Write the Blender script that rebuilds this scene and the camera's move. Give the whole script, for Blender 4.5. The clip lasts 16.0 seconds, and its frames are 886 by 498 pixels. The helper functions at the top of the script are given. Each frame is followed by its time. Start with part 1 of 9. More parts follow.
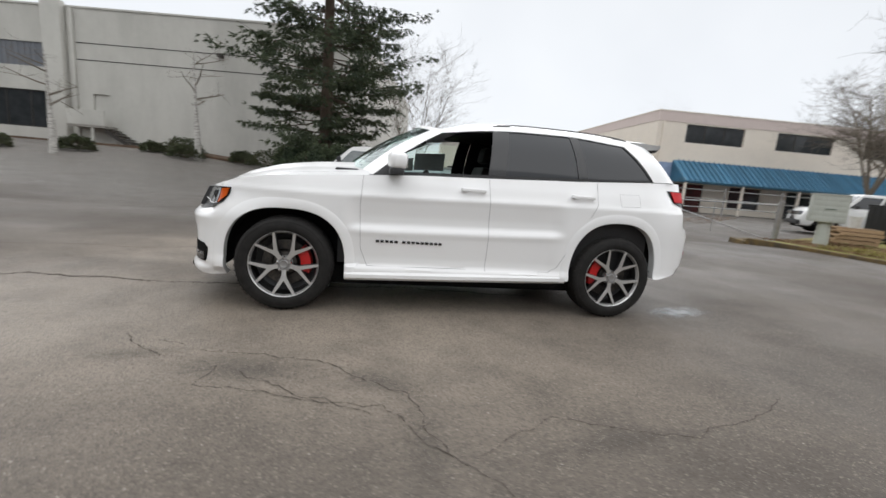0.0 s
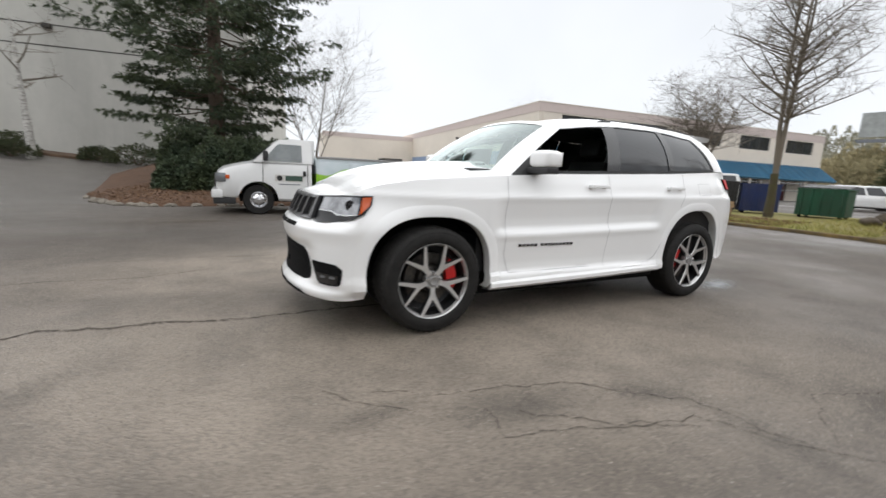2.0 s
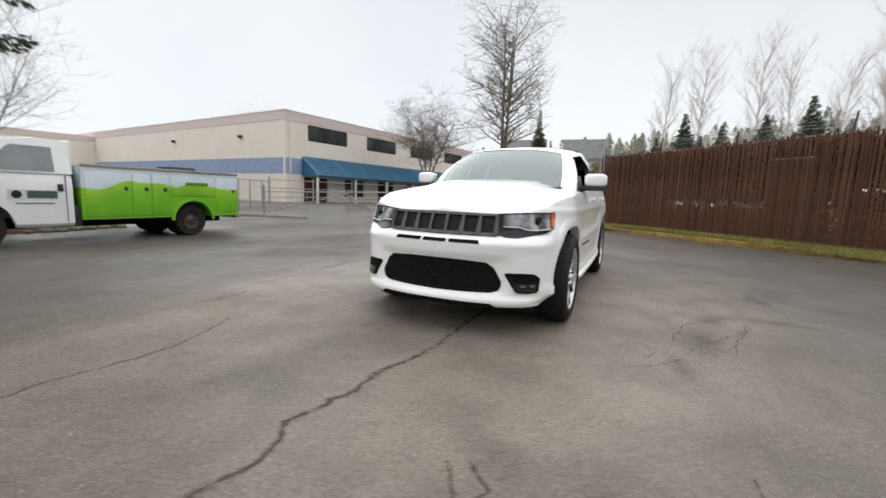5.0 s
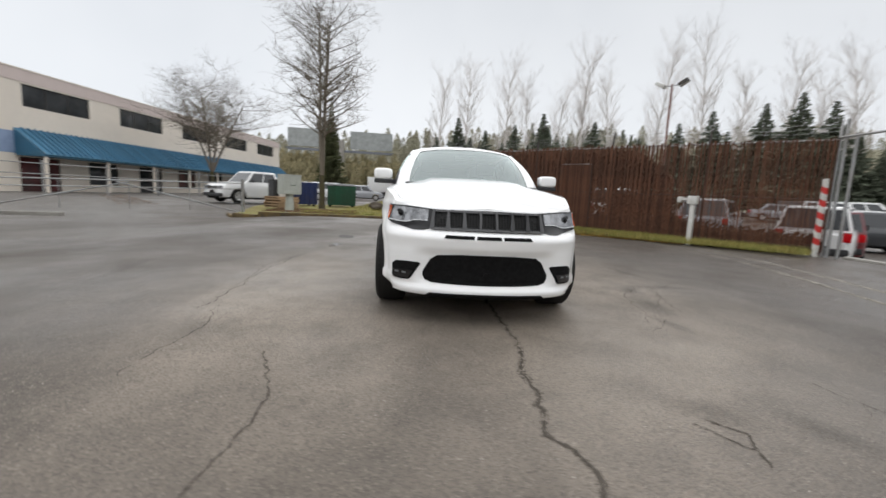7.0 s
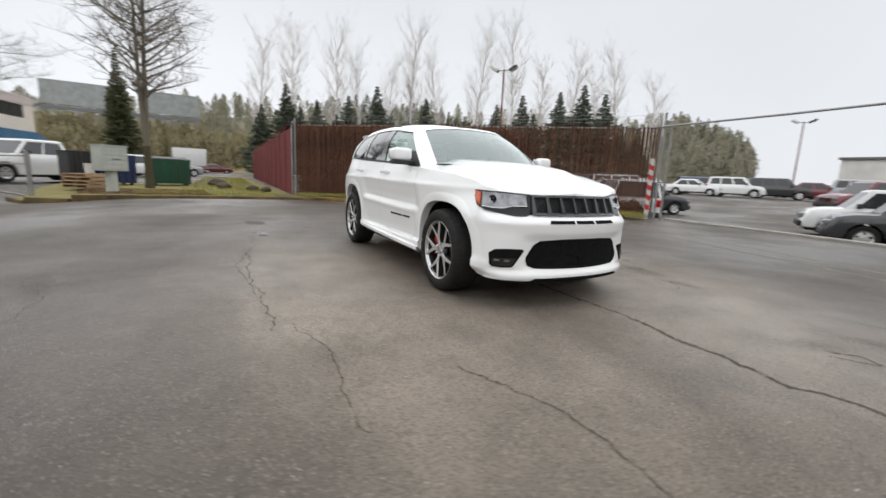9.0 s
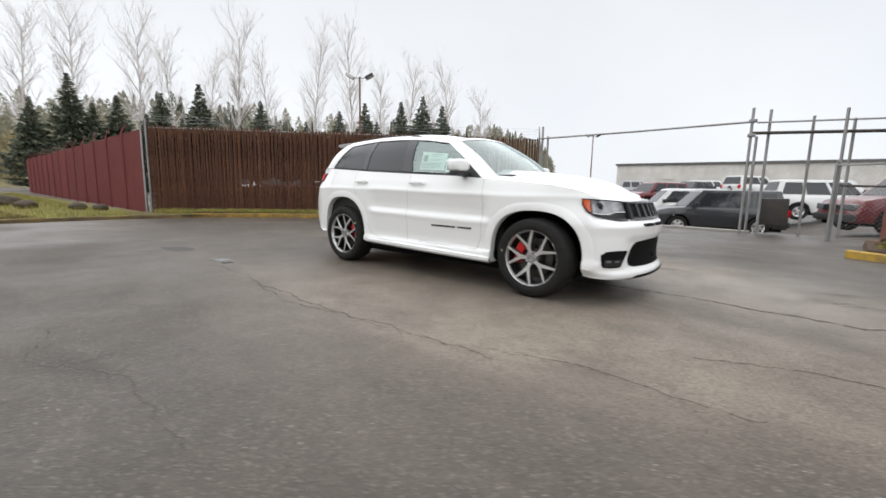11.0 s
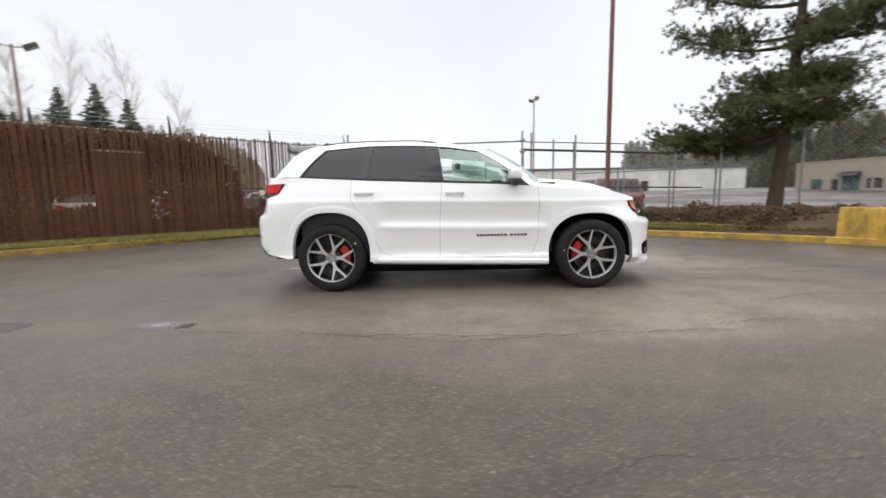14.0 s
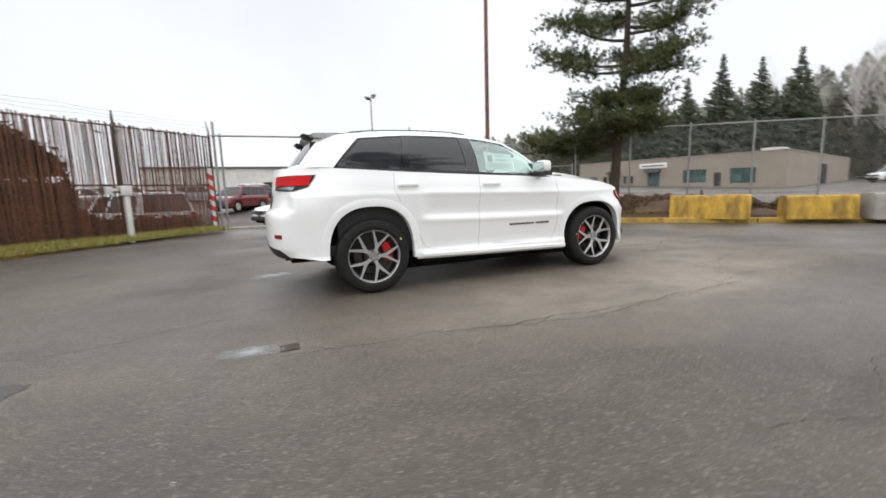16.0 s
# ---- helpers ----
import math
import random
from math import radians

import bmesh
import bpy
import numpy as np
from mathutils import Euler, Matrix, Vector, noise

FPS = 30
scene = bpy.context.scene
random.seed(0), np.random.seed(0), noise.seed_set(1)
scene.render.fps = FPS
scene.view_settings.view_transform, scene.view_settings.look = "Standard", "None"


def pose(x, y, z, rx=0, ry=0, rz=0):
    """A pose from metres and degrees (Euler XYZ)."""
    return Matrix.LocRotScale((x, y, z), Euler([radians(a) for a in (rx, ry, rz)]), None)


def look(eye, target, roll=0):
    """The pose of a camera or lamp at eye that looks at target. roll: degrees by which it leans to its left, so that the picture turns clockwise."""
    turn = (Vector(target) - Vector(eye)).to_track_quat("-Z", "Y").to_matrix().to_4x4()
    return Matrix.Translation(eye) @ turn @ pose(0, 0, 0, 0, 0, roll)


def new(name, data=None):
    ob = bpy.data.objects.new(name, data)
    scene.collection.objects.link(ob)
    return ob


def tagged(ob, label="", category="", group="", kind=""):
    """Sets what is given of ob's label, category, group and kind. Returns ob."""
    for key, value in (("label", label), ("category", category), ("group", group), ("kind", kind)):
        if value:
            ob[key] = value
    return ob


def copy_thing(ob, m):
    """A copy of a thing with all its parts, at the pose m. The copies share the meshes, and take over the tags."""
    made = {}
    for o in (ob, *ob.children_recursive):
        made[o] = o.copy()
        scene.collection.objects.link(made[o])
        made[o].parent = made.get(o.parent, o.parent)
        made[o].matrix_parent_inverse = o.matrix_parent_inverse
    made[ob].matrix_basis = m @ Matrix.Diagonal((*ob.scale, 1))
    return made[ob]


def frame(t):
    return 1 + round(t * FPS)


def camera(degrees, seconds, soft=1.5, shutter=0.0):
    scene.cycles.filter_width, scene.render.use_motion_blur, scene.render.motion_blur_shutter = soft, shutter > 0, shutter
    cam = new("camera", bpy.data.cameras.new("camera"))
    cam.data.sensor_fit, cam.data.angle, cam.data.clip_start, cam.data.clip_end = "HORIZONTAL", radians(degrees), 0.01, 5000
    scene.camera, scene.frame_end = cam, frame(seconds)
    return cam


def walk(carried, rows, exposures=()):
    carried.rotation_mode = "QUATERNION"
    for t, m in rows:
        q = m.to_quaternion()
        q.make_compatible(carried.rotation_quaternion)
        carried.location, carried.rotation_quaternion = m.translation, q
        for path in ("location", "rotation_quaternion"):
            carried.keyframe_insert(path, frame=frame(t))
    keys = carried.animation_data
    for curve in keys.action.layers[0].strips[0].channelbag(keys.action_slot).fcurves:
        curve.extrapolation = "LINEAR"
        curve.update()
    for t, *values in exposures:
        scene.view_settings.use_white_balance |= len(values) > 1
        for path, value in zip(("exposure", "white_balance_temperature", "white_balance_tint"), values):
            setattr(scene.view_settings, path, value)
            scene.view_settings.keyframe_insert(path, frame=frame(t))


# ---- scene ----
import functools

cam = camera(93.9, 16.0, 1.5, 0.7)
PATH = [
    (0, (-0.805, -4.356, 1.193), (-0.443, -2.42, 0.847), 4.8),
    (0.5, (-1.262, -4.185, 1.179), (-0.737, -2.282, 0.857), 5.2),
    (1, (-1.727, -3.934, 1.151), (-1.108, -2.065, 0.804), 2.9),
    (1.5, (-2.216, -3.718, 1.161), (-1.454, -1.894, 0.861), 3.7),
    (2, (-2.717, -3.481, 1.137), (-1.814, -1.732, 0.781), 2.8),
    (2.5, (-3.199, -3.24, 1.131), (-2.145, -1.573, 0.799), 3.3),
    (3, (-3.661, -2.971, 1.114), (-2.403, -1.459, 0.752), 3.8),
    (3.5, (-4.089, -2.654, 1.105), (-2.608, -1.353, 0.766), 4.4),
    (4, (-4.5, -2.311, 1.112), (-2.838, -1.242, 0.804), 3.1),
    (4.2, (-4.66, -2.146, 1.09), (-2.968, -1.118, 0.807), 1.7),
    (6.3, (-5.63, -0.121, 1.061), (-3.668, 0.103, 0.743), 3.8),
    (6.5, (-5.63, 0.097, 1.042), (-3.66, 0.173, 0.702), 2.5),
    (7, (-5.612, 0.62, 1.066), (-3.635, 0.47, 0.808), 2.8),
    (7.5, (-5.517, 1.148, 1.048), (-3.576, 0.767, 0.755), 2.7),
    (8, (-5.333, 1.692, 1.059), (-3.434, 1.133, 0.777), 3.4),
    (8.5, (-5.124, 2.201, 1.051), (-3.305, 1.44, 0.717), 3.5),
    (9, (-4.847, 2.698, 1.063), (-3.111, 1.767, 0.719), 2.5),
    (9.5, (-4.56, 3.19, 1.061), (-2.974, 2.024, 0.709), 2.2),
    (9.7, (-4.4, 3.384, 1.032), (-2.896, 2.117, 0.666), 0.7),
    (11.8, (-2.483, 5.030, 1.040), (-1.474, 3.329, 0.741), 3.1),
    (12, (-2.245, 5.133, 1.062), (-1.363, 3.370, 0.725), 2.9),
    (12.5, (-1.701, 5.351, 1.050), (-1.093, 3.464, 0.788), 1.9),
    (13, (-1.104, 5.463, 1.058), (-0.686, 3.527, 0.785), 0.6),
    (13.5, (-0.473, 5.545, 1.056), (-0.219, 3.573, 0.845), 1.5),
    (14, (0.122, 5.519, 1.049), (0.155, 3.535, 0.799), -1.1),
    (14.5, (0.721, 5.517, 1.060), (0.567, 3.533, 0.861), -1.5),
    (15, (1.342, 5.424, 1.029), (0.963, 3.481, 0.744), -1.5),
    (15.5, (1.936, 5.290, 1.052), (1.340, 3.397, 0.809), -0.6),
    (16, (2.469, 5.074, 1.041), (1.688, 3.254, 0.759), -1.8),
]
walk(cam, [(t, look(eye, target, roll)) for t, eye, target, roll in PATH], exposures=((0.0, 0.65, 6370, 10), (0.5, 0.74, 6370, 10), (4.0, 0.72, 6370, 10), (6.5, 0.58, 6370, 10), (8.5, 0.58, 6370, 10), (9.5, 0.69, 6370, 10), (12.0, 0.77, 6370, 10), (16.0, 0.88, 6370, 10)))

# ==== world ====
world = bpy.data.worlds.new("overcast")
scene.world = world
world.use_nodes = True
_wn = world.node_tree.nodes
_wl = world.node_tree.links
_wn.clear()
_wout = _wn.new("ShaderNodeOutputWorld")
_wbg = _wn.new("ShaderNodeBackground")
_sky = _wn.new("ShaderNodeTexSky")
_sky.sky_type = 'NISHITA'
_sky.sun_disc = False
_sky.sun_elevation = radians(70)
_sky.sun_rotation = radians(-35)
_hsv = _wn.new("ShaderNodeHueSaturation")
_hsv.inputs["Saturation"].default_value = 0.35
_hsv.inputs["Value"].default_value = 0.10
_tc = _wn.new("ShaderNodeTexCoord")
_no = _wn.new("ShaderNodeTexNoise")
_no.inputs["Scale"].default_value = 1.6
_no.inputs["Detail"].default_value = 4
_ramp = _wn.new("ShaderNodeValToRGB")
_ramp.color_ramp.elements[0].position = 0.3
_ramp.color_ramp.elements[0].color = (0.80, 0.825, 0.855, 1)
_ramp.color_ramp.elements[1].position = 0.72
_ramp.color_ramp.elements[1].color = (0.955, 0.97, 0.985, 1)
_mix = _wn.new("ShaderNodeMix")
_mix.data_type = 'RGBA'
_mix.inputs[0].default_value = 0.88
_wl.new(_sky.outputs[0], _hsv.inputs["Color"])
_wl.new(_tc.outputs["Generated"], _no.inputs["Vector"])
_wl.new(_no.outputs[0], _ramp.inputs[0])
_wl.new(_hsv.outputs[0], _mix.inputs[6])
_wl.new(_ramp.outputs[0], _mix.inputs[7])
_xyz = _wn.new("ShaderNodeSeparateXYZ")
_grad = _wn.new("ShaderNodeMapRange")
for _i, _v in enumerate((0.0, 0.75, 1.05, 0.86)):
    _grad.inputs[_i + 1].default_value = _v
_dot = _wn.new("ShaderNodeVectorMath")
_dot.operation = 'DOT_PRODUCT'
_dot.inputs[1].default_value = (0.62, -0.78, 0.0)
_dull = _wn.new("ShaderNodeMapRange")
_dull.interpolation_type = 'SMOOTHSTEP'
for _i, _v in enumerate((0.30, 1.0, 1.0, 0.91)):
    _dull.inputs[_i + 1].default_value = _v
_both = _wn.new("ShaderNodeMath")
_both.operation = 'MULTIPLY'
_wl.new(_tc.outputs["Generated"], _dot.inputs[0])
_wl.new(_dot.outputs["Value"], _dull.inputs[0])
_wl.new(_dull.outputs[0], _both.inputs[1])
_fade = _wn.new("ShaderNodeVectorMath")
_fade.operation = 'SCALE'
_wl.new(_tc.outputs["Generated"], _xyz.inputs[0])
_wl.new(_xyz.outputs[2], _grad.inputs[0])
_wl.new(_mix.outputs[2], _fade.inputs[0])
_wl.new(_grad.outputs[0], _both.inputs[0])
_wl.new(_both.outputs[0], _fade.inputs["Scale"])
_wl.new(_fade.outputs[0], _wbg.inputs[0])
_wbg.inputs[1].default_value = 0.70
_wl.new(_wbg.outputs[0], _wout.inputs[0])
sun = new("sun", bpy.data.lights.new("sun", 'SUN'))
sun.data.energy = 1.75
sun.data.angle = radians(150)
sun.data.color = (1.0, 0.985, 0.965)
sun.matrix_world = look((2, 3, 20), (0, 0, 0))
scene.view_settings.exposure = 0.62


# ---- helpers of this scene ----
def sm(a, b, x):
    t = min(1.0, max(0.0, (x - a) / (b - a)))
    return t * t * (3 - 2 * t)


def part(name, bm, mat, parent=None, label="", smooth=True, angle=35):
    """One mesh object from a bmesh, under a thing or a part."""
    me = bpy.data.meshes.new(name)
    bmesh.ops.recalc_face_normals(bm, faces=bm.faces[:])
    bm.to_mesh(me)
    bm.free()
    return linked(name, me, mat, parent, label, smooth, angle)


def linked(name, me, mat, parent=None, label="", smooth=True, angle=35):
    if mat is not None and not me.materials:
        me.materials.append(mat)
    if smooth and len(me.polygons):
        me.polygons.foreach_set("use_smooth", [True] * len(me.polygons))
        me.set_sharp_from_angle(angle=radians(angle))
    ob = new(name, me)
    if parent is not None:
        ob.parent = parent
    if label:
        ob["label"] = label
    return ob


def empty(name, m=None, **tags):
    ob = new(name)
    ob.empty_display_size = 0.2
    if m is not None:
        ob.matrix_world = m
    return tagged(ob, **tags)


def add_box(bm, x0, x1, y0, y1, z0, z1, bevel=0.0, m=None):
    r = bmesh.ops.create_cube(bm, size=1.0)
    vs = r["verts"]
    bmesh.ops.scale(bm, vec=(x1 - x0, y1 - y0, z1 - z0), verts=vs)
    bmesh.ops.translate(bm, vec=((x0 + x1) / 2, (y0 + y1) / 2, (z0 + z1) / 2), verts=vs)
    if bevel > 0:
        es = list({e for v in vs for e in v.link_edges})
        r2 = bmesh.ops.bevel(bm, geom=es, offset=bevel, segments=2, affect='EDGES', profile=0.6)
        vs = list({v for f in r2["faces"] for v in f.verts} | {v for v in vs if v.is_valid})
    if m is not None:
        bmesh.ops.transform(bm, matrix=m, verts=vs)
    return vs


def box(x0, x1, y0, y1, z0, z1, bevel=0.0, m=None):
    bm = bmesh.new()
    add_box(bm, x0, x1, y0, y1, z0, z1, bevel, m)
    return bm


def add_tube(bm, pts, radii, seg=8, cap=True):
    """A tube through pts with a radius at each."""
    pts = [Vector(p) for p in pts]
    if not hasattr(radii, "__len__"):
        radii = [radii] * len(pts)
    rings = []
    ref = None
    for i, p in enumerate(pts):
        d = (pts[min(i + 1, len(pts) - 1)] - pts[max(i - 1, 0)])
        d = d.normalized() if d.length > 1e-9 else Vector((0, 0, 1))
        if ref is None:
            ref = Vector((1, 0, 0)) if abs(d.x) < 0.9 else Vector((0, 1, 0))
        a = d.cross(ref).normalized()
        b = d.cross(a).normalized()
        rings.append([bm.verts.new(p + (a * math.cos(2 * math.pi * k / seg) + b * math.sin(2 * math.pi * k / seg)) * radii[i]) for k in range(seg)])
    for r0, r1 in zip(rings, rings[1:]):
        for k in range(seg):
            bm.faces.new((r0[k], r0[(k + 1) % seg], r1[(k + 1) % seg], r1[k]))
    if cap and seg > 2:
        bm.faces.new(rings[0])
        bm.faces.new(rings[-1])
    return rings


def tube(pts, radii, seg=8):
    bm = bmesh.new()
    add_tube(bm, pts, radii, seg)
    return bm


def add_lathe(bm, prof, seg=32, axis='y', m=None):
    """Turns (radius, offset) pairs round an axis."""
    rings = []
    for r, o in prof:
        ring = []
        for k in range(seg):
            a = 2 * math.pi * k / seg
            if axis == 'y':
                p = Vector((r * math.cos(a), o, r * math.sin(a)))
            elif axis == 'z':
                p = Vector((r * math.cos(a), r * math.sin(a), o))
            else:
                p = Vector((o, r * math.cos(a), r * math.sin(a)))
            ring.append(bm.verts.new(m @ p if m is not None else p))
        rings.append(ring)
    for r0, r1 in zip(rings, rings[1:]):
        for k in range(seg):
            bm.faces.new((r0[k], r0[(k + 1) % seg], r1[(k + 1) % seg], r1[k]))
    return rings


def grid_faces(bm, rows):
    """Quads between rows of points, all rows alike in length."""
    vs = [[bm.verts.new(p) for p in r] for r in rows]
    for a, b in zip(vs, vs[1:]):
        for k in range(len(a) - 1):
            try:
                bm.faces.new((a[k], a[k + 1], b[k + 1], b[k]))
            except ValueError:
                pass
    return vs


def prism(bm, poly, depth_dir, m=None):
    """Extrudes a closed outline of 3D points by a vector."""
    d = Vector(depth_dir)
    pts = [Vector(p) for p in poly]
    if m is not None:
        pts = [m @ p for p in pts]
        d = m.to_3x3() @ d
    a = [bm.verts.new(p) for p in pts]
    b = [bm.verts.new(p + d) for p in pts]
    bm.faces.new(a)
    bm.faces.new(b[::-1])
    n = len(a)
    for i in range(n):
        bm.faces.new((a[i], b[i], b[(i + 1) % n], a[(i + 1) % n]))


# ---- materials ----
def material(name, base, rough=0.6, metal=0.0, grain=None, stain=None, bump=None, coat=0.0, spec=None, vary=0.0, island=0.0, trans=0.0, ior=1.45, alpha=1.0, coords="Object"):
    """Principled material. grain, stain: (scale, colour, amount); bump: (scale, strength); vary: brightness change from thing to thing."""
    m = bpy.data.materials.new(name)
    m.use_nodes = True
    nt = m.node_tree
    p = nt.nodes["Principled BSDF"]
    p.inputs["Base Color"].default_value = (*base, 1)
    p.inputs["Roughness"].default_value = rough
    p.inputs["Metallic"].default_value = metal
    p.inputs["Coat Weight"].default_value = coat
    p.inputs["Coat Roughness"].default_value = 0.03
    p.inputs["Transmission Weight"].default_value = trans
    p.inputs["IOR"].default_value = ior
    p.inputs["Alpha"].default_value = alpha
    if spec is not None:
        p.inputs["Specular IOR Level"].default_value = spec
    tc = nt.nodes.new("ShaderNodeTexCoord")
    last = None
    for k, layer in enumerate((grain, stain)):
        if not layer:
            continue
        sc, col, amt = layer[:3]
        n = nt.nodes.new("ShaderNodeTexNoise")
        n.inputs["Scale"].default_value = sc
        n.inputs["Detail"].default_value = 6
        n.inputs["Roughness"].default_value = 0.65
        if len(layer) > 3:
            mp = nt.nodes.new("ShaderNodeMapping")
            mp.inputs["Scale"].default_value = layer[3]
            nt.links.new(tc.outputs[coords], mp.inputs[0])
            nt.links.new(mp.outputs[0], n.inputs["Vector"])
        else:
            nt.links.new(tc.outputs[coords], n.inputs["Vector"])
        r = nt.nodes.new("ShaderNodeMapRange")
        r.inputs[1].default_value = 0.38
        r.inputs[2].default_value = 0.68
        r.inputs[4].default_value = amt
        nt.links.new(n.outputs[0], r.inputs[0])
        x = nt.nodes.new("ShaderNodeMix")
        x.data_type = 'RGBA'
        x.inputs[6].default_value = (*base, 1)
        x.inputs[7].default_value = (*col, 1)
        if last is not None:
            nt.links.new(last, x.inputs[6])
        nt.links.new(r.outputs[0], x.inputs[0])
        last = x.outputs[2]
    if vary or island:
        src = nt.nodes.new("ShaderNodeObjectInfo").outputs["Random"] if vary else nt.nodes.new("ShaderNodeNewGeometry").outputs["Random Per Island"]
        r = nt.nodes.new("ShaderNodeMapRange")
        amt = vary or island
        r.inputs[3].default_value = 1 - amt
        r.inputs[4].default_value = 1 + amt
        nt.links.new(src, r.inputs[0])
        h = nt.nodes.new("ShaderNodeHueSaturation")
        h.inputs["Color"].default_value = (*base, 1)
        if last is not None:
            nt.links.new(last, h.inputs["Color"])
        nt.links.new(r.outputs[0], h.inputs["Value"])
        last = h.outputs[0]
    if last is not None:
        nt.links.new(last, p.inputs["Base Color"])
    if bump:
        n = nt.nodes.new("ShaderNodeTexNoise")
        n.inputs["Scale"].default_value = bump[0]
        n.inputs["Detail"].default_value = 5
        nt.links.new(tc.outputs[coords], n.inputs["Vector"])
        b = nt.nodes.new("ShaderNodeBump")
        b.inputs["Strength"].default_value = bump[1]
        b.inputs["Distance"].default_value = 0.02
        nt.links.new(n.outputs[0], b.inputs["Height"])
        nt.links.new(b.outputs[0], p.inputs["Normal"])
    return m


WHITE_PAINT = material("white_paint", (0.88, 0.88, 0.875), 0.26, coat=0.55, stain=(2.2, (0.885, 0.88, 0.87), 0.35))
GLOSS_BLACK = material("gloss_black", (0.012, 0.012, 0.013), 0.18, coat=0.5)
BLACK_PLASTIC = material("black_plastic", (0.022, 0.022, 0.023), 0.55, grain=(60, (0.04, 0.04, 0.04), 0.5))
MATTE_BLACK = material("matte_black", (0.006, 0.006, 0.006), 0.9, spec=0.12, grain=(30, (0.016, 0.016, 0.016), 0.5))
RUBBER = material("rubber", (0.013, 0.0125, 0.012), 0.75, spec=0.3, grain=(18, (0.028, 0.026, 0.024), 0.5), bump=(90, 0.25))
RIM_METAL = material("rim_metal", (0.66, 0.655, 0.645), 0.34, metal=0.75, grain=(30, (0.56, 0.555, 0.545), 0.4))
RIM_GREY = material("rim_grey", (0.32, 0.315, 0.31), 0.4, metal=0.6)
RIM_DARK = material("rim_dark", (0.035, 0.035, 0.036), 0.35, metal=0.5)
STEEL = material("steel", (0.07, 0.068, 0.066), 0.42, metal=0.9, grain=(40, (0.2, 0.17, 0.14), 0.5))
CHALK = material("chalk", (0.72, 0.70, 0.28), 0.9)
CHROME = material("chrome", (0.75, 0.75, 0.76), 0.12, metal=1.0)
CALIPER_RED = material("caliper_red", (0.55, 0.012, 0.012), 0.35, coat=0.4)
TINT_GLASS = material("tint_glass", (0.026, 0.028, 0.031), 0.04, spec=0.62)
DIM_RED = material("dim_red", (0.22, 0.012, 0.012), 0.3)
RED_LENS = material("red_lens", (0.50, 0.006, 0.010), 0.45, spec=0.15, stain=(9, (0.35, 0.0, 0.006), 0.5))
AMBER_LENS = material("amber_lens", (0.55, 0.085, 0.008), 0.15, coat=0.6)
LAMP_LENS = material("lamp_lens", (0.18, 0.19, 0.20), 0.14, metal=0.3, coat=1.0, grain=(30, (0.14, 0.145, 0.15), 0.6))
HEAD_LENS = material("head_lens", (0.25, 0.255, 0.265), 0.16, metal=0.7, coat=0.5, grain=(14, (0.07, 0.072, 0.078), 0.85))
DAY_STRIP = material("day_strip", (0.75, 0.76, 0.77), 0.3)
LAMP_DARK = material("lamp_dark", (0.008, 0.008, 0.009), 0.22, spec=0.35)
LEATHER = material("leather", (0.012, 0.012, 0.013), 0.5, grain=(60, (0.02, 0.02, 0.02), 0.5))
PAPER = material("paper", (0.80, 0.86, 0.82), 0.7, grain=(12, (0.72, 0.78, 0.75), 0.4))
PRINT_GREY = material("print_grey", (0.42, 0.50, 0.46), 0.7)
INK = material("ink", (0.05, 0.09, 0.07), 0.7)


def clear_glass(name, tint, weight, gloss=(1, 1, 1)):
    """Thin pane: mostly see-through with a sky gloss that grows at grazing angles."""
    m = bpy.data.materials.new(name)
    m.use_nodes = True
    nt = m.node_tree
    nt.nodes.clear()
    out = nt.nodes.new("ShaderNodeOutputMaterial")
    tr = nt.nodes.new("ShaderNodeBsdfTransparent")
    tr.inputs[0].default_value = (*tint, 1)
    gl = nt.nodes.new("ShaderNodeBsdfGlossy")
    gl.inputs["Roughness"].default_value = 0.02
    gl.inputs["Color"].default_value = (*gloss, 1)
    fr = nt.nodes.new("ShaderNodeFresnel")
    fr.inputs[0].default_value = 1.36
    ad = nt.nodes.new("ShaderNodeMath")
    ad.operation = 'ADD'
    ad.inputs[1].default_value = weight
    mx = nt.nodes.new("ShaderNodeMixShader")
    nt.links.new(fr.outputs[0], ad.inputs[0])
    nt.links.new(ad.outputs[0], mx.inputs[0])
    nt.links.new(tr.outputs[0], mx.inputs[1])
    nt.links.new(gl.outputs[0], mx.inputs[2])
    nt.links.new(mx.outputs[0], out.inputs[0])
    return m


CAR_GLASS = clear_glass("car_glass", (0.78, 0.90, 0.85), 0.20, (0.84, 0.97, 0.93))
SHIELD_GLASS = clear_glass("shield_glass", (0.55, 0.66, 0.62), 0.22, (0.86, 0.95, 0.94))


# ==== ground ====
def terrain(x, y):
    """Height of the ground: level round the car, dipping to the road, rising to the yard behind and to the far lot."""
    h = -0.27 * sm(4.5, 9.0, y) * sm(-14, -9, x) * (1 - sm(13, 17, x))
    h += 1.35 * sm(15.0, 27.0, y) * (1 - sm(-6, 8, x))
    h += 0.45 * sm(10.0, 45.0, -y)
    h += 0.60 * sm(12.0, 42.0, -y) * (1 - sm(-8.0, 10.0, x))
    h += 0.35 * sm(18.0, 35.0, -x) * sm(2.0, 10.0, -y)
    h -= 0.55 * sm(10.0, 13.0, -y) * (1 - sm(20.0, 34.0, -y)) * sm(-6.0, -2.5, x)
    return h


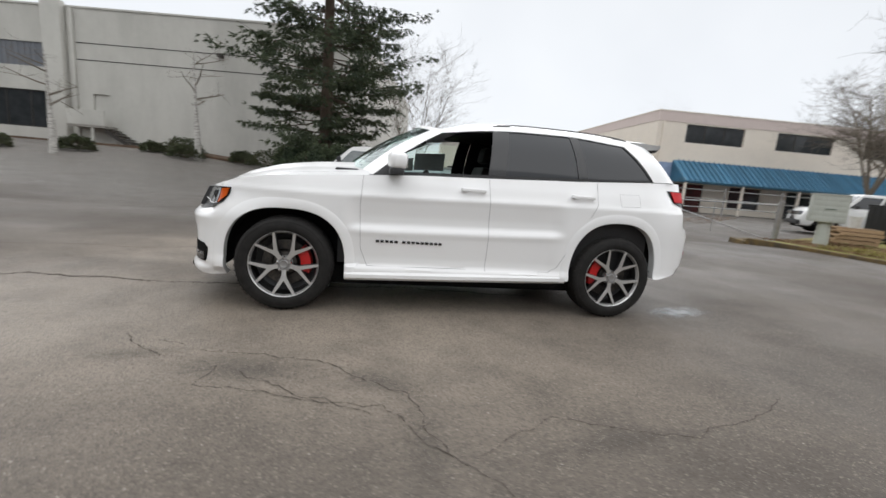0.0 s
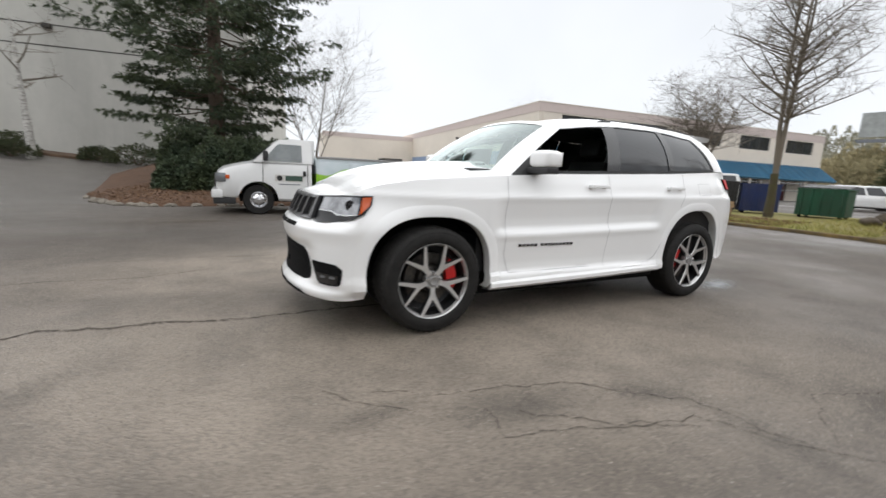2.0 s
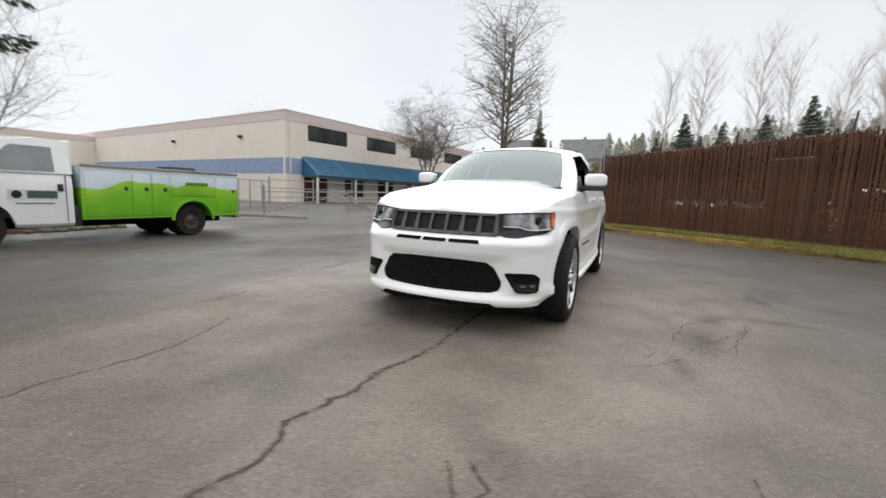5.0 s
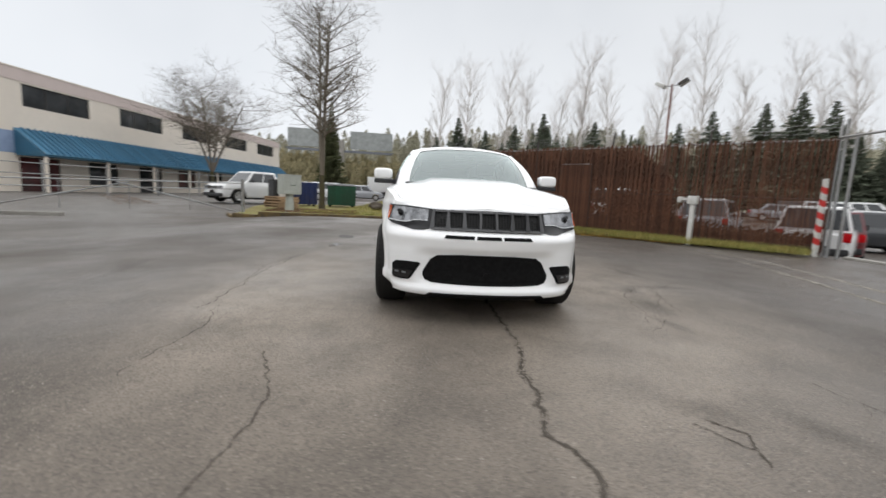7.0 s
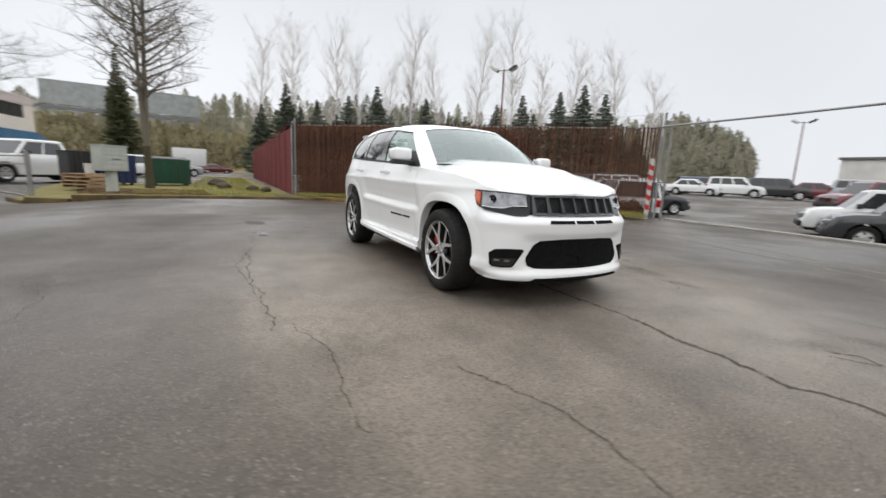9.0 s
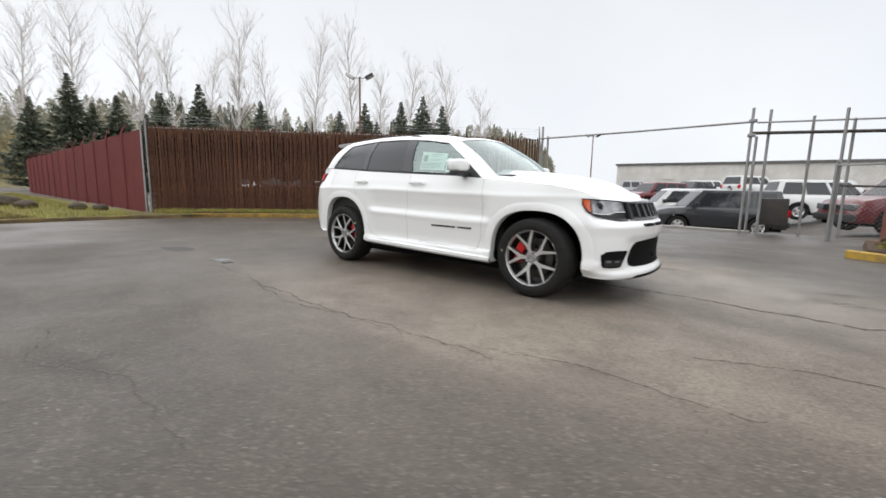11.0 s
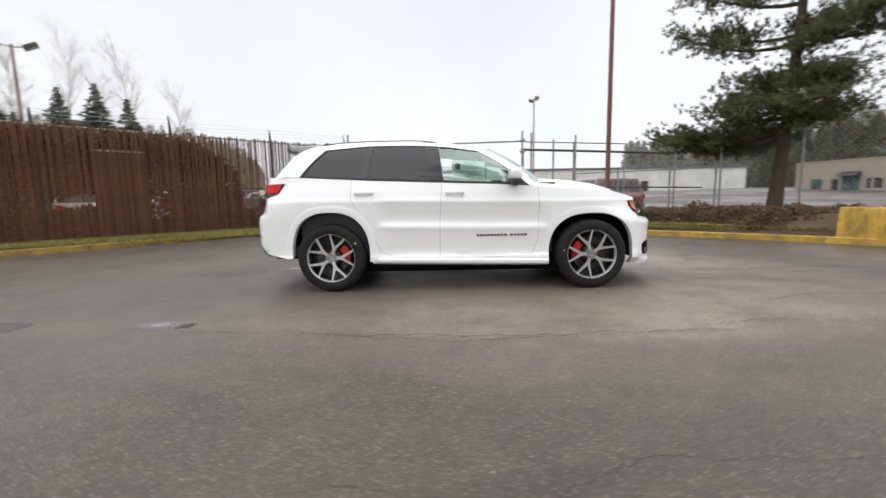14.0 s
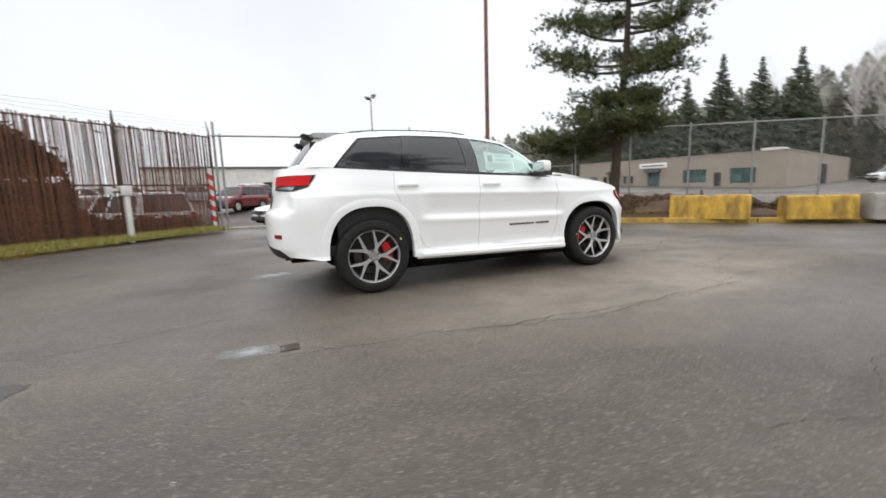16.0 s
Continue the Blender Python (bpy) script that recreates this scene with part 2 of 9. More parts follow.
def asphalt_material():
    m = bpy.data.materials.new("worn_asphalt")
    m.use_nodes = True
    nt = m.node_tree
    L = nt.links.new
    p = nt.nodes["Principled BSDF"]
    tc = nt.nodes.new("ShaderNodeTexCoord")

    def noise_tex(scale, detail=5, rough=0.6):
        n = nt.nodes.new("ShaderNodeTexNoise")
        n.inputs["Scale"].default_value = scale
        n.inputs["Detail"].default_value = detail
        n.inputs["Roughness"].default_value = rough
        L(tc.outputs["Object"], n.inputs["Vector"])
        return n.outputs[0]

    def ranged(src, a, b, c=0.0, d=1.0):
        r = nt.nodes.new("ShaderNodeMapRange")
        for i, v in enumerate((a, b, c, d)):
            r.inputs[i + 1].default_value = v
        L(src, r.inputs[0])
        return r.outputs[0]

    def mixed(fac, a, b):
        x = nt.nodes.new("ShaderNodeMix")
        x.data_type = 'RGBA'
        for sock, v in ((x.inputs[6], a), (x.inputs[7], b)):
            if isinstance(v, tuple):
                sock.default_value = (*v, 1)
            else:
                L(v, sock)
        if isinstance(fac, float):
            x.inputs[0].default_value = fac
        else:
            L(fac, x.inputs[0])
        return x.outputs[2]

    # older, paler surfacing lies in long bands on both sides of the car, with lens and view-angle falloff painted in
    mp = nt.nodes.new("ShaderNodeMapping")
    mp.inputs["Scale"].default_value = (0.35, 1.0, 1.0)
    L(tc.outputs["Object"], mp.inputs[0])
    wv = nt.nodes.new("ShaderNodeTexNoise")
    wv.inputs["Scale"].default_value = 0.9
    wv.inputs["Detail"].default_value = 7
    wv.inputs["Roughness"].default_value = 0.68
    L(mp.outputs[0], wv.inputs["Vector"])
    xyz = nt.nodes.new("ShaderNodeSeparateXYZ")
    L(tc.outputs["Object"], xyz.inputs[0])
    wy = nt.nodes.new("ShaderNodeMath")
    wy.operation = 'MULTIPLY_ADD'
    wy.inputs[1].default_value = 3.2
    L(wv.outputs[0], wy.inputs[0])
    L(xyz.outputs[1], wy.inputs[2])
    across = nt.nodes.new("ShaderNodeValToRGB")
    # warped y from -4 to 5.6, shifted by half the warp
    stops = ((-3.5, 0.04), (-2.6, 0.50), (-1.5, 0.82), (-0.4, 0.68), (0.2, 0.50), (0.7, 0.42), (1.4, 0.74), (2.0, 0.92), (2.6, 0.40), (3.6, 0.04), (4.4, 0.0))
    cr = across.color_ramp
    while len(cr.elements) < len(stops):
        cr.elements.new(0.5)
    for el, (yy, v) in zip(cr.elements, stops):
        el.position = (yy + 1.6 + 3.0) / 10.0
        el.color = (v, v, v, 1)
    L(ranged(wy.outputs[0], -3.0, 7.0), across.inputs[0])
    # fades towards the outer ground, partly lens falloff carried in the colour
    fx = nt.nodes.new("ShaderNodeMath")
    fx.operation = 'MULTIPLY'
    L(ranged(xyz.outputs[0], -0.5, 2.8, 1.0, 0.12), fx.inputs[0])
    dg = nt.nodes.new("ShaderNodeMath")
    dg.operation = 'MULTIPLY_ADD'
    dg.inputs[1].default_value = -0.8
    L(xyz.outputs[1], dg.inputs[0])
    L(xyz.outputs[0], dg.inputs[2])
    L(ranged(dg.outputs[0], -6.2, -4.0, 0.22, 1.0), fx.inputs[1])
    dk = nt.nodes.new("ShaderNodeMath")
    dk.operation = 'MULTIPLY_ADD'
    dk.inputs[1].default_value = 0.8
    L(xyz.outputs[1], dk.inputs[0])
    L(xyz.outputs[0], dk.inputs[2])
    fy = nt.nodes.new("ShaderNodeMath")
    fy.operation = 'MULTIPLY'
    L(fx.outputs[0], fy.inputs[0])
    L(ranged(dk.outputs[0], -5.6, -4.2, 0.25, 1.0), fy.inputs[1])
    fo = nt.nodes.new("ShaderNodeMath")
    fo.operation = 'MULTIPLY'
    L(across.outputs[0], fo.inputs[0])
    L(fy.outputs[0], fo.inputs[1])
    old = fo.outputs[0]
    patches = ranged(noise_tex(0.33, 5, 0.62), 0.40, 0.66)
    col = mixed(patches, (0.060, 0.050, 0.042), (0.094, 0.078, 0.064))
    col = mixed(old, col, (0.310, 0.262, 0.212))
    col = mixed(ranged(noise_tex(1.7, 6), 0.45, 0.75, 0, 0.55), col, (0.056, 0.049, 0.042))
    col = mixed(ranged(noise_tex(5.0, 6, 0.7), 0.50, 0.75, 0, 0.26), col, (0.058, 0.050, 0.043))
    col = mixed(ranged(noise_tex(3.1, 6, 0.72), 0.54, 0.76, 0, 0.18), col, (0.29, 0.253, 0.21))
    col = mixed(ranged(noise_tex(14, 4), 0.42, 0.72, 0, 0.20), col, (0.174, 0.147, 0.120))
    # the road towards the hall is paler
    col = mixed(ranged(xyz.outputs[1], 8.0, 14.0, 0, 0.70), col, (0.165, 0.155, 0.143))
    # aggregate: small pale and dark stones
    vo = nt.nodes.new("ShaderNodeTexVoronoi")
    vo.inputs["Scale"].default_value = 105
    L(tc.outputs["Object"], vo.inputs["Vector"])
    sp = nt.nodes.new("ShaderNodeSeparateColor")
    L(vo.outputs["Color"], sp.inputs[0])
    col = mixed(ranged(sp.outputs[0], 0.82, 0.97, 0, 0.36), col, (0.32, 0.28, 0.234))
    col = mixed(ranged(sp.outputs[1], 0.50, 0.85, 0, 0.42), col, (0.042, 0.036, 0.030))
    # sparse pale pebbles
    v2 = nt.nodes.new("ShaderNodeTexVoronoi")
    v2.inputs["Scale"].default_value = 36
    L(tc.outputs["Object"], v2.inputs["Vector"])
    s2 = nt.nodes.new("ShaderNodeSeparateColor")
    L(v2.outputs["Color"], s2.inputs[0])
    near = ranged(v2.outputs["Distance"], 0.10, 0.22, 1, 0)
    mul = nt.nodes.new("ShaderNodeMath")
    mul.operation = 'MULTIPLY'
    L(near, mul.inputs[0])
    thin = nt.nodes.new("ShaderNodeMath")
    thin.operation = 'MULTIPLY'
    L(ranged(s2.outputs[0], 0.875, 0.92), thin.inputs[0])
    L(ranged(noise_tex(2.3, 3), 0.38, 0.62), thin.inputs[1])
    L(thin.outputs[0], mul.inputs[1])
    col = mixed(mul.outputs[0], col, (0.40, 0.37, 0.325))
    L(col, p.inputs["Base Color"])
    wet = ranged(noise_tex(0.22, 4), 0.40, 0.62, 0.34, 0.72)
    L(wet, p.inputs["Roughness"])
    p.inputs["Specular IOR Level"].default_value = 0.30
    b = nt.nodes.new("ShaderNodeBump")
    b.inputs["Strength"].default_value = 0.55
    b.inputs["Distance"].default_value = 0.006
    L(vo.outputs["Distance"], b.inputs["Height"])
    b2 = nt.nodes.new("ShaderNodeBump")
    b2.inputs["Strength"].default_value = 0.5
    b2.inputs["Distance"].default_value = 0.03
    L(noise_tex(3.0, 5), b2.inputs["Height"])
    L(b.outputs[0], b2.inputs["Normal"])
    L(b2.outputs[0], p.inputs["Normal"])
    return m


ASPHALT = asphalt_material()


def graded(lo, hi, near, step, far):
    vals = [0.0]
    while vals[-1] < hi:
        v = vals[-1]
        vals.append(v + (step if v < near else max(step, v * 0.16)))
    out = sorted({-v for v in vals} | set(vals))
    return out


_ax = graded(0, 900, 45, 1.0, 0)
_bm = bmesh.new()
grid_faces(_bm, [[(x, y, terrain(x, y)) for x in _ax] for y in _ax])
ground = tagged(part("ground", _bm, ASPHALT, angle=60), "worn damp grey-brown asphalt yard with cracks and pebbles", "ground", kind="structure")


# ==== the white car ====
def spline(pts, n):
    """Smooth curve through control points (tuples of any length), n samples even along its length."""
    p = [np.array(q, float) for q in pts]
    p = [2 * p[0] - p[1]] + p + [2 * p[-1] - p[-2]]
    out = []
    for i in range(1, len(p) - 2):
        for k in range(16):
            t = k / 16
            out.append(0.5 * (2 * p[i] + (p[i + 1] - p[i - 1]) * t + (2 * p[i - 1] - 5 * p[i] + 4 * p[i + 1] - p[i + 2]) * t * t + (3 * p[i] - p[i - 1] - 3 * p[i + 1] + p[i + 2]) * t ** 3))
    out.append(p[-2])
    out = np.array(out)
    s = np.concatenate([[0], np.cumsum(np.linalg.norm(np.diff(out[:, :2], axis=0), axis=1))])
    u = np.linspace(0, s[-1], n)
    return np.stack([np.interp(u, s, out[:, k]) for k in range(out.shape[1])], 1)


WHEELBASE, HUB_Z = 2.915, 0.387
FX, RX = -WHEELBASE / 2, WHEELBASE / 2
car = empty("car", label="clean white sport utility car parked on the asphalt, driver window open", category="car")

# plan of the body at its widest, from the nose round to the tail
PLAN = spline([(-2.365, 0.0), (-2.35, 0.22), (-2.312, 0.42), (-2.24, 0.60), (-2.13, 0.755), (-1.98, 0.865), (-1.75, 0.915), (-1.46, 0.935),
               (-0.9, 0.938), (0.0, 0.942), (0.9, 0.945), (1.46, 0.955), (1.80, 0.935), (2.06, 0.895), (2.262, 0.80), (2.385, 0.62), (2.445, 0.35), (2.46, 0.0)], 300)
_tan = np.gradient(PLAN, axis=0)
NRM = np.stack([-_tan[:, 1], _tan[:, 0]], 1) / np.linalg.norm(_tan, axis=1)[:, None]

SIDE = ([0.27, 0.30, 0.33, 0.385, 0.41, 0.47, 0.64, 0.70, 0.80, 0.93, 0.985, 1.005, 1.03, 1.10, 1.20, 1.32],
        [0.10, 0.05, 0.015, 0.012, 0.026, 0.028, 0.020, 0.015, 0.010, 0.006, 0.004, 0.016, 0.022, 0.040, 0.072, 0.10])
# the doors: hollow between the upper crease and a lip that catches the light
DOOR = ([0.27, 0.30, 0.33, 0.385, 0.41, 0.47, 0.655, 0.685, 0.705, 0.755, 0.82, 0.95, 0.985, 1.005, 1.03, 1.10, 1.20, 1.32],
        [0.10, 0.05, 0.015, 0.012, 0.046, 0.046, 0.016, 0.004, 0.004, 0.038, 0.036, 0.012, 0.000, 0.012, 0.022, 0.040, 0.072, 0.10])
FRONT = ([0.20, 0.235, 0.25, 0.30, 0.33, 0.37, 0.45, 0.58, 0.64, 0.72, 0.765, 0.79, 0.85, 0.95, 1.00, 1.06, 1.2],
         [0.10, 0.045, 0.005, 0.0, 0.03, 0.055, 0.06, 0.05, 0.02, 0.01, 0.045, 0.10, 0.125, 0.17, 0.20, 0.26, 0.5])
REAR = ([0.25, 0.36, 0.42, 0.50, 0.60, 0.80, 0.86, 0.89, 0.98, 1.10, 1.25, 1.35],
        [0.20, 0.12, 0.05, 0.01, 0.0, 0.0, 0.015, 0.06, 0.085, 0.10, 0.13, 0.16])


def skin_inset(i, z):
    nx = NRM[i][0]
    wf, wr = sm(0.35, 0.85, -nx), sm(0.35, 0.85, nx)
    zs = z - 0.04 * sm(-1.0, 1.6, PLAN[i][0]) * sm(0.5, 0.7, z)
    x = PLAN[i][0]
    door = sm(-1.02, -0.84, x) * (1 - sm(0.78, 0.98, x))
    taper = 0.075 * (1 - sm(-1.95, -1.35, x)) * sm(0.72, 0.98, z) * (1 - wf)
    tail = 0.05 * sm(1.7, 2.1, x) * sm(0.85, 1.25, z) * (1 - wr)
    corner = sm(0.46, 0.66, PLAN[i][1]) * sm(0.30, 0.36, z) * (1 - sm(0.60, 0.70, z))
    return wf * (np.interp(z, *FRONT) * (1 - corner) + 0.018 * corner) + wr * np.interp(z, *REAR) + (1 - wf - wr) * (np.interp(zs, *SIDE) * (1 - door) + np.interp(zs, *DOOR) * door) + taper + tail


def skin(i, z, out=0.0):
    """A point of the body's skin, y > 0, at plan index i and height z; out: metres outwards."""
    o = skin_inset(i, z) - out
    return Vector((PLAN[i][0] - NRM[i][0] * o, max(0.0, PLAN[i][1] - NRM[i][1] * o), z))


def z_bottom(x):
    return float(np.interp(x, [-2.5, -2.2, -1.9, -1.0, 0.9, 1.9, 2.2, 2.5], [0.245, 0.245, 0.255, 0.275, 0.31, 0.375, 0.42, 0.43]))


def z_top(x):
    return float(np.interp(x, [-2.40, -2.25, -2.12, -2.0, -1.85, -1.6, -1.2, -0.85, -0.4, 0.2, 1.0, 1.75, 2.1, 2.5],
                           [0.955, 0.96, 0.968, 1.0, 1.045, 1.09, 1.125, 1.15, 1.18, 1.205, 1.24, 1.285, 1.30, 1.30]))


ARCH = {FX: (0.475, 0.455), RX: (0.440, 0.510)}


def arch_r(ax, a):
    """Radius of a wheel opening towards the angle a: wide and flat on top."""
    w, h = ARCH[ax]
    n = 2.5
    return (abs(math.cos(a) / w) ** n + abs(math.sin(a) / h) ** n) ** (-1 / n)


# body shell: rows of the skin from the sill to the shoulder, with wheel openings cut out
_rows = 46
_bm = bmesh.new()
for s in (1, -1):
    vs = []
    for r in range(_rows + 1):
        row = []
        for i in range(len(PLAN)):
            x = PLAN[i][0]
            z0, z1 = z_bottom(x), z_top(x)
            p = skin(i, z0 + (z1 - z0) * r / _rows)
            row.append(_bm.verts.new((p.x, p.y * s, p.z)))
        vs.append(row)
    for a, b in zip(vs, vs[1:]):
        for k in range(len(PLAN) - 1):
            if any(math.hypot(q.co.x - ax, q.co.z - HUB_Z) < arch_r(ax, math.atan2(q.co.z - HUB_Z, q.co.x - ax)) + 0.012 for ax in ARCH for q in (a[k], a[k + 1], b[k], b[k + 1])):
                continue
            _bm.faces.new((a[k], a[k + 1], b[k + 1], b[k]) if s > 0 else (a[k], b[k], b[k + 1], a[k + 1]))
bmesh.ops.remove_doubles(_bm, verts=_bm.verts[:], dist=0.0008)
bmesh.ops.delete(_bm, geom=[v for v in _bm.verts if not v.link_faces], context='VERTS')
part("body", _bm, WHITE_PAINT, car, "glossy white painted body shell", angle=50)


def shoulder(x):
    """Half width and height of the shoulder edge at x on the side."""
    i = int(np.argmin(np.abs(PLAN[:, 0] - x)))
    return skin(i, z_top(PLAN[i][0]))


# bonnet: from the grille back to the windscreen, with a raised middle
_rows_h = []
_front_i = [i for i in range(len(PLAN)) if PLAN[i][0] < -0.80]
for i in _front_i:
    e = skin(i, z_top(PLAN[i][0]))
    row = []
    for k in range(25):
        t = k / 12 - 1
        at = abs(t)
        x = e.x
        crown = 0.075 * sm(-2.25, -1.25, x) * (1 - at ** 3.2) + 0.028 * (1 - sm(0.50, 0.62, at)) * sm(-2.28, -1.7, x) + 0.012 * (1 - at * at)
        row.append((x, e.y * t, e.z + crown))
    _rows_h.append(row)
_bm = bmesh.new()
grid_faces(_bm, _rows_h)
bmesh.ops.remove_doubles(_bm, verts=_bm.verts[:], dist=0.0005)
part("bonnet", _bm, WHITE_PAINT, car, angle=60)

# greenhouse: bottom and top outlines, in pairs
HOUSE = spline([(-1.07, 0.0, 1.205, -0.36, 0.0, 1.655), (-1.05, 0.30, 1.20, -0.345, 0.28, 1.648), (-0.97, 0.56, 1.185, -0.30, 0.47, 1.628), (-0.86, 0.735, 1.165, -0.22, 0.585, 1.605),
                (-0.74, 0.845, 1.160, -0.08, 0.648, 1.616), (-0.35, 0.872, 1.180, 0.20, 0.662, 1.652), (0.20, 0.876, 1.205, 0.50, 0.668, 1.674), (0.95, 0.868, 1.238, 1.02, 0.660, 1.678),
                (1.45, 0.852, 1.268, 1.36, 0.645, 1.668), (1.80, 0.828, 1.292, 1.57, 0.628, 1.658), (2.03, 0.775, 1.30, 1.77, 0.590, 1.644), (2.17, 0.62, 1.29, 1.88, 0.48, 1.650), (2.225, 0.33, 1.275, 1.915, 0.26, 1.660), (2.235, 0.0, 1.27, 1.92, 0.0, 1.666)], 260)


def house(u, v, out=0.0):
    """A point of the greenhouse skin, y > 0. u: index along the outline, v: 0 at the belt, 1 at the roof's edge."""
    u = min(max(u, 0), len(HOUSE) - 1.001)
    i = int(u)
    q = HOUSE[i] * (1 - (u - i)) + HOUSE[i + 1] * (u - i)
    a, b = Vector(q[:3]), Vector(q[3:])
    p = a.lerp(b, v)
    t = HOUSE[min(i + 2, len(HOUSE) - 1)] - HOUSE[max(i - 2, 0)]
    n = Vector((-t[1], t[0], 0)).normalized()
    n.z = 0.45
    n.normalize()
    p = p + n * (0.055 * math.sin(math.pi * v) * 0.8 * (1 - 0.85 * sm(0.15, 0.75, n.x)) + out)
    p.y = max(p.y, 0.0)
    return p


def u_at(x, top=False):
    """Outline index whose bottom (or top) point lies at x."""
    col = HOUSE[:, 3] if top else HOUSE[:, 0]
    return float(np.interp(x, col, np.arange(len(HOUSE))))


@functools.lru_cache(None)
def side_xs(v):
    us = np.linspace(30, len(HOUSE) - 20, 106)
    return [house(q, v).x for q in us], us


def u_x(x, v):
    """Outline index at which the greenhouse at height v lies at x, on the side."""
    return float(np.interp(x, *side_xs(round(v, 3))))


def window_top(x):
    """Height of the windows' upper edge along the side: level, then falling towards the tail."""
    return 0.875 - 0.105 * sm(0.9, 1.75, x) - 0.02 * (1 - sm(-0.4, 0.1, x))


def trim_top(x):
    return window_top(x) + 0.022


def edge(e, v):
    """Index of a panel's edge at height v: a number, or (x at the belt, x at the roof) of a straight edge."""
    if not isinstance(e, tuple):
        return e
    return u_x(e[0] + (e[1] - e[0]) * v, v)


def house_panel(name, u0, u1, v0, v1, mat, out=0.0, label="", sides=(1, -1), nu=24, nv=10, thick=0.0):
    """A panel of the greenhouse between two edges; u0, u1 may be pairs of x for (belt, roof)."""
    obs = []
    for s in sides:
        bm = bmesh.new()
        cols = []
        for k in range(nu + 1):
            f = k / nu
            x = house(edge(u0, 0.8) * (1 - f) + edge(u1, 0.8) * f, 0.8).x
            lo, hi = [q(x) if callable(q) else q for q in (v0, v1)]
            col = []
            for j in range(nv + 1):
                v = lo + (hi - lo) * j / nv
                p = house(edge(u0, v) * (1 - f) + edge(u1, v) * f, v, out)
                col.append((p.x, p.y * s, p.z))
            cols.append(col)
        rows = [[c[j] for c in cols] for j in range(nv + 1)]
        grid_faces(bm, rows)
        obs.append(part(name, bm, mat, car, label, angle=60))
    return obs


UA0, UA1 = u_at(-0.90), u_at(-0.785)      # front pillar
UB0, UB1 = (0.185, 0.24), (0.34, 0.39)        # middle pillar
UC0, UC1 = (1.03, 0.95), (1.12, 1.03)        # rear door's pillar
QUARTER = (1.80, 1.45)
UD0 = u_at(1.77)                         # rear pillar
UE = u_at(2.13)


def full_width_panel(name, u0, v0, v1, mat, out, label="", rear=False, nv=10):
    bm = bmesh.new()
    rows = []
    us = np.linspace(len(HOUSE) - 1.01, u0, 20) if rear else np.linspace(0, u0, 20)
    for j in range(nv + 1):
        v = v0 + (v1 - v0) * j / nv
        half = [house(u, v, out) for u in us]
        rows.append([(p.x, -p.y, p.z) for p in half[::-1]] + [(p.x, p.y, p.z) for p in half[1:]])
    grid_faces(bm, rows)
    return part(name, bm, mat, car, label, angle=60)


windscreen = full_width_panel("windscreen", UA0 + 1, 0.02, 0.94, SHIELD_GLASS, -0.004, "greenish laminated windscreen")
windscreen.visible_shadow = False
full_width_panel("roof_header", UA0 + 1, 0.935, 1.0, WHITE_PAINT, 0.001, nv=4)
full_width_panel("rear_window", UE, 0.10, 0.95, TINT_GLASS, -0.006, "dark tinted rear window", rear=True)
full_width_panel("tailgate_top", UE, -0.02, 0.10, WHITE_PAINT, 0.0, rear=True, nv=3)
house_panel("front_pillar", UA0, UA1, 0.0, 1.0, WHITE_PAINT, 0.0, nu=8)
house_panel("roof_side", UA1, UD0 + 30, trim_top, 1.0, WHITE_PAINT, 0.0, nu=60, nv=5)
house_panel("window_trim", UA1, UD0, 0.0, 0.05, BLACK_PLASTIC, 0.001, nu=60, nv=2)
house_panel("window_trim_top", UA1, QUARTER, window_top, trim_top, BLACK_PLASTIC, 0.002, nu=60, nv=2)
house_panel("middle_pillar", UB0, UB1, 0.05, window_top, GLOSS_BLACK, 0.002, nu=6)
house_panel("door_pillar", UC0, UC1, 0.05, window_top, GLOSS_BLACK, 0.002, nu=4)
house_panel("rear_pillar", QUARTER, UE, 0.0, trim_top, WHITE_PAINT, 0.0, nu=16)
house_panel("quarter_trim", (1.775, 1.425), (1.80, 1.45), 0.05, window_top, BLACK_PLASTIC, 0.003, nu=2)
house_panel("front_window", UA1, UB0, 0.05, window_top, CAR_GLASS, -0.006, "clear side glass", sides=(1,))
house_panel("rear_door_window", UB1, UC0, 0.05, window_top, TINT_GLASS, -0.004, "dark tinted privacy glass")
house_panel("quarter_window", UC1, QUARTER, 0.05, window_top, TINT_GLASS, -0.004, "dark tinted privacy glass")
house_panel("mirror_sail", UA1, (-0.60, -0.30), 0.05, 0.34, BLACK_PLASTIC, 0.0, nu=5)

# roof
_rows_r = []
for i in range(0, len(HOUSE), 2):
    q = HOUSE[i][3:]
    row = []
    for k in range(21):
        t = k / 10 - 1
        row.append((q[0], q[1] * t, q[2] + 0.075 * (1 - abs(t) ** 2.4) * sm(-0.37, 0.15, q[0]) * (1 - 0.55 * sm(1.2, 1.97, q[0]))))
    _rows_r.append(row)
_bm = bmesh.new()
grid_faces(_bm, _rows_r)
bmesh.ops.remove_doubles(_bm, verts=_bm.verts[:], dist=0.0005)
part("roof", _bm, WHITE_PAINT, car, angle=60)
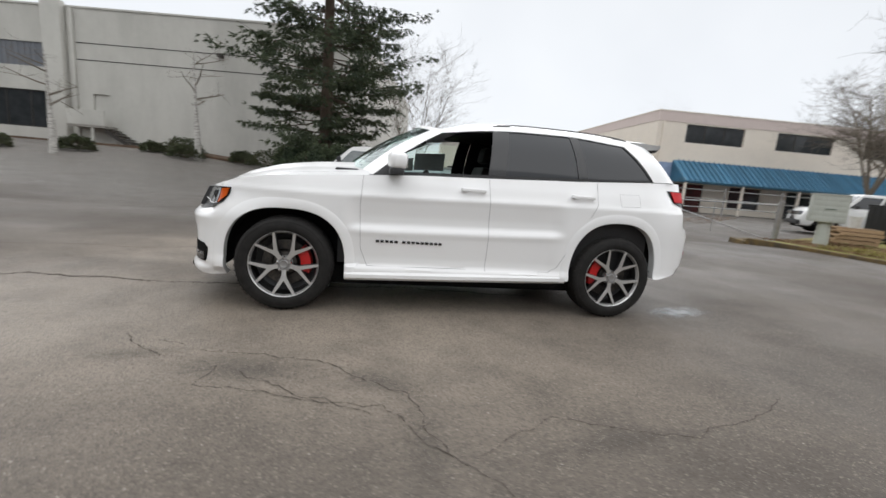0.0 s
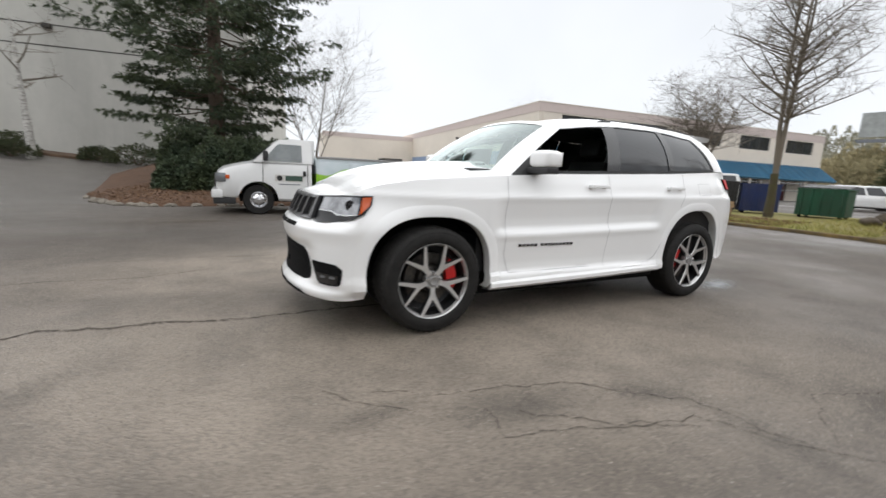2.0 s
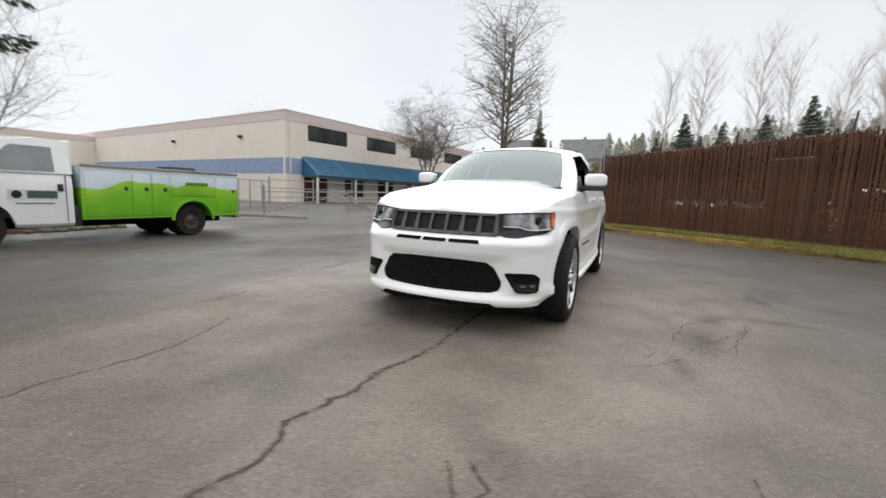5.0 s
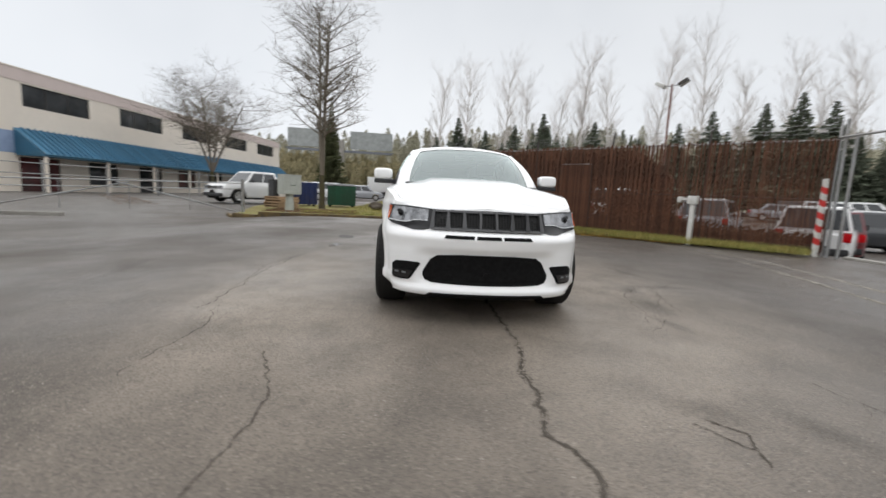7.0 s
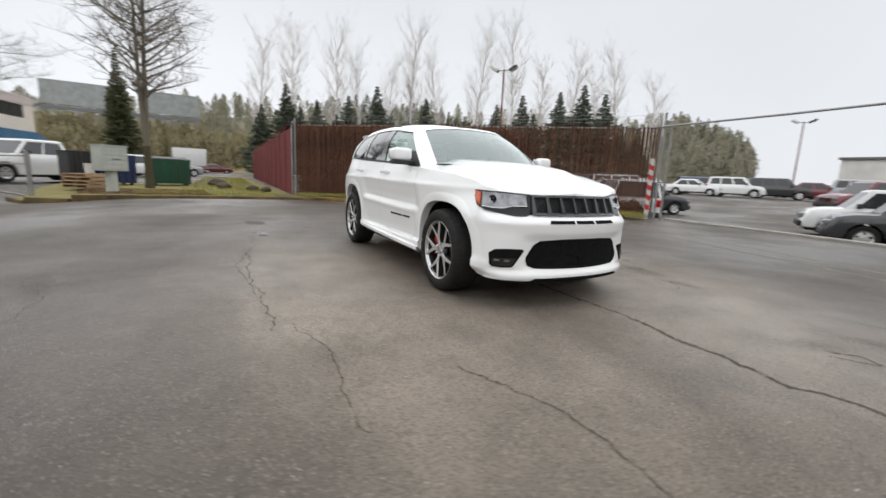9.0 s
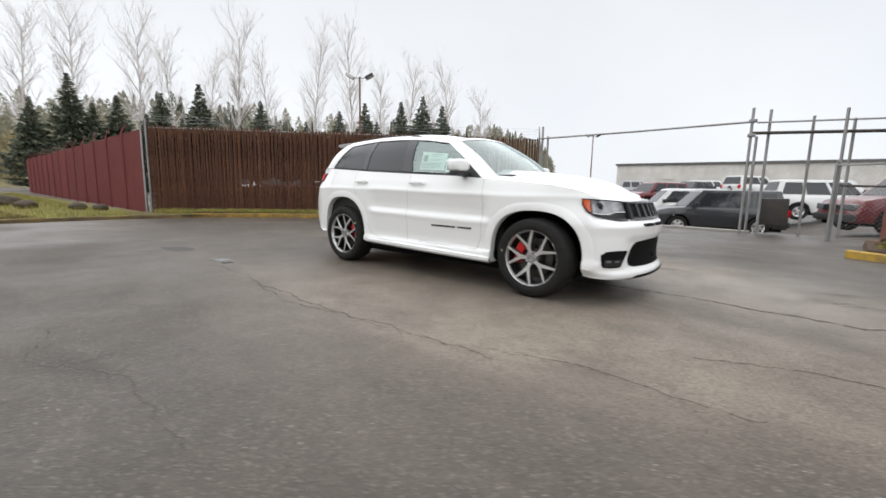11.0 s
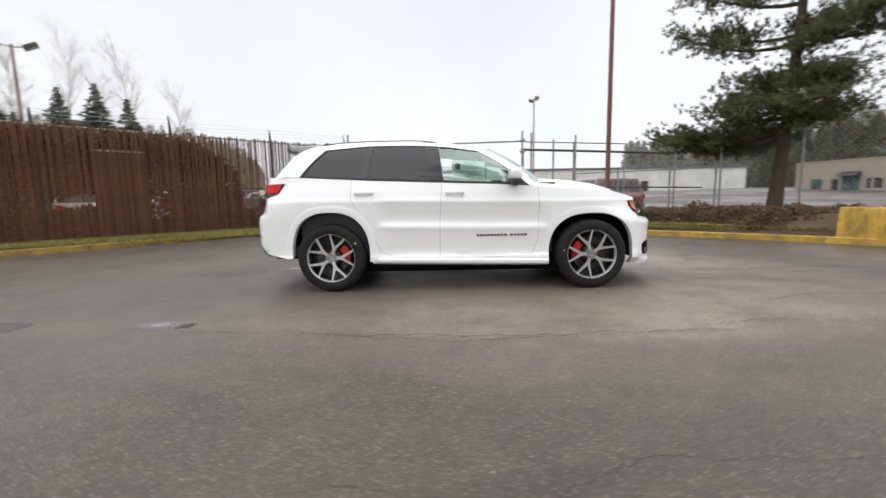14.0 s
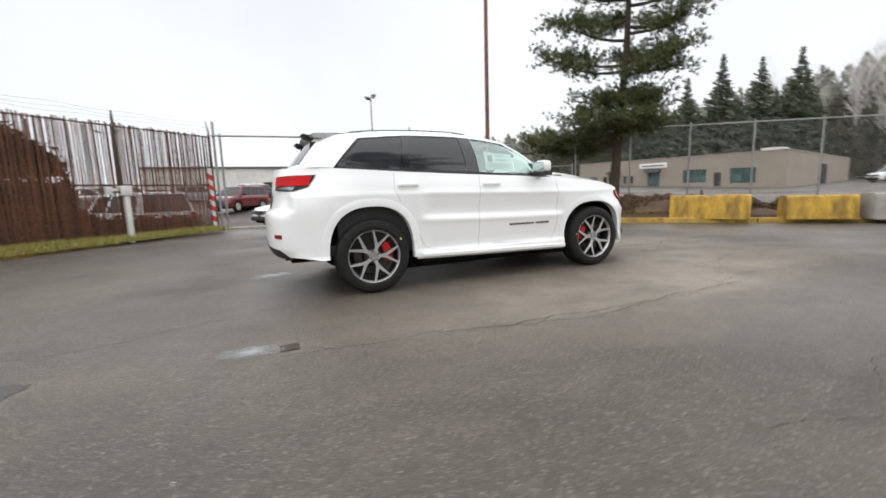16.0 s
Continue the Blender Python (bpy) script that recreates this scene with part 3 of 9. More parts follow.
# rear spoiler over the tailgate
_bm = bmesh.new()
rows = []
for t in np.linspace(-1, 1, 21):
    y = 0.625 * t
    dx = -0.035 * t ** 4
    rows.append([(1.42 + dx, y * 0.99, 1.718 - 0.066 * abs(t) ** 2.6), (1.62 + dx, y, 1.714 - 0.058 * abs(t) ** 2.6), (1.80 + dx, y, 1.708 - 0.048 * abs(t) ** 2.6), (1.985 + dx, y, 1.688 - 0.036 * t * t), (2.00 + dx, y, 1.674 - 0.036 * t * t), (1.965 + dx, y, 1.640 - 0.03 * t * t), (1.84 + dx, y * 0.99, 1.600), (1.72 + dx, y * 0.98, 1.54)])
grid_faces(_bm, rows)
bmesh.ops.holes_fill(_bm, edges=_bm.edges[:])
part("spoiler", _bm, WHITE_PAINT, car, angle=40)
for s in (1, -1):
    bm = bmesh.new()
    prism(bm, [(1.80, 0.40 * s, 1.615), (1.92, 0.40 * s, 1.640), (2.03, 0.40 * s, 1.664), (2.06, 0.40 * s, 1.640), (2.02, 0.40 * s, 1.600), (1.86, 0.40 * s, 1.555)], (0, 0.075 * s, 0))
    part("spoiler_fin", bm, GLOSS_BLACK, car, "black spoiler end")

# wheel-arch flares and liners
def skin_xz(x, z, out, s):
    """Point on the side skin at x and z."""
    u = float(np.interp(x, PLAN[:, 0], np.arange(len(PLAN))))
    i = min(int(u), len(PLAN) - 2)
    p = skin(i, z, out).lerp(skin(i + 1, z, out), u - i)
    return Vector((x, p.y * s, z))


for s in (1, -1):
    for ax in ARCH:
        bm = bmesh.new()
        rows = []
        for k in range(73):
            a = radians(-18 + 216 * k / 72)
            r0 = arch_r(ax, a)
            lip = Vector((ax + r0 * math.cos(a), HUB_Z + r0 * math.sin(a)))
            if lip.y < z_bottom(lip.x) + 0.005:
                continue
            row = []
            for dr, out in ((0.0, None), (0.0, 0.002), (0.004, 0.0055), (0.012, 0.0065), (0.052, 0.0055), (0.070, 0.0025), (0.085, -0.0005), (0.095, -0.004)):
                r = r0 + dr
                x, z = ax + r * math.cos(a), max(HUB_Z + r * math.sin(a), z_bottom(lip.x))
                p = skin_xz(x, z, out if out is not None else 0.0, s)
                if out is None:
                    p = skin_xz(x, z, 0.0, s)
                    p.y -= 0.075 * s
                row.append(p)
            rows.append(row)
        grid_faces(bm, rows)
        part("wheel_arch", bm, WHITE_PAINT, car, angle=30)
        bm = bmesh.new()
        rings = []
        for yy, f in ((0.90, 1.0), (0.55, 1.0), (0.545, 0.05)):
            rings.append([(ax + f * (arch_r(ax, radians(-12 + 204 * k / 40)) + 0.006) * math.cos(radians(-12 + 204 * k / 40)), yy * s, max(HUB_Z + f * (arch_r(ax, radians(-12 + 204 * k / 40)) + 0.006) * math.sin(radians(-12 + 204 * k / 40)), 0.34 if ax < 0 else 0.40)) for k in range(41)])
        rings[0] = [(x, (abs(skin_xz(x, max(z, 0.33), 0, 1).y) - 0.03) * s, z) for x, y, z in rings[0]]
        grid_faces(bm, rings)
        part("wheel_housing", bm, MATTE_BLACK, car, "black wheel housing")

# underbody, set low, with a wide plate added to block light beneath the car; sills
part("underbody", box(-1.80, 1.25, -0.72, 0.72, 0.185, 0.36, 0.03), MATTE_BLACK, car)
part("chassis_frame", box(-0.95, 0.95, -0.88, 0.88, 0.262, 0.33, 0.02), MATTE_BLACK, car)
part("rear_underbody", box(1.2, 2.25, -0.55, 0.55, 0.33, 0.46, 0.03), MATTE_BLACK, car)
for s in (1, -1):
    bm = bmesh.new()
    rows = []
    for k in range(30):
        x = -0.98 + (0.93 + 0.98) * k / 29
        z = z_bottom(x)
        y = 0.925 + 0.012 * math.sin(math.pi * k / 29)
        rows.append([(x, 0.80 * s, z - 0.01), (x, (y - 0.015) * s, z + 0.0), (x, (y + 0.02) * s, z + 0.025), (x, (y + 0.022) * s, z + 0.055), (x, (y - 0.03) * s, z + 0.085)])
    grid_faces(bm, rows)
    bmesh.ops.holes_fill(bm, edges=bm.edges[:])
    part("side_skirt", bm, WHITE_PAINT, car, angle=30)


# wheels
def build_wheel():
    w = empty("wheel")
    bm = bmesh.new()
    add_lathe(bm, [(0.262, -0.118), (0.272, -0.130), (0.305, -0.144), (0.335, -0.143), (0.362, -0.132), (0.376, -0.112), (0.3835, -0.085), (0.3865, -0.045), (0.387, 0.0), (0.3865, 0.045), (0.3835, 0.085), (0.376, 0.112), (0.362, 0.132), (0.350, 0.1385), (0.347, 0.1365), (0.335, 0.1430), (0.305, 0.1440), (0.288, 0.1400), (0.276, 0.1320), (0.268, 0.1240), (0.262, 0.118)], 72)
    for k in range(56):
        m = Matrix.Rotation(2 * math.pi * k / 56, 4, 'Y')
        for yy in (-0.045, 0.0, 0.045):
            add_box(bm, -0.003, 0.003, yy - 0.018, yy + 0.018, 0.383, 0.3885, 0, m)
        for sd in (1, -1):
            add_box(bm, -0.004, 0.004, 0.100 * sd - 0.016, 0.100 * sd + 0.016, 0.3765, 0.3825, 0, m)
    part("tyre", bm, RUBBER, w, "black rubber tyre with moulded tread")
    bm = bmesh.new()
    add_lathe(bm, [(0.255, 0.100), (0.262, 0.116), (0.266, 0.126), (0.271, 0.131), (0.274, 0.128), (0.2735, 0.122), (0.268, 0.117)], 72)
    part("rim", bm, RIM_METAL, w, "bright machined rim edge")
    bm = bmesh.new()
    add_lathe(bm, [(0.262, -0.12), (0.252, -0.05), (0.244, 0.03), (0.246, 0.075), (0.256, 0.102)], 48)
    add_lathe(bm, [(0.05, -0.035), (0.2, -0.035), (0.247, -0.02)], 48)
    part("rim_barrel", bm, RIM_DARK, w)
    # five forked spokes: a short stem, two straight arms, machined face over dark flanks
    for k in range(5):
        m = Matrix.Rotation(2 * math.pi * k / 5, 4, 'Y')
        bm = bmesh.new()
        half = [(0.018, 0.030), (0.0165, 0.085), (0.023, 0.118), (0.0925, 0.248), (0.0755, 0.2555), (0.0, 0.138)]
        outline = half + [(-x, z) for x, z in half[-2::-1]]
        depth = lambda z: float(np.interp(z, [0.03, 0.09, 0.14, 0.20, 0.256], [0.104, 0.111, 0.115, 0.119, 0.126]))
        def put(x, z, y):
            return bm.verts.new(m @ Vector((x, y, z)))
        top = [put(x, z, depth(z)) for x, z in outline]
        rim = [put(x * (1.16 if z < 0.2 else 1.03), z, depth(z) - 0.006) for x, z in outline]
        low = [put(x * (1.25 if z < 0.2 else 1.05), z, 0.072) for x, z in outline]
        n = len(outline)
        # the face in four convex pieces
        for q in ((0, 1, n - 2, n - 1), (1, 2, 5, n - 3, n - 2), (2, 3, 4, 5), (5, 6, 7, n - 3)):
            bm.faces.new([top[i] for i in q])
        for i in range(n):
            j = (i + 1) % n
            bm.faces.new((top[i], rim[i], rim[j], top[j]))
            bm.faces.new((rim[i], low[i], low[j], rim[j])).material_index = 1
        o = part("spoke", bm, RIM_METAL, w, "machined grey forked spoke", smooth=False)
        o.data.materials.append(RIM_DARK)
    bm = bmesh.new()
    add_lathe(bm, [(0.066, 0.06), (0.066, 0.098), (0.060, 0.106), (0.036, 0.107), (0.034, 0.113), (0.029, 0.117), (0.022, 0.114), (0.0005, 0.114)], 32)
    part("hub_cap", bm, RIM_GREY, w, "grey wheel centre cap")
    for k in range(5):
        a = 2 * math.pi * (k + 0.5) / 5
        bm = bmesh.new()
        add_lathe(bm, [(0.012, 0.08), (0.012, 0.118), (0.008, 0.123), (0.0005, 0.123)], 6, 'y', Matrix.Translation((0.054 * math.sin(a), 0, 0.054 * math.cos(a))))
        part("wheel_nut", bm, CHROME, w)
    bm = bmesh.new()
    add_lathe(bm, [(0.06, 0.02), (0.188, 0.02), (0.19, 0.012), (0.188, 0.0), (0.06, 0.0)], 40)
    part("brake_disc", bm, STEEL, w, "worn steel brake disc")
    bm = bmesh.new()
    add_lathe(bm, [(0.05, 0.05), (0.09, 0.045), (0.105, 0.02), (0.115, 0.02)], 32)
    part("disc_hat", bm, STEEL, w)
    return w


def caliper(ax, s, ang):
    bm = bmesh.new()
    pts = []
    for k in range(13):
        a = radians(ang - 34 + 68 * k / 12)
        pts.append([(ax + r * math.cos(a), y * s, HUB_Z + r * math.sin(a)) for r, y in ((0.125, 0.80), (0.125, 0.872), (0.155, 0.880), (0.205, 0.876), (0.212, 0.80))])
    grid_faces(bm, pts)
    bmesh.ops.holes_fill(bm, edges=bm.edges[:])
    return part("brake_caliper", bm, CALIPER_RED, car, "bright red brake caliper", angle=30)


_wheel = build_wheel()
_first = True
for ax in (FX, RX):
    for s in (1, -1):
        # the wheels are turned a little against each other
        m = Matrix.Translation((ax, 0.808 * s, HUB_Z)) @ Matrix.Rotation(0 if s > 0 else math.pi, 4, 'Z') @ Matrix.Rotation(radians({(1, 1): 54, (-1, 1): 18, (1, -1): 31, (-1, -1): 36}[(1 if ax > 0 else -1, s)]), 4, 'Y')
        if _first:
            _wheel.matrix_world = m
            w = _wheel
            _first = False
        else:
            w = copy_thing(_wheel, m)
        w.parent = car
        caliper(ax, s, 168 if ax > 0 else 12)
# inspection marks left on the tyre walls of the passenger side
for mx, mz, mw, mh in ((1.175, 0.552, 0.022, 0.03), (-1.146, 0.436, 0.012, 0.024)):
    bm = bmesh.new()
    prism(bm, [(mx - mw / 2, 0.9525, mz), (mx, 0.9515, mz + mh / 2), (mx + mw / 2, 0.9525, mz), (mx, 0.953, mz - mh / 2)], (0, 0.001, 0))
    part("tyre_mark", bm, CHALK, car, "chalk mark on the tyre wall", smooth=False)


# ---- fascia, lamps, trim and cabin of the car ----
def i_y(y):
    """Plan index on the nose at half width y."""
    n = len(PLAN) // 2
    return int(np.argmin(np.abs(PLAN[:n, 1] - y) + (PLAN[:n, 0] > -1.7) * 9))


def i_x(x):
    return int(np.argmin(np.abs(PLAN[:, 0] - x)))


def i_yr(y):
    """Plan index on the tail at half width y."""
    n = len(PLAN) // 2
    return n + int(np.argmin(np.abs(PLAN[n:, 1] - y) + (PLAN[n:, 0] < 1.9) * 9))


def skin_pt(u, z, out, s):
    """Point on the skin at fractional plan index u; negative u lies on the other side of the nose."""
    if u < 0:
        u, s = -u, -s
    i = int(u)
    p = skin(min(i, len(PLAN) - 1), z, out).lerp(skin(min(i + 1, len(PLAN) - 1), z, out), u - i)
    return Vector((p.x, p.y * s, p.z))


def patch(name, lower, upper, mat, out=0.004, s=1, parent=None, label="", nu=20, nv=6, depth=0.02):
    """A panel on the skin between two edges, each a list of (plan index, z) from inside to outside, with a turned-in rim."""
    bm = bmesh.new()
    lo = np.array([(np.interp(t, np.linspace(0, 1, len(lower)), [p[0] for p in lower]), np.interp(t, np.linspace(0, 1, len(lower)), [p[1] for p in lower])) for t in np.linspace(0, 1, nu + 1)])
    up = np.array([(np.interp(t, np.linspace(0, 1, len(upper)), [p[0] for p in upper]), np.interp(t, np.linspace(0, 1, len(upper)), [p[1] for p in upper])) for t in np.linspace(0, 1, nu + 1)])
    rows = [[skin_pt(*(lo[k] + (up[k] - lo[k]) * j / nv), out, s) for k in range(nu + 1)] for j in range(nv + 1)]
    vs = grid_faces(bm, rows)
    ring = vs[0] + [r[-1] for r in vs[1:]] + vs[-1][-2::-1] + [r[0] for r in vs[-2:0:-1]]
    uv = [tuple(lo[k]) for k in range(nu + 1)] + [tuple(lo[-1] + (up[-1] - lo[-1]) * j / nv) for j in range(1, nv + 1)] + [tuple(up[k]) for k in range(nu - 1, -1, -1)] + [tuple(lo[0] + (up[0] - lo[0]) * j / nv) for j in range(nv - 1, 0, -1)]
    inner = [bm.verts.new(skin_pt(a, b, out - depth, s)) for a, b in uv]
    n = len(ring)
    for k in range(n):
        bm.faces.new((ring[k], ring[(k + 1) % n], inner[(k + 1) % n], inner[k]))
    return part(name, bm, mat, parent or car, label, angle=40)


SLOT_GREY = material("slot_frame_grey", (0.040, 0.040, 0.042), 0.32, coat=0.3)


def mesh_material():
    """Black honeycomb mesh: dark grey webs round black holes."""
    m = material("grille_mesh", (0.004, 0.004, 0.004), 0.6, spec=0.2)
    nt = m.node_tree
    p = nt.nodes["Principled BSDF"]
    tc = nt.nodes.new("ShaderNodeTexCoord")
    mp = nt.nodes.new("ShaderNodeMapping")
    mp.inputs["Scale"].default_value = (0.2, 1.0, 1.25)
    vo = nt.nodes.new("ShaderNodeTexVoronoi")
    vo.feature = 'DISTANCE_TO_EDGE'
    vo.inputs["Scale"].default_value = 42
    vo.inputs["Randomness"].default_value = 0.35
    r = nt.nodes.new("ShaderNodeMapRange")
    r.inputs[1].default_value, r.inputs[2].default_value = 0.08, 0.20
    r.inputs[3].default_value, r.inputs[4].default_value = 0.022, 0.0015
    nt.links.new(tc.outputs["Object"], mp.inputs[0])
    nt.links.new(mp.outputs[0], vo.inputs["Vector"])
    nt.links.new(vo.outputs["Distance"], r.inputs[0])
    nt.links.new(r.outputs[0], p.inputs["Base Color"])
    return m


GRILLE_MESH = mesh_material()
ya = i_y(0.505)
grille = patch("grille", [(-ya, 0.79), (0, 0.782), (ya, 0.79)], [(-ya, 0.945), (0, 0.952), (ya, 0.945)], GLOSS_BLACK, 0.012, label="black seven-slot grille", nu=30, depth=0.05)


def across_nose(y):
    """Plan index at a distance from the car's middle, negative on the driver's side."""
    return math.copysign(i_y(abs(y)), y) if abs(y) > 0.004 else 0.0


# mesh panels set back between upright dividers
for k in range(7):
    a, b = across_nose(-0.490 + 0.140 * k + 0.012), across_nose(-0.350 + 0.140 * k - 0.012)
    patch("slot_mesh", [(a, 0.803), (b, 0.803)], [(a, 0.932), (b, 0.932)], GRILLE_MESH, 0.015, 1, grille, nu=4, nv=4, depth=0.01)
for k in range(8):
    y = -0.490 + 0.140 * k
    a, b, c, d = [across_nose(y + w) for w in (-0.016, 0.016, -0.010, 0.010)]
    patch("divider", [(a, 0.797), (b, 0.797)], [(c, 0.938), (d, 0.938)], SLOT_GREY, 0.040, 1, grille, nu=3, nv=4, depth=0.03)
for z0, z1 in ((0.787, 0.805), (0.930, 0.947)):
    patch("grille_rail", [(-ya, z0), (0, z0), (ya, z0)], [(-ya, z1), (0, z1), (ya, z1)], SLOT_GREY, 0.036, 1, grille, nu=30, nv=2, depth=0.03)
for y0, y1 in ((-0.36, -0.125), (-0.11, 0.11), (0.125, 0.36)):
    a, b = [math.copysign(i_y(abs(y)), y) for y in (y0, y1)]
    patch("bumper_slot", [(a, 0.722), (b, 0.722)], [(a * 0.97, 0.748), (b * 0.97, 0.748)], MATTE_BLACK, 0.003, label="narrow black intake slot", nu=10, nv=2)
def nose_line(pts):
    """Edge across the nose from (y, z) pairs of the right half, mirrored to the left."""
    half = [(float(i_y(y)), z) for y, z in pts]
    return [(-u, z) for u, z in half[::-1]] + half[1:]


low = patch("lower_grille", nose_line([(0, 0.343), (0.25, 0.345), (0.46, 0.350), (0.525, 0.368), (0.545, 0.405)]), nose_line([(0, 0.592), (0.22, 0.590), (0.42, 0.578), (0.49, 0.540), (0.535, 0.440)]), MATTE_BLACK, 0.006, label="black lower grille", nu=40, nv=8, depth=0.04)
patch("grille_insert", nose_line([(0, 0.375), (0.25, 0.377), (0.45, 0.385), (0.50, 0.41)]), nose_line([(0, 0.562), (0.22, 0.560), (0.39, 0.548), (0.45, 0.50)]), MATTE_BLACK, 0.010, parent=low, nu=24)
patch("sensor", [(-1.6, 0.408), (1.6, 0.408)], [(-1.6, 0.446), (1.6, 0.446)], MATTE_BLACK, 0.022, parent=low, nu=3, nv=3)
yq = i_y(0.46)
patch("splitter", [(-yq - 3, 0.232), (0, 0.228), (yq + 3, 0.232)], [(-yq, 0.272), (0, 0.276), (yq, 0.272)], MATTE_BLACK, 0.010, label="black front splitter", nu=30, nv=3)
for s in (1, -1):
    v1 = i_y(0.785)
    fog = patch("fog_vent", [(i_y(0.640), 0.372), (i_y(0.652), 0.357), (i_y(0.715), 0.352), (i_y(0.770), 0.356), (v1, 0.374)], [(i_y(0.568), 0.496), (i_y(0.580), 0.508), (i_y(0.680), 0.509), (i_y(0.755), 0.501), (v1 + 0.6, 0.468)], MATTE_BLACK, 0.006, s, label="black corner vent", nu=20, depth=0.04)
    patch("vent_panel", [(i_y(0.652), 0.366), (i_y(0.770), 0.366)], [(i_y(0.620), 0.436), (i_y(0.778), 0.430)], GLOSS_BLACK, 0.012, s, fog, nu=10, nv=3)
    for y in (0.672, 0.735):
        patch("vent_lamp", [(i_y(y), 0.405), (i_y(y + 0.026), 0.405)], [(i_y(y), 0.421), (i_y(y + 0.026), 0.420)], LAMP_LENS, 0.016, s, fog, nu=4, nv=2)
    # headlight: black housing with a deep lower lip, clear lens, projector, amber corner
    h0, h1 = i_y(0.508), i_x(-1.895)

    def hp(f, z):
        return (h0 + (h1 - h0) * f, z)

    hl = patch("headlight", [hp(0.0, 0.792), hp(0.10, 0.776), hp(0.28, 0.774), hp(0.52, 0.790), hp(0.74, 0.812), hp(0.90, 0.852), hp(0.985, 0.915)], [hp(0.0, 0.948), hp(0.17, 0.953), hp(0.34, 0.958), hp(0.5, 0.962), hp(0.67, 0.966), hp(0.84, 0.969), hp(1.0, 0.972)], LAMP_DARK, 0.012, s, label="black wraparound headlight", nu=30, depth=0.05)
    patch("lens", [hp(0.07, 0.852), hp(0.32, 0.850), hp(0.46, 0.832), hp(0.62, 0.832), hp(0.80, 0.846)], [hp(0.09, 0.940), hp(0.30, 0.946), hp(0.48, 0.950), hp(0.66, 0.955), hp(0.84, 0.959)], HEAD_LENS, 0.018, s, hl, "clear headlight lens", nu=24)
    patch("daylight_strip", [hp(0.08, 0.850), hp(0.32, 0.848), hp(0.46, 0.829), hp(0.62, 0.829), hp(0.80, 0.842)], [hp(0.08, 0.855), hp(0.32, 0.853), hp(0.46, 0.835), hp(0.62, 0.835), hp(0.80, 0.848)], DAY_STRIP, 0.021, s, hl, nu=20, nv=2)
    c = skin_pt(h0 + (h1 - h0) * 0.66, 0.900, 0.015, s)
    bm = bmesh.new()
    add_lathe(bm, [(0.034, 0.0), (0.035, 0.010), (0.026, 0.011), (0.020, 0.007), (0.012, 0.012), (0.0005, 0.014)], 24, 'x', Matrix.Translation(c) @ Matrix.Rotation(math.pi + (0.85 * -s), 4, 'Z'))
    part("projector", bm, LAMP_DARK, hl)
    patch("turn_lens", [hp(0.83, 0.846), hp(0.95, 0.905)], [hp(0.86, 0.958), hp(0.98, 0.964)], AMBER_LENS, 0.021, s, hl, "amber corner lens", nu=6)
    # tail light
    t0, t1 = i_x(1.98), i_yr(0.46)
    tl = patch("tail_light", [(t0 + 4, 1.115), (t0 + 12, 1.075), (t1, 1.085)], [(t0, 1.228), (t1, 1.222)], LAMP_DARK, 0.010, s, label="red and clear tail light", nu=20)
    patch("red_lens", [(t0 + 4, 1.125), (t1 - 1, 1.128)], [(t0 + 2, 1.222), (t1 - 1, 1.216)], RED_LENS, 0.018, s, tl, "red lens", nu=16)
    patch("clear_lens", [(t0 + 12, 1.082), (t1 - 3, 1.09)], [(t0 + 11, 1.116), (t1 - 3, 1.118)], LAMP_LENS, 0.017, s, tl, nu=10, nv=3)
    r0, r1 = i_yr(0.74), i_yr(0.62)
    patch("reflector", [(r0, 0.610), (r1, 0.612)], [(r0, 0.650), (r1, 0.650)], DIM_RED, 0.006, s, label="dull red bumper reflector", nu=6, nv=2)
    # exhaust and rear valance
    bm = bmesh.new()
    add_lathe(bm, [(0.050, -0.20), (0.055, 0.0), (0.047, 0.0), (0.044, -0.15)], 20, 'x', Matrix.Translation((2.30, 0.54 * s, 0.42)))
    part("exhaust_tip", bm, RIM_DARK, car, "dark exhaust tip")
b0 = i_yr(0.80)
patch("rear_valance", [(b0, 0.40), (len(PLAN) - 2, 0.40)], [(b0 + 8, 0.50), (len(PLAN) - 2, 0.53)], BLACK_PLASTIC, 0.008, 1, nu=16)
patch("rear_valance", [(b0, 0.40), (len(PLAN) - 2, 0.40)], [(b0 + 8, 0.50), (len(PLAN) - 2, 0.53)], BLACK_PLASTIC, 0.008, -1, nu=16)
patch("plate_recess", [(i_yr(0.26), 0.90), (len(PLAN) - 2, 0.90)], [(i_yr(0.26), 1.04), (len(PLAN) - 2, 1.04)], BLACK_PLASTIC, 0.004, 1, nu=8)
patch("plate_recess", [(i_yr(0.26), 0.90), (len(PLAN) - 2, 0.90)], [(i_yr(0.26), 1.04), (len(PLAN) - 2, 1.04)], BLACK_PLASTIC, 0.004, -1, nu=8)


def seam(name, pts, s, w=0.0017, mat=None):
    """A shut line: a thin dark strip on the skin through (x, z) points."""
    bm = bmesh.new()
    P = line_pts(pts, 0.025)
    rows = []
    for k, p in enumerate(P):
        d = (Vector(P[min(k + 1, len(P) - 1)]) - Vector(P[max(k - 1, 0)])).normalized()
        nn = Vector((-d.y, d.x)) * w
        row = []
        for q in (Vector(p) + nn, Vector(p) - nn):
            i = np.interp(q.x, PLAN[:, 0], np.arange(len(PLAN)))
            row.append(skin_pt(float(i), q.y, 0.0022, s))
        rows.append(row)
    grid_faces(bm, rows)
    return part(name, bm, mat or SEAM, car, smooth=False)


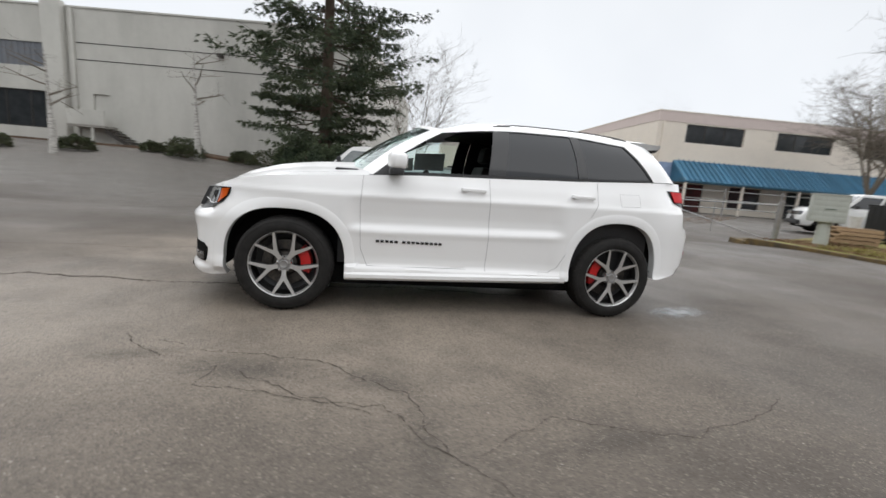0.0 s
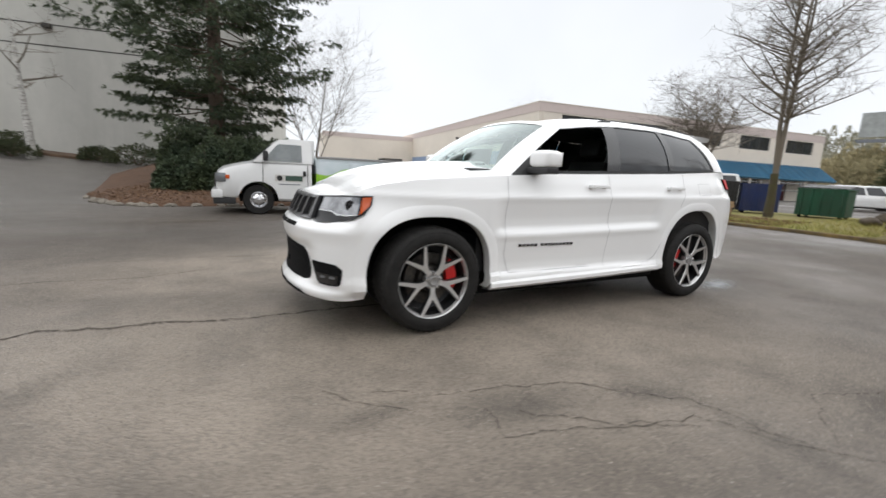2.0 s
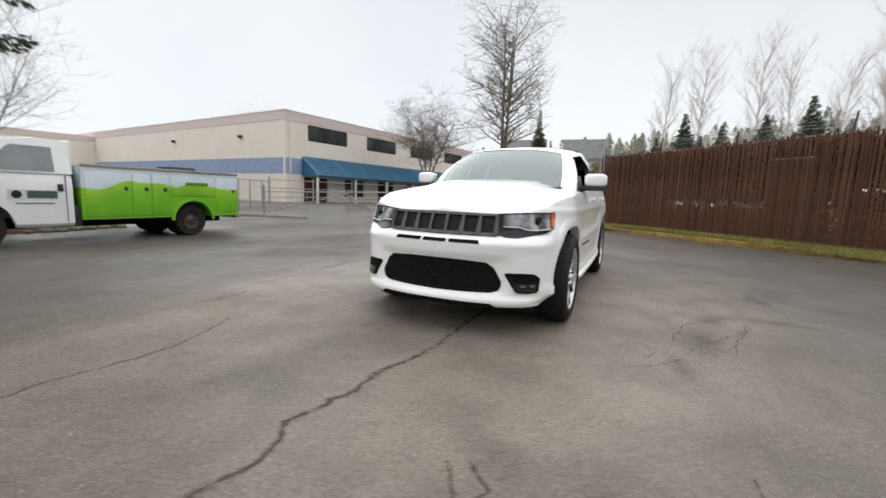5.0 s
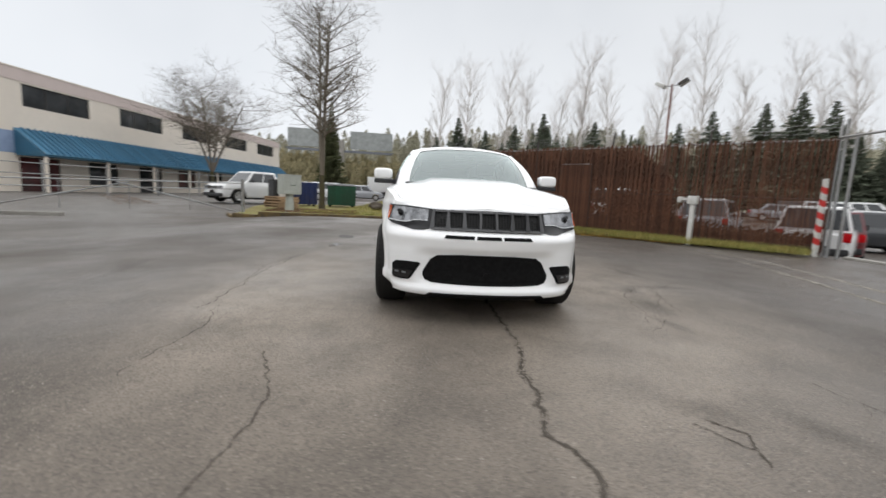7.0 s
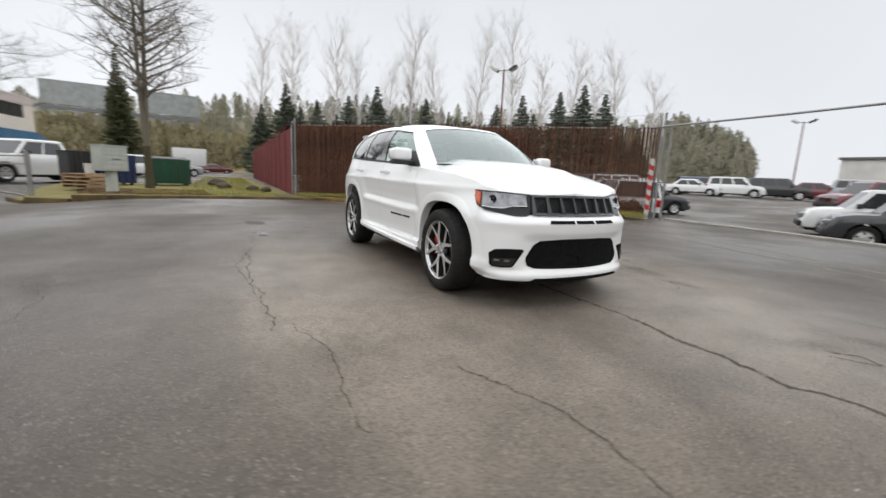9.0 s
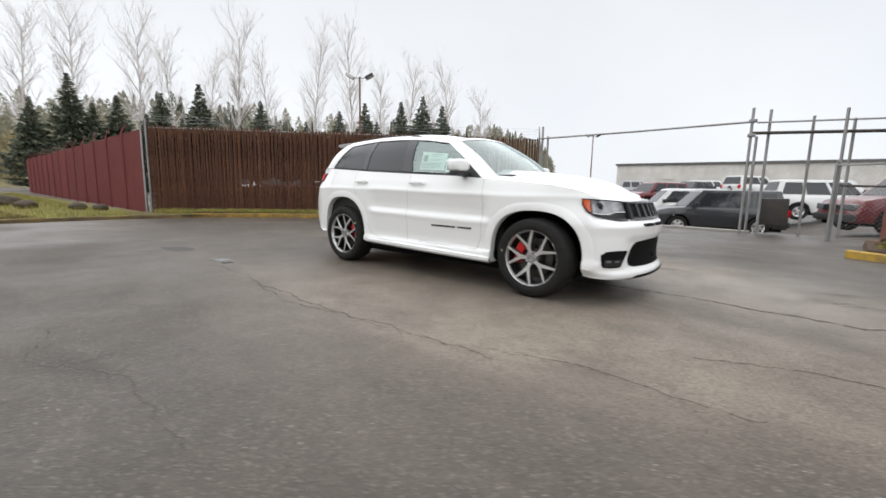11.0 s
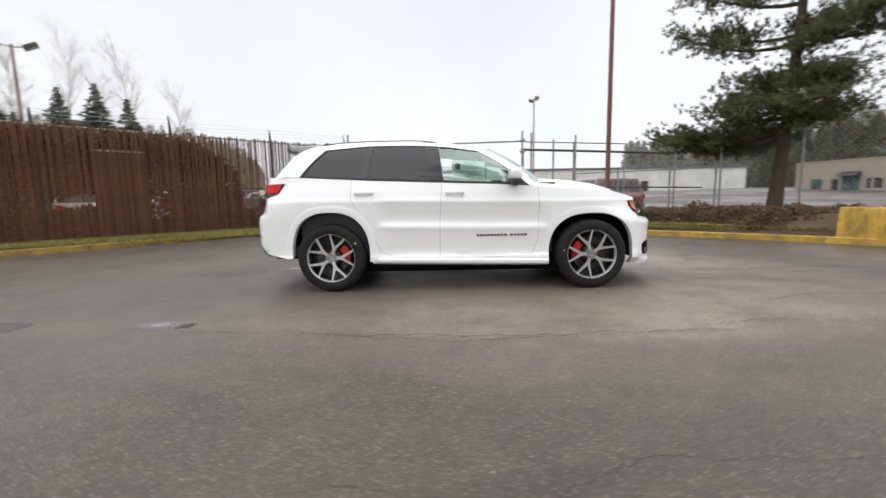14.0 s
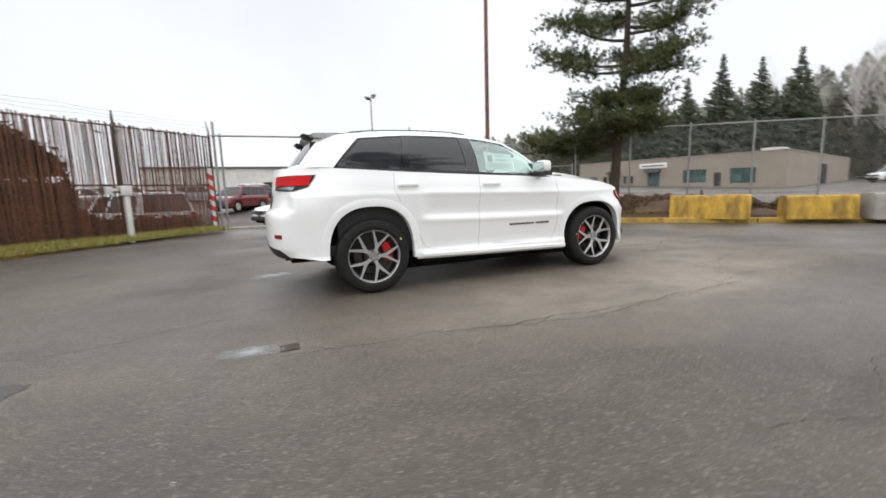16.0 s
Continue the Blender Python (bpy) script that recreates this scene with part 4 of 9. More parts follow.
def line_pts(pts, step):
    out = []
    for a, b in zip(pts, pts[1:]):
        n = max(1, round(math.dist(a, b) / step))
        out += [(a[0] + (b[0] - a[0]) * k / n, a[1] + (b[1] - a[1]) * k / n) for k in range(n)]
    return out + [pts[-1]]


SEAM = material("shut_line", (0.30, 0.30, 0.30), 0.8)
for s in (1, -1):
    seam("door_seam", [(-0.86, 1.145), (-0.875, 0.9), (-0.86, 0.55), (-0.80, 0.40)], s)
    seam("door_seam", [(0.20, 1.195), (0.225, 0.8), (0.23, 0.40)], s)
    seam("door_seam", [(1.20, 1.24), (1.21, 1.05), (1.15, 0.93)], s)
    seam("door_seam", [(0.98, 0.62), (0.90, 0.46), (0.82, 0.405)], s)
    seam("door_seam", [(-0.80, 0.402), (0.82, 0.41)], s)
    # door handles
    for hx in (0.06, 1.06):
        i = i_x(hx)
        base = skin(i, 1.095 + 0.012 * (hx > 0.5), 0)
        bm = bmesh.new()
        add_box(bm, hx - 0.105, hx + 0.105, base.y * s - 0.012 + 0.034 * s, base.y * s + 0.012 + 0.034 * s, base.z - 0.014, base.z + 0.016, 0.008)
        for e in (-0.085, 0.085):
            add_box(bm, hx + e - 0.02, hx + e + 0.02, min(base.y * s - 0.01 * s, base.y * s + 0.035 * s), max(base.y * s - 0.01 * s, base.y * s + 0.035 * s), base.z - 0.012, base.z + 0.012, 0.004)
        part("door_handle", bm, WHITE_PAINT, car, "white door handle")
    # badge: plain dark strokes in two groups
    word = part("side_badge", box(-0.735, -0.73, 0, 0.001, 0.6, 0.601), INK, car, "dark raised lettering strip")
    for k in range(14):
        x = -0.735 + 0.0385 * k + (0.028 if k > 4 else 0)
        i = np.interp(x, PLAN[:, 0], np.arange(len(PLAN)))
        p = skin_pt(float(i), 0.618, 0.002, s)
        part("stroke", box(x, x + 0.029, min(p.y, p.y + 0.005 * s), max(p.y, p.y + 0.005 * s), 0.608, 0.629, 0.002), GLOSS_BLACK, word)
    # mirrors
    ym = 0.99 * s
    bm = bmesh.new()
    bmesh.ops.create_uvsphere(bm, u_segments=24, v_segments=14, radius=1)
    for v in bm.verts:
        c = v.co
        e = lambda t: math.copysign(abs(t) ** 0.50, t)
        v.co = Vector((-0.60 + 0.070 * e(c.x) + 0.02 * c.y * s, ym + 0.110 * e(c.y), 1.283 + 0.066 * e(c.z)))
    mir = part("mirror", bm, WHITE_PAINT, car, "white door mirror with black base")
    part("mirror_base", box(-0.66, -0.55, min(0.84 * s, 1.09 * s), max(0.84 * s, 1.09 * s), 1.175, 1.222, 0.012), BLACK_PLASTIC, mir)
    part("mirror_glass", box(-0.530, -0.524, min(0.89 * s, 1.09 * s), max(0.89 * s, 1.09 * s), 1.232, 1.335, 0.002), CHROME, mir)
    # roof rails
    pts = []
    for k in range(15):
        t = k / 14
        u = u_at(0.25 + 1.35 * t, True)
        p = house(u, 1.0)
        pts.append((p.x, (p.y - 0.030) * s, p.z + 0.010 + 0.010 * min(1, 8 * t, 8 * (1 - t))))
    part("roof_rail", tube(pts, [0.004] + [0.0055] * 13 + [0.004], 8), BLACK_PLASTIC, car, "black roof rail")
    for k in (1, 13):
        part("rail_foot", box(pts[k][0] - 0.06, pts[k][0] + 0.06, pts[k][1] - 0.014, pts[k][1] + 0.014, pts[k][2] - 0.030, pts[k][2] + 0.000, 0.006), BLACK_PLASTIC, car)
    # black liner behind each wheel
    part("mud_guard", box(FX + 0.30, FX + 0.36, min(0.60 * s, 0.90 * s), max(0.60 * s, 0.90 * s), 0.20, 0.36, 0.01), MATTE_BLACK, car)
# fuel flap on the driver's side
for a, b in (((1.42, 1.16), (1.62, 1.165)), ((1.62, 1.165), (1.64, 1.06)), ((1.64, 1.06), (1.44, 1.05)), ((1.44, 1.05), (1.42, 1.16))):
    seam("fuel_flap", [a, b], -1, 0.0010)
# bonnet edges and badge, wipers, antenna
for s in (1, -1):
    bm = bmesh.new()
    rows = []
    for k in range(20):
        x = -2.02 + 1.05 * k / 19
        e = shoulder(x)
        rows.append([(e.x, (e.y - 0.035) * s, e.z + 0.022), (e.x, (e.y - 0.041) * s, e.z + 0.0235)])
    grid_faces(bm, rows)
    part("bonnet_seam", bm, SEAM, car, smooth=False)
part("wiper", tube([(-0.97, 0.52, 1.205), (-0.93, 0.2, 1.232), (-0.91, -0.08, 1.244)], 0.007, 5), BLACK_PLASTIC, car, "black wiper arm")
part("wiper", tube([(-1.00, -0.10, 1.214), (-0.94, -0.35, 1.232), (-0.88, -0.58, 1.232)], 0.007, 5), BLACK_PLASTIC, car, "black wiper arm")
part("cowl", box(-1.10, -0.90, -0.72, 0.72, 1.13, 1.195, 0.02), BLACK_PLASTIC, car)
part("antenna", tube([(1.62, 0, 1.68), (1.70, 0, 1.735)], [0.03, 0.008], 8), WHITE_PAINT, car)

# cabin
part("cabin_floor", box(-0.9, 1.95, -0.82, 0.82, 0.40, 0.52), LEATHER, car, "dark cabin floor")
part("headliner", box(0.02, 1.85, -0.56, 0.56, 1.60, 1.625, 0.01), LEATHER, car, "dark headliner")
part("dashboard", box(-0.98, -0.48, -0.80, 0.80, 0.85, 1.17, 0.06), LEATHER, car, "black dashboard")
part("cargo_cover", box(1.30, 2.05, -0.78, 0.78, 1.0, 1.05, 0.01), LEATHER, car)
part("firewall", box(-1.05, -0.90, -0.80, 0.80, 0.40, 1.14), LEATHER, car)
for s in (1, -1):
    part("door_lining", box(-0.80, 1.80, min(0.80 * s, 0.86 * s), max(0.80 * s, 0.86 * s), 0.45, 1.16, 0.01), LEATHER, car)
    for sx, nm in ((0.12, "front_seat"), (1.02, "rear_seat")):
        bm = bmesh.new()
        add_box(bm, sx - 0.30, sx + 0.24, 0.40 * s - 0.25, 0.40 * s + 0.25, 0.62, 0.80, 0.06)
        add_box(bm, -0.07, 0.07, 0.40 * s - 0.24, 0.40 * s + 0.24, 0.0, 0.62, 0.06, Matrix.Translation((sx + 0.22, 0, 0.72)) @ Matrix.Rotation(0.22, 4, 'Y'))
        st = part(nm, bm, LEATHER, car, "black leather seat")
        part("head_rest", box(-0.045, 0.055, 0.40 * s - 0.13, 0.40 * s + 0.13, 0.66, 0.84, 0.045, Matrix.Translation((sx + 0.22, 0, 0.72)) @ Matrix.Rotation(0.18, 4, 'Y')), LEATHER, st)
bm = bmesh.new()
R = Matrix.Translation((-0.36, -0.40, 1.06)) @ Matrix.Rotation(-1.15, 4, 'Y')
rings = []
for k in range(28):
    a = 2 * math.pi * k / 28
    rings.append([R @ Vector(((0.185 + 0.016 * math.cos(b)) * math.cos(a), (0.185 + 0.016 * math.cos(b)) * math.sin(a), 0.016 * math.sin(b))) for b in np.linspace(0, 2 * math.pi, 7)[:-1]])
vv = [[bm.verts.new(p) for p in r] for r in rings]
for k in range(28):
    for j in range(6):
        bm.faces.new((vv[k][j], vv[k][(j + 1) % 6], vv[(k + 1) % 28][(j + 1) % 6], vv[(k + 1) % 28][j]))
part("steering_wheel", bm, LEATHER, car)
part("inner_mirror", box(-0.30, -0.27, -0.12, 0.12, 1.50, 1.56, 0.012), BLACK_PLASTIC, car)
# price sheet inside the passenger window
def inside(x, v):
    """Point just inside the passenger glass at x."""
    us = np.linspace(UA0, u_at(1.1), 120)
    u = float(np.interp(x, [house(q, v).x for q in us], us))
    return house(u, v, -0.016)


ua, ub = -0.285, 0.085
bm = bmesh.new()
prism(bm, [inside(ua, 0.12), inside(ub, 0.12), inside(ub, 0.56), inside(ua, 0.56)], (0, 0.001, 0))
sheet_ = part("price_sheet", bm, PAPER, car, "pale green printed sheet in the side window", smooth=False)
bm = bmesh.new()
du = ub - ua
o = Vector((0, 0.003, 0.0))
prism(bm, [inside(ub - du * 0.26, 0.32) + o, inside(ub - du * 0.10, 0.32) + o, inside(ub - du * 0.10, 0.47) + o, inside(ub - du * 0.26, 0.47) + o], (0, 0.001, 0))
part("print_block", bm, INK, sheet_, smooth=False)
for k, (v, w) in enumerate(((0.50, 0.42), (0.45, 0.30), (0.37, 0.46), (0.34, 0.38), (0.27, 0.80), (0.235, 0.72), (0.20, 0.80), (0.165, 0.55))):
    bm = bmesh.new()
    top = 0.38 if v > 0.3 else 0.10
    prism(bm, [inside(ub - du * (top + w * 0.98), v) + o, inside(ub - du * top, v) + o, inside(ub - du * top, v + 0.016) + o, inside(ub - du * (top + w * 0.98), v + 0.016) + o], (0, 0.001, 0))
    part("print_line", bm, PRINT_GREY, sheet_, smooth=False)
# loose papers on the dashboard side of the sheet
bm = bmesh.new()
prism(bm, [inside(-0.53, 0.10), inside(-0.30, 0.10), inside(-0.30, 0.44), inside(-0.46, 0.40)], (0, 0.001, 0))
part("paper", bm, PAPER, car, "white paper behind the side glass", smooth=False)


# ==== kerbs, verges, marks on the ground ====
CONCRETE = material("concrete", (0.36, 0.34, 0.31), 0.85, grain=(7, (0.25, 0.235, 0.21), 0.6), stain=(1.1, (0.17, 0.16, 0.14), 0.5), bump=(40, 0.3))
YELLOW_KERB = material("yellow_kerb_paint", (0.62, 0.38, 0.045), 0.8, grain=(8, (0.36, 0.24, 0.08), 0.85), stain=(2.2, (0.14, 0.105, 0.06), 0.75), bump=(30, 0.4), vary=0.12)
WORN_KERB = material("worn_kerb_paint", (0.44, 0.265, 0.045), 0.85, grain=(9, (0.15, 0.105, 0.05), 0.95), stain=(3.0, (0.085, 0.068, 0.030), 0.85), bump=(25, 0.5), vary=0.15)
DULL_KERB = material("dull_kerb_paint", (0.20, 0.13, 0.040), 0.9, grain=(4, (0.07, 0.058, 0.042), 0.9), stain=(1.3, (0.045, 0.038, 0.028), 0.9), bump=(25, 0.5), vary=0.15)
YELLOW_BLOCK = material("yellow_block_paint", (0.60, 0.36, 0.03), 0.75, grain=(5, (0.36, 0.22, 0.06), 0.7), stain=(1.5, (0.10, 0.065, 0.03), 0.9, (3.0, 3.0, 0.8)), bump=(20, 0.4))
SOIL = material("soil", (0.085, 0.052, 0.032), 0.95, grain=(14, (0.14, 0.085, 0.05), 0.8), stain=(2, (0.04, 0.03, 0.02), 0.6), bump=(25, 0.8))
LAWN = material("lawn_turf", (0.200, 0.205, 0.055), 0.95, grain=(9, (0.26, 0.21, 0.08), 0.7), stain=(0.9, (0.16, 0.105, 0.05), 0.7), bump=(30, 0.8))
GRASS_SOIL = material("grass_soil", (0.155, 0.145, 0.036), 0.95, grain=(9, (0.15, 0.125, 0.05), 0.8), stain=(1.4, (0.10, 0.065, 0.03), 0.8), bump=(30, 0.8))
GRASS = material("grass_blades", (0.215, 0.225, 0.050), 0.7, grain=(3, (0.38, 0.29, 0.085), 0.75), island=0.35)
DRY_GRASS = material("dry_litter", (0.17, 0.10, 0.055), 0.9, grain=(4, (0.10, 0.055, 0.03), 0.7), island=0.4)
CRACK = material("crack_fill", (0.080, 0.069, 0.057), 0.95, grain=(20, (0.052, 0.045, 0.039), 0.6), spec=0.2)
PALE_PATCH = material("pale_crack_edge", (0.27, 0.245, 0.205), 0.9, grain=(10, (0.12, 0.108, 0.092), 0.9))


def line_points(pts, step):
    out = []
    for a, b in zip(pts, pts[1:]):
        a, b = Vector(a), Vector(b)
        n = max(1, round((b - a).length / step))
        out += [a.lerp(b, k / n) for k in range(n)]
    return out + [Vector(pts[-1])]


def kerb_run(name, pts, mat, label, piece=1.8, width=0.16, height=0.13):
    """Kerb stones end to end along a line, each a piece of its own."""
    root = tagged(empty(name), label, "kerb", kind="structure")
    P = line_points(pts, piece)
    for a, b in zip(P, P[1:]):
        d = (b - a)
        ln = d.length - 0.012
        bm = bmesh.new()
        prof = [(0, -0.1), (0.0, height * 0.75), (0.03, height), (width - 0.02, height), (width, height * 0.9), (width, -0.1)]
        n = 5
        rows = []
        for k in range(n + 1):
            x = ln * k / n
            j = 0.008 * noise.noise((a.x * 3 + x * 2, a.y, 3))
            rows.append([(x, y + j, z + 0.6 * j) for y, z in prof])
        grid_faces(bm, rows)
        bm.faces.new(list(bm.verts)[:6])
        bm.faces.new(list(bm.verts)[-6:])
        ob = part("kerb_stone", bm, mat, root, angle=50)
        ob.matrix_world = Matrix.Translation((a.x, a.y, terrain(a.x, a.y))) @ Matrix.Rotation(math.atan2(d.y, d.x), 4, 'Z')
    return root


FENCE_A, FENCE_B = Vector((12.98, 0.05)), Vector((3.75, -9.38))
kerb_run("kerb_1", [(-4.25, -5.42), (-5.92, -4.10), (-7.37, -2.80), (-8.75, -1.30), (-10.8, 0.35), (-14.5, 3.2)][::-1], YELLOW_KERB, "yellow painted concrete kerb along the planted bed")
KERB_2 = [(5.75, -7.20), (6.9, -5.55), (8.4, -3.75), (9.9, -2.05), (11.0, -0.5)]
kerb_run("kerb_2", KERB_2, WORN_KERB, "worn mossy yellow kerb in front of the slatted fence")
kerb_run("kerb_5", [(11.0, -0.5), (11.35, 1.0), (11.4, 2.6), (11.25, 4.4), (10.95, 6.6), (11.5, 7.7), (12.9, 8.5)], DULL_KERB, "dirty kerb with traces of yellow paint along the lawn", height=0.09)
kerb_run("kerb_3", [(9.6, 12.6), (9.2, 14.2), (8.6, 16.4)], CONCRETE, "grey concrete kerb beside the yard entrance")


def sheet(name, outline, mat, label, category, z=0.05, rim=0.06, kind="structure", cell=0.35, amp=0.03, hill=None):
    """A low bank over an outline (convex, counter-clockwise): grid rows with bumps, sides that go below ground."""
    o = [Vector(p) for p in outline]
    c = sum(o, Vector((0, 0))) / len(o)
    ring = line_points([tuple(p) for p in o] + [tuple(o[0])], cell)[:-1]
    bm = bmesh.new()
    loops = []
    for f in (1.0, 0.985, 0.88, 0.7, 0.5, 0.28, 0.08):
        row = []
        for p in ring:
            q = c + (p - c) * f
            h = terrain(q.x, q.y) + (-0.12 if f == 1.0 else z + amp * noise.noise((q.x * 1.3, q.y * 1.3, 5)) + (hill(q, f) if hill else 0))
            row.append(bm.verts.new((q.x, q.y, h)))
        loops.append(row)
    n = len(ring)
    for a, b in zip(loops, loops[1:]):
        for k in range(n):
            bm.faces.new((a[k], a[(k + 1) % n], b[(k + 1) % n], b[k]))
    bm.faces.new(loops[-1])
    return tagged(part(name, bm, mat, angle=70), label, category, kind=kind)


sheet("verge_1", [(6.05, -7.15), (7.1, -5.65), (8.55, -3.9), (10.0, -2.2), (11.15, -0.6), (11.5, 1.0), (13.4, 0.9), (13.3, 0.0), (12.5, -0.8), (4.4, -9.0), (4.2, -8.6)], GRASS_SOIL, "narrow verge of thin grass and soil below the fence", "verge", z=0.09)
sheet("verge_2", [(11.45, 1.0), (11.5, 2.6), (11.3, 5.0), (11.0, 6.7), (13.2, 8.6), (20, 9.0), (24, 2.5), (40, 1.6), (46, 0.6), (13.3, 0.1)], LAWN, "patchy lawn and leaf litter round the bare trees", "lawn", z=0.07)
sheet("planting_bed", [(-4.4, -5.6), (-6.0, -4.28), (-7.5, -2.92), (-8.9, -1.45), (-10.9, 0.2), (-14.4, 3.0), (-15.4, 2.0), (-11.0, -3.6), (-8.6, -5.9), (-6.2, -7.6), (-4.6, -7.9)], SOIL, "planting bed of dark soil under the pine", "flower bed", z=0.13,
            hill=lambda q, f: 0.38 * (1 - f) * 1.2 * (1 - sm(0.5, 3.0, abs(q.x + 8.2))))
ISLAND = [(-7.4, 15.6), (-6.5, 13.3), (-5.8, 12.2), (-4.8, 11.8), (-3.4, 12.0), (2.0, 13.0), (4.5, 18.0), (2.0, 25.5), (-5.6, 26.4), (-7.6, 20.5)]
MULCH = material("bark_mulch", (0.105, 0.058, 0.036), 0.95, grain=(18, (0.165, 0.095, 0.058), 0.8), stain=(2.5, (0.055, 0.035, 0.022), 0.6), bump=(30, 0.9))
island = sheet("planting_island", ISLAND, MULCH, "raised island of brown bark mulch round the conifer", "flower bed", z=0.05,
               hill=lambda q, f: 0.75 * (1 - f) ** 0.75)
sheet("hall_bed", [(-30, 28.8), (-9.0, 24.6), (-8.6, 27.6), (-30, 31.8)], SOIL, "strip of soil with shrubs along the grey hall", "flower bed", z=0.12)


def tri_cloud(name, tris, mat, parent=None, label="", kind="", category=""):
    """One mesh from an array of triangles (n, 3, 3)."""
    tris = np.asarray(tris, dtype=np.float32)
    n = len(tris)
    me = bpy.data.meshes.new(name)
    me.vertices.add(n * 3)
    me.vertices.foreach_set("co", tris.reshape(-1))
    me.loops.add(n * 3)
    me.loops.foreach_set("vertex_index", np.arange(n * 3, dtype=np.int32))
    me.polygons.add(n)
    me.polygons.foreach_set("loop_start", np.arange(0, n * 3, 3, dtype=np.int32))
    me.polygons.foreach_set("loop_total", np.full(n, 3, dtype=np.int32))
    me.update()
    me.validate()
    ob = linked(name, me, mat, parent, label, smooth=False)
    return tagged(ob, label, category, kind=kind) if kind or category else ob


rng = np.random.default_rng(7)


def blades(pts, h, w, lean):
    """Grass blades at points."""
    n = len(pts)
    a = rng.uniform(0, 2 * np.pi, n)
    hh = h * rng.uniform(0.5, 1.3, n)
    d = np.stack([np.cos(a), np.sin(a), np.zeros(n)], 1) * (w * rng.uniform(0.6, 1.4, n))[:, None]
    b = rng.uniform(0, 2 * np.pi, n)
    tip = pts + np.stack([np.cos(b) * lean * hh, np.sin(b) * lean * hh, hh], 1)
    return np.stack([pts - d, pts + d, tip], 1)


def strip_points(a, b, side, width, n, z=0.07):
    """Random points in a strip beside the line a-b."""
    a, b = np.array(a), np.array(b)
    t, s = rng.uniform(0, 1, n), rng.uniform(0, 1, n) ** 1.3 * width
    d = (b - a) / np.linalg.norm(b - a)
    nn = np.array([-d[1], d[0]]) * side
    p = a + (b - a) * t[:, None] + nn * s[:, None]
    return np.column_stack([p, np.full(n, z)])


_g = [strip_points((12.7, -0.25), (3.9, -9.2), -1, 0.75, 15000), strip_points((6.0, -7.0), (11.0, -0.65), -1, 0.7, 20000), strip_points((13.3, 1.2), (40, 1.0), 1, 3.0, 9000, 0.08), strip_points((11.6, 0.8), (11.6, 5.2), -1, 1.6, 1800), strip_points((-4.55, -5.6), (-7.5, -3.15), 1, 0.7, 4500, 0.17), strip_points((-7.6, -3.1), (-9.0, -1.6), 1, 0.4, 1200, 0.17)]
tri_cloud("grass", np.concatenate([blades(p, 0.16 if k < 2 else 0.125, 0.007, 0.6) for k, p in enumerate(_g)]), GRASS, None, "thin green and yellow grass along the fence and lawn", "stuff", "grass")
_l = [strip_points((11.6, 3.0), (11.2, 6.6), -1, 3.5, 3500, 0.10), strip_points((-4.5, -5.65), (-8.3, -2.35), 1, 1.6, 3400, 0.24), strip_points((14.0, 12.0), (24.0, 20.0), 1, 1.5, 800, 0.02)]
_ring = [Vector(p) for p in ISLAND]
_mid = sum(_ring, Vector((0, 0))) / len(_ring)
_p = []
for k in range(3600):
    # litter over the front of the mound
    i, t, u = int(rng.integers(0, 5)), rng.uniform(), rng.uniform(0.55, 1.0)
    q = _mid + (_ring[i].lerp(_ring[i + 1], t) - _mid) * u
    _p.append((q.x, q.y, terrain(q.x, q.y) + 0.065 + 0.75 * (1 - u) ** 0.75))
_l.append(np.array(_p))
for _a, _c in zip(KERB_2, KERB_2[1:]):
    _l += [strip_points(_a, _c, 1, 0.16, 420, 0.006), strip_points(_a, _c, -1, 0.30, 900, 0.135)]
tri_cloud("leaf_litter", np.concatenate([blades(p, 0.03, 0.022, 1.4) for p in _l]), DRY_GRASS, None, "brown fallen leaves and bark litter", "stuff", "leaves")


# rough stones along the front of the island
EDGE_STONE = material("edging_stone", (0.27, 0.24, 0.20), 0.9, grain=(9, (0.17, 0.15, 0.125), 0.8), stain=(3, (0.09, 0.08, 0.06), 0.6), bump=(25, 0.6), vary=0.2)
_r = random.Random(31)
for p in line_points([tuple(v) for v in _ring[:6]], 0.40):
    if _r.random() < 0.22:
        continue
    bm = bmesh.new()
    bmesh.ops.create_icosphere(bm, subdivisions=2, radius=1.0)
    seed = _r.uniform(0, 50)
    for v in bm.verts:
        v.co *= 1 + 0.28 * noise.noise(v.co * 1.3 + Vector((seed, 0, 0)))
    size = _r.uniform(0.10, 0.19)
    ob = part("edging_stone", bm, EDGE_STONE, island, angle=30)
    ob.matrix_world = Matrix.Translation((p.x + _r.uniform(-0.06, 0.06), p.y + _r.uniform(-0.06, 0.06), terrain(p.x, p.y) + 0.03)) @ Matrix.Rotation(_r.uniform(0, 6), 4, 'Z') @ Matrix.Diagonal((size * 1.3, size, size * 0.6, 1))


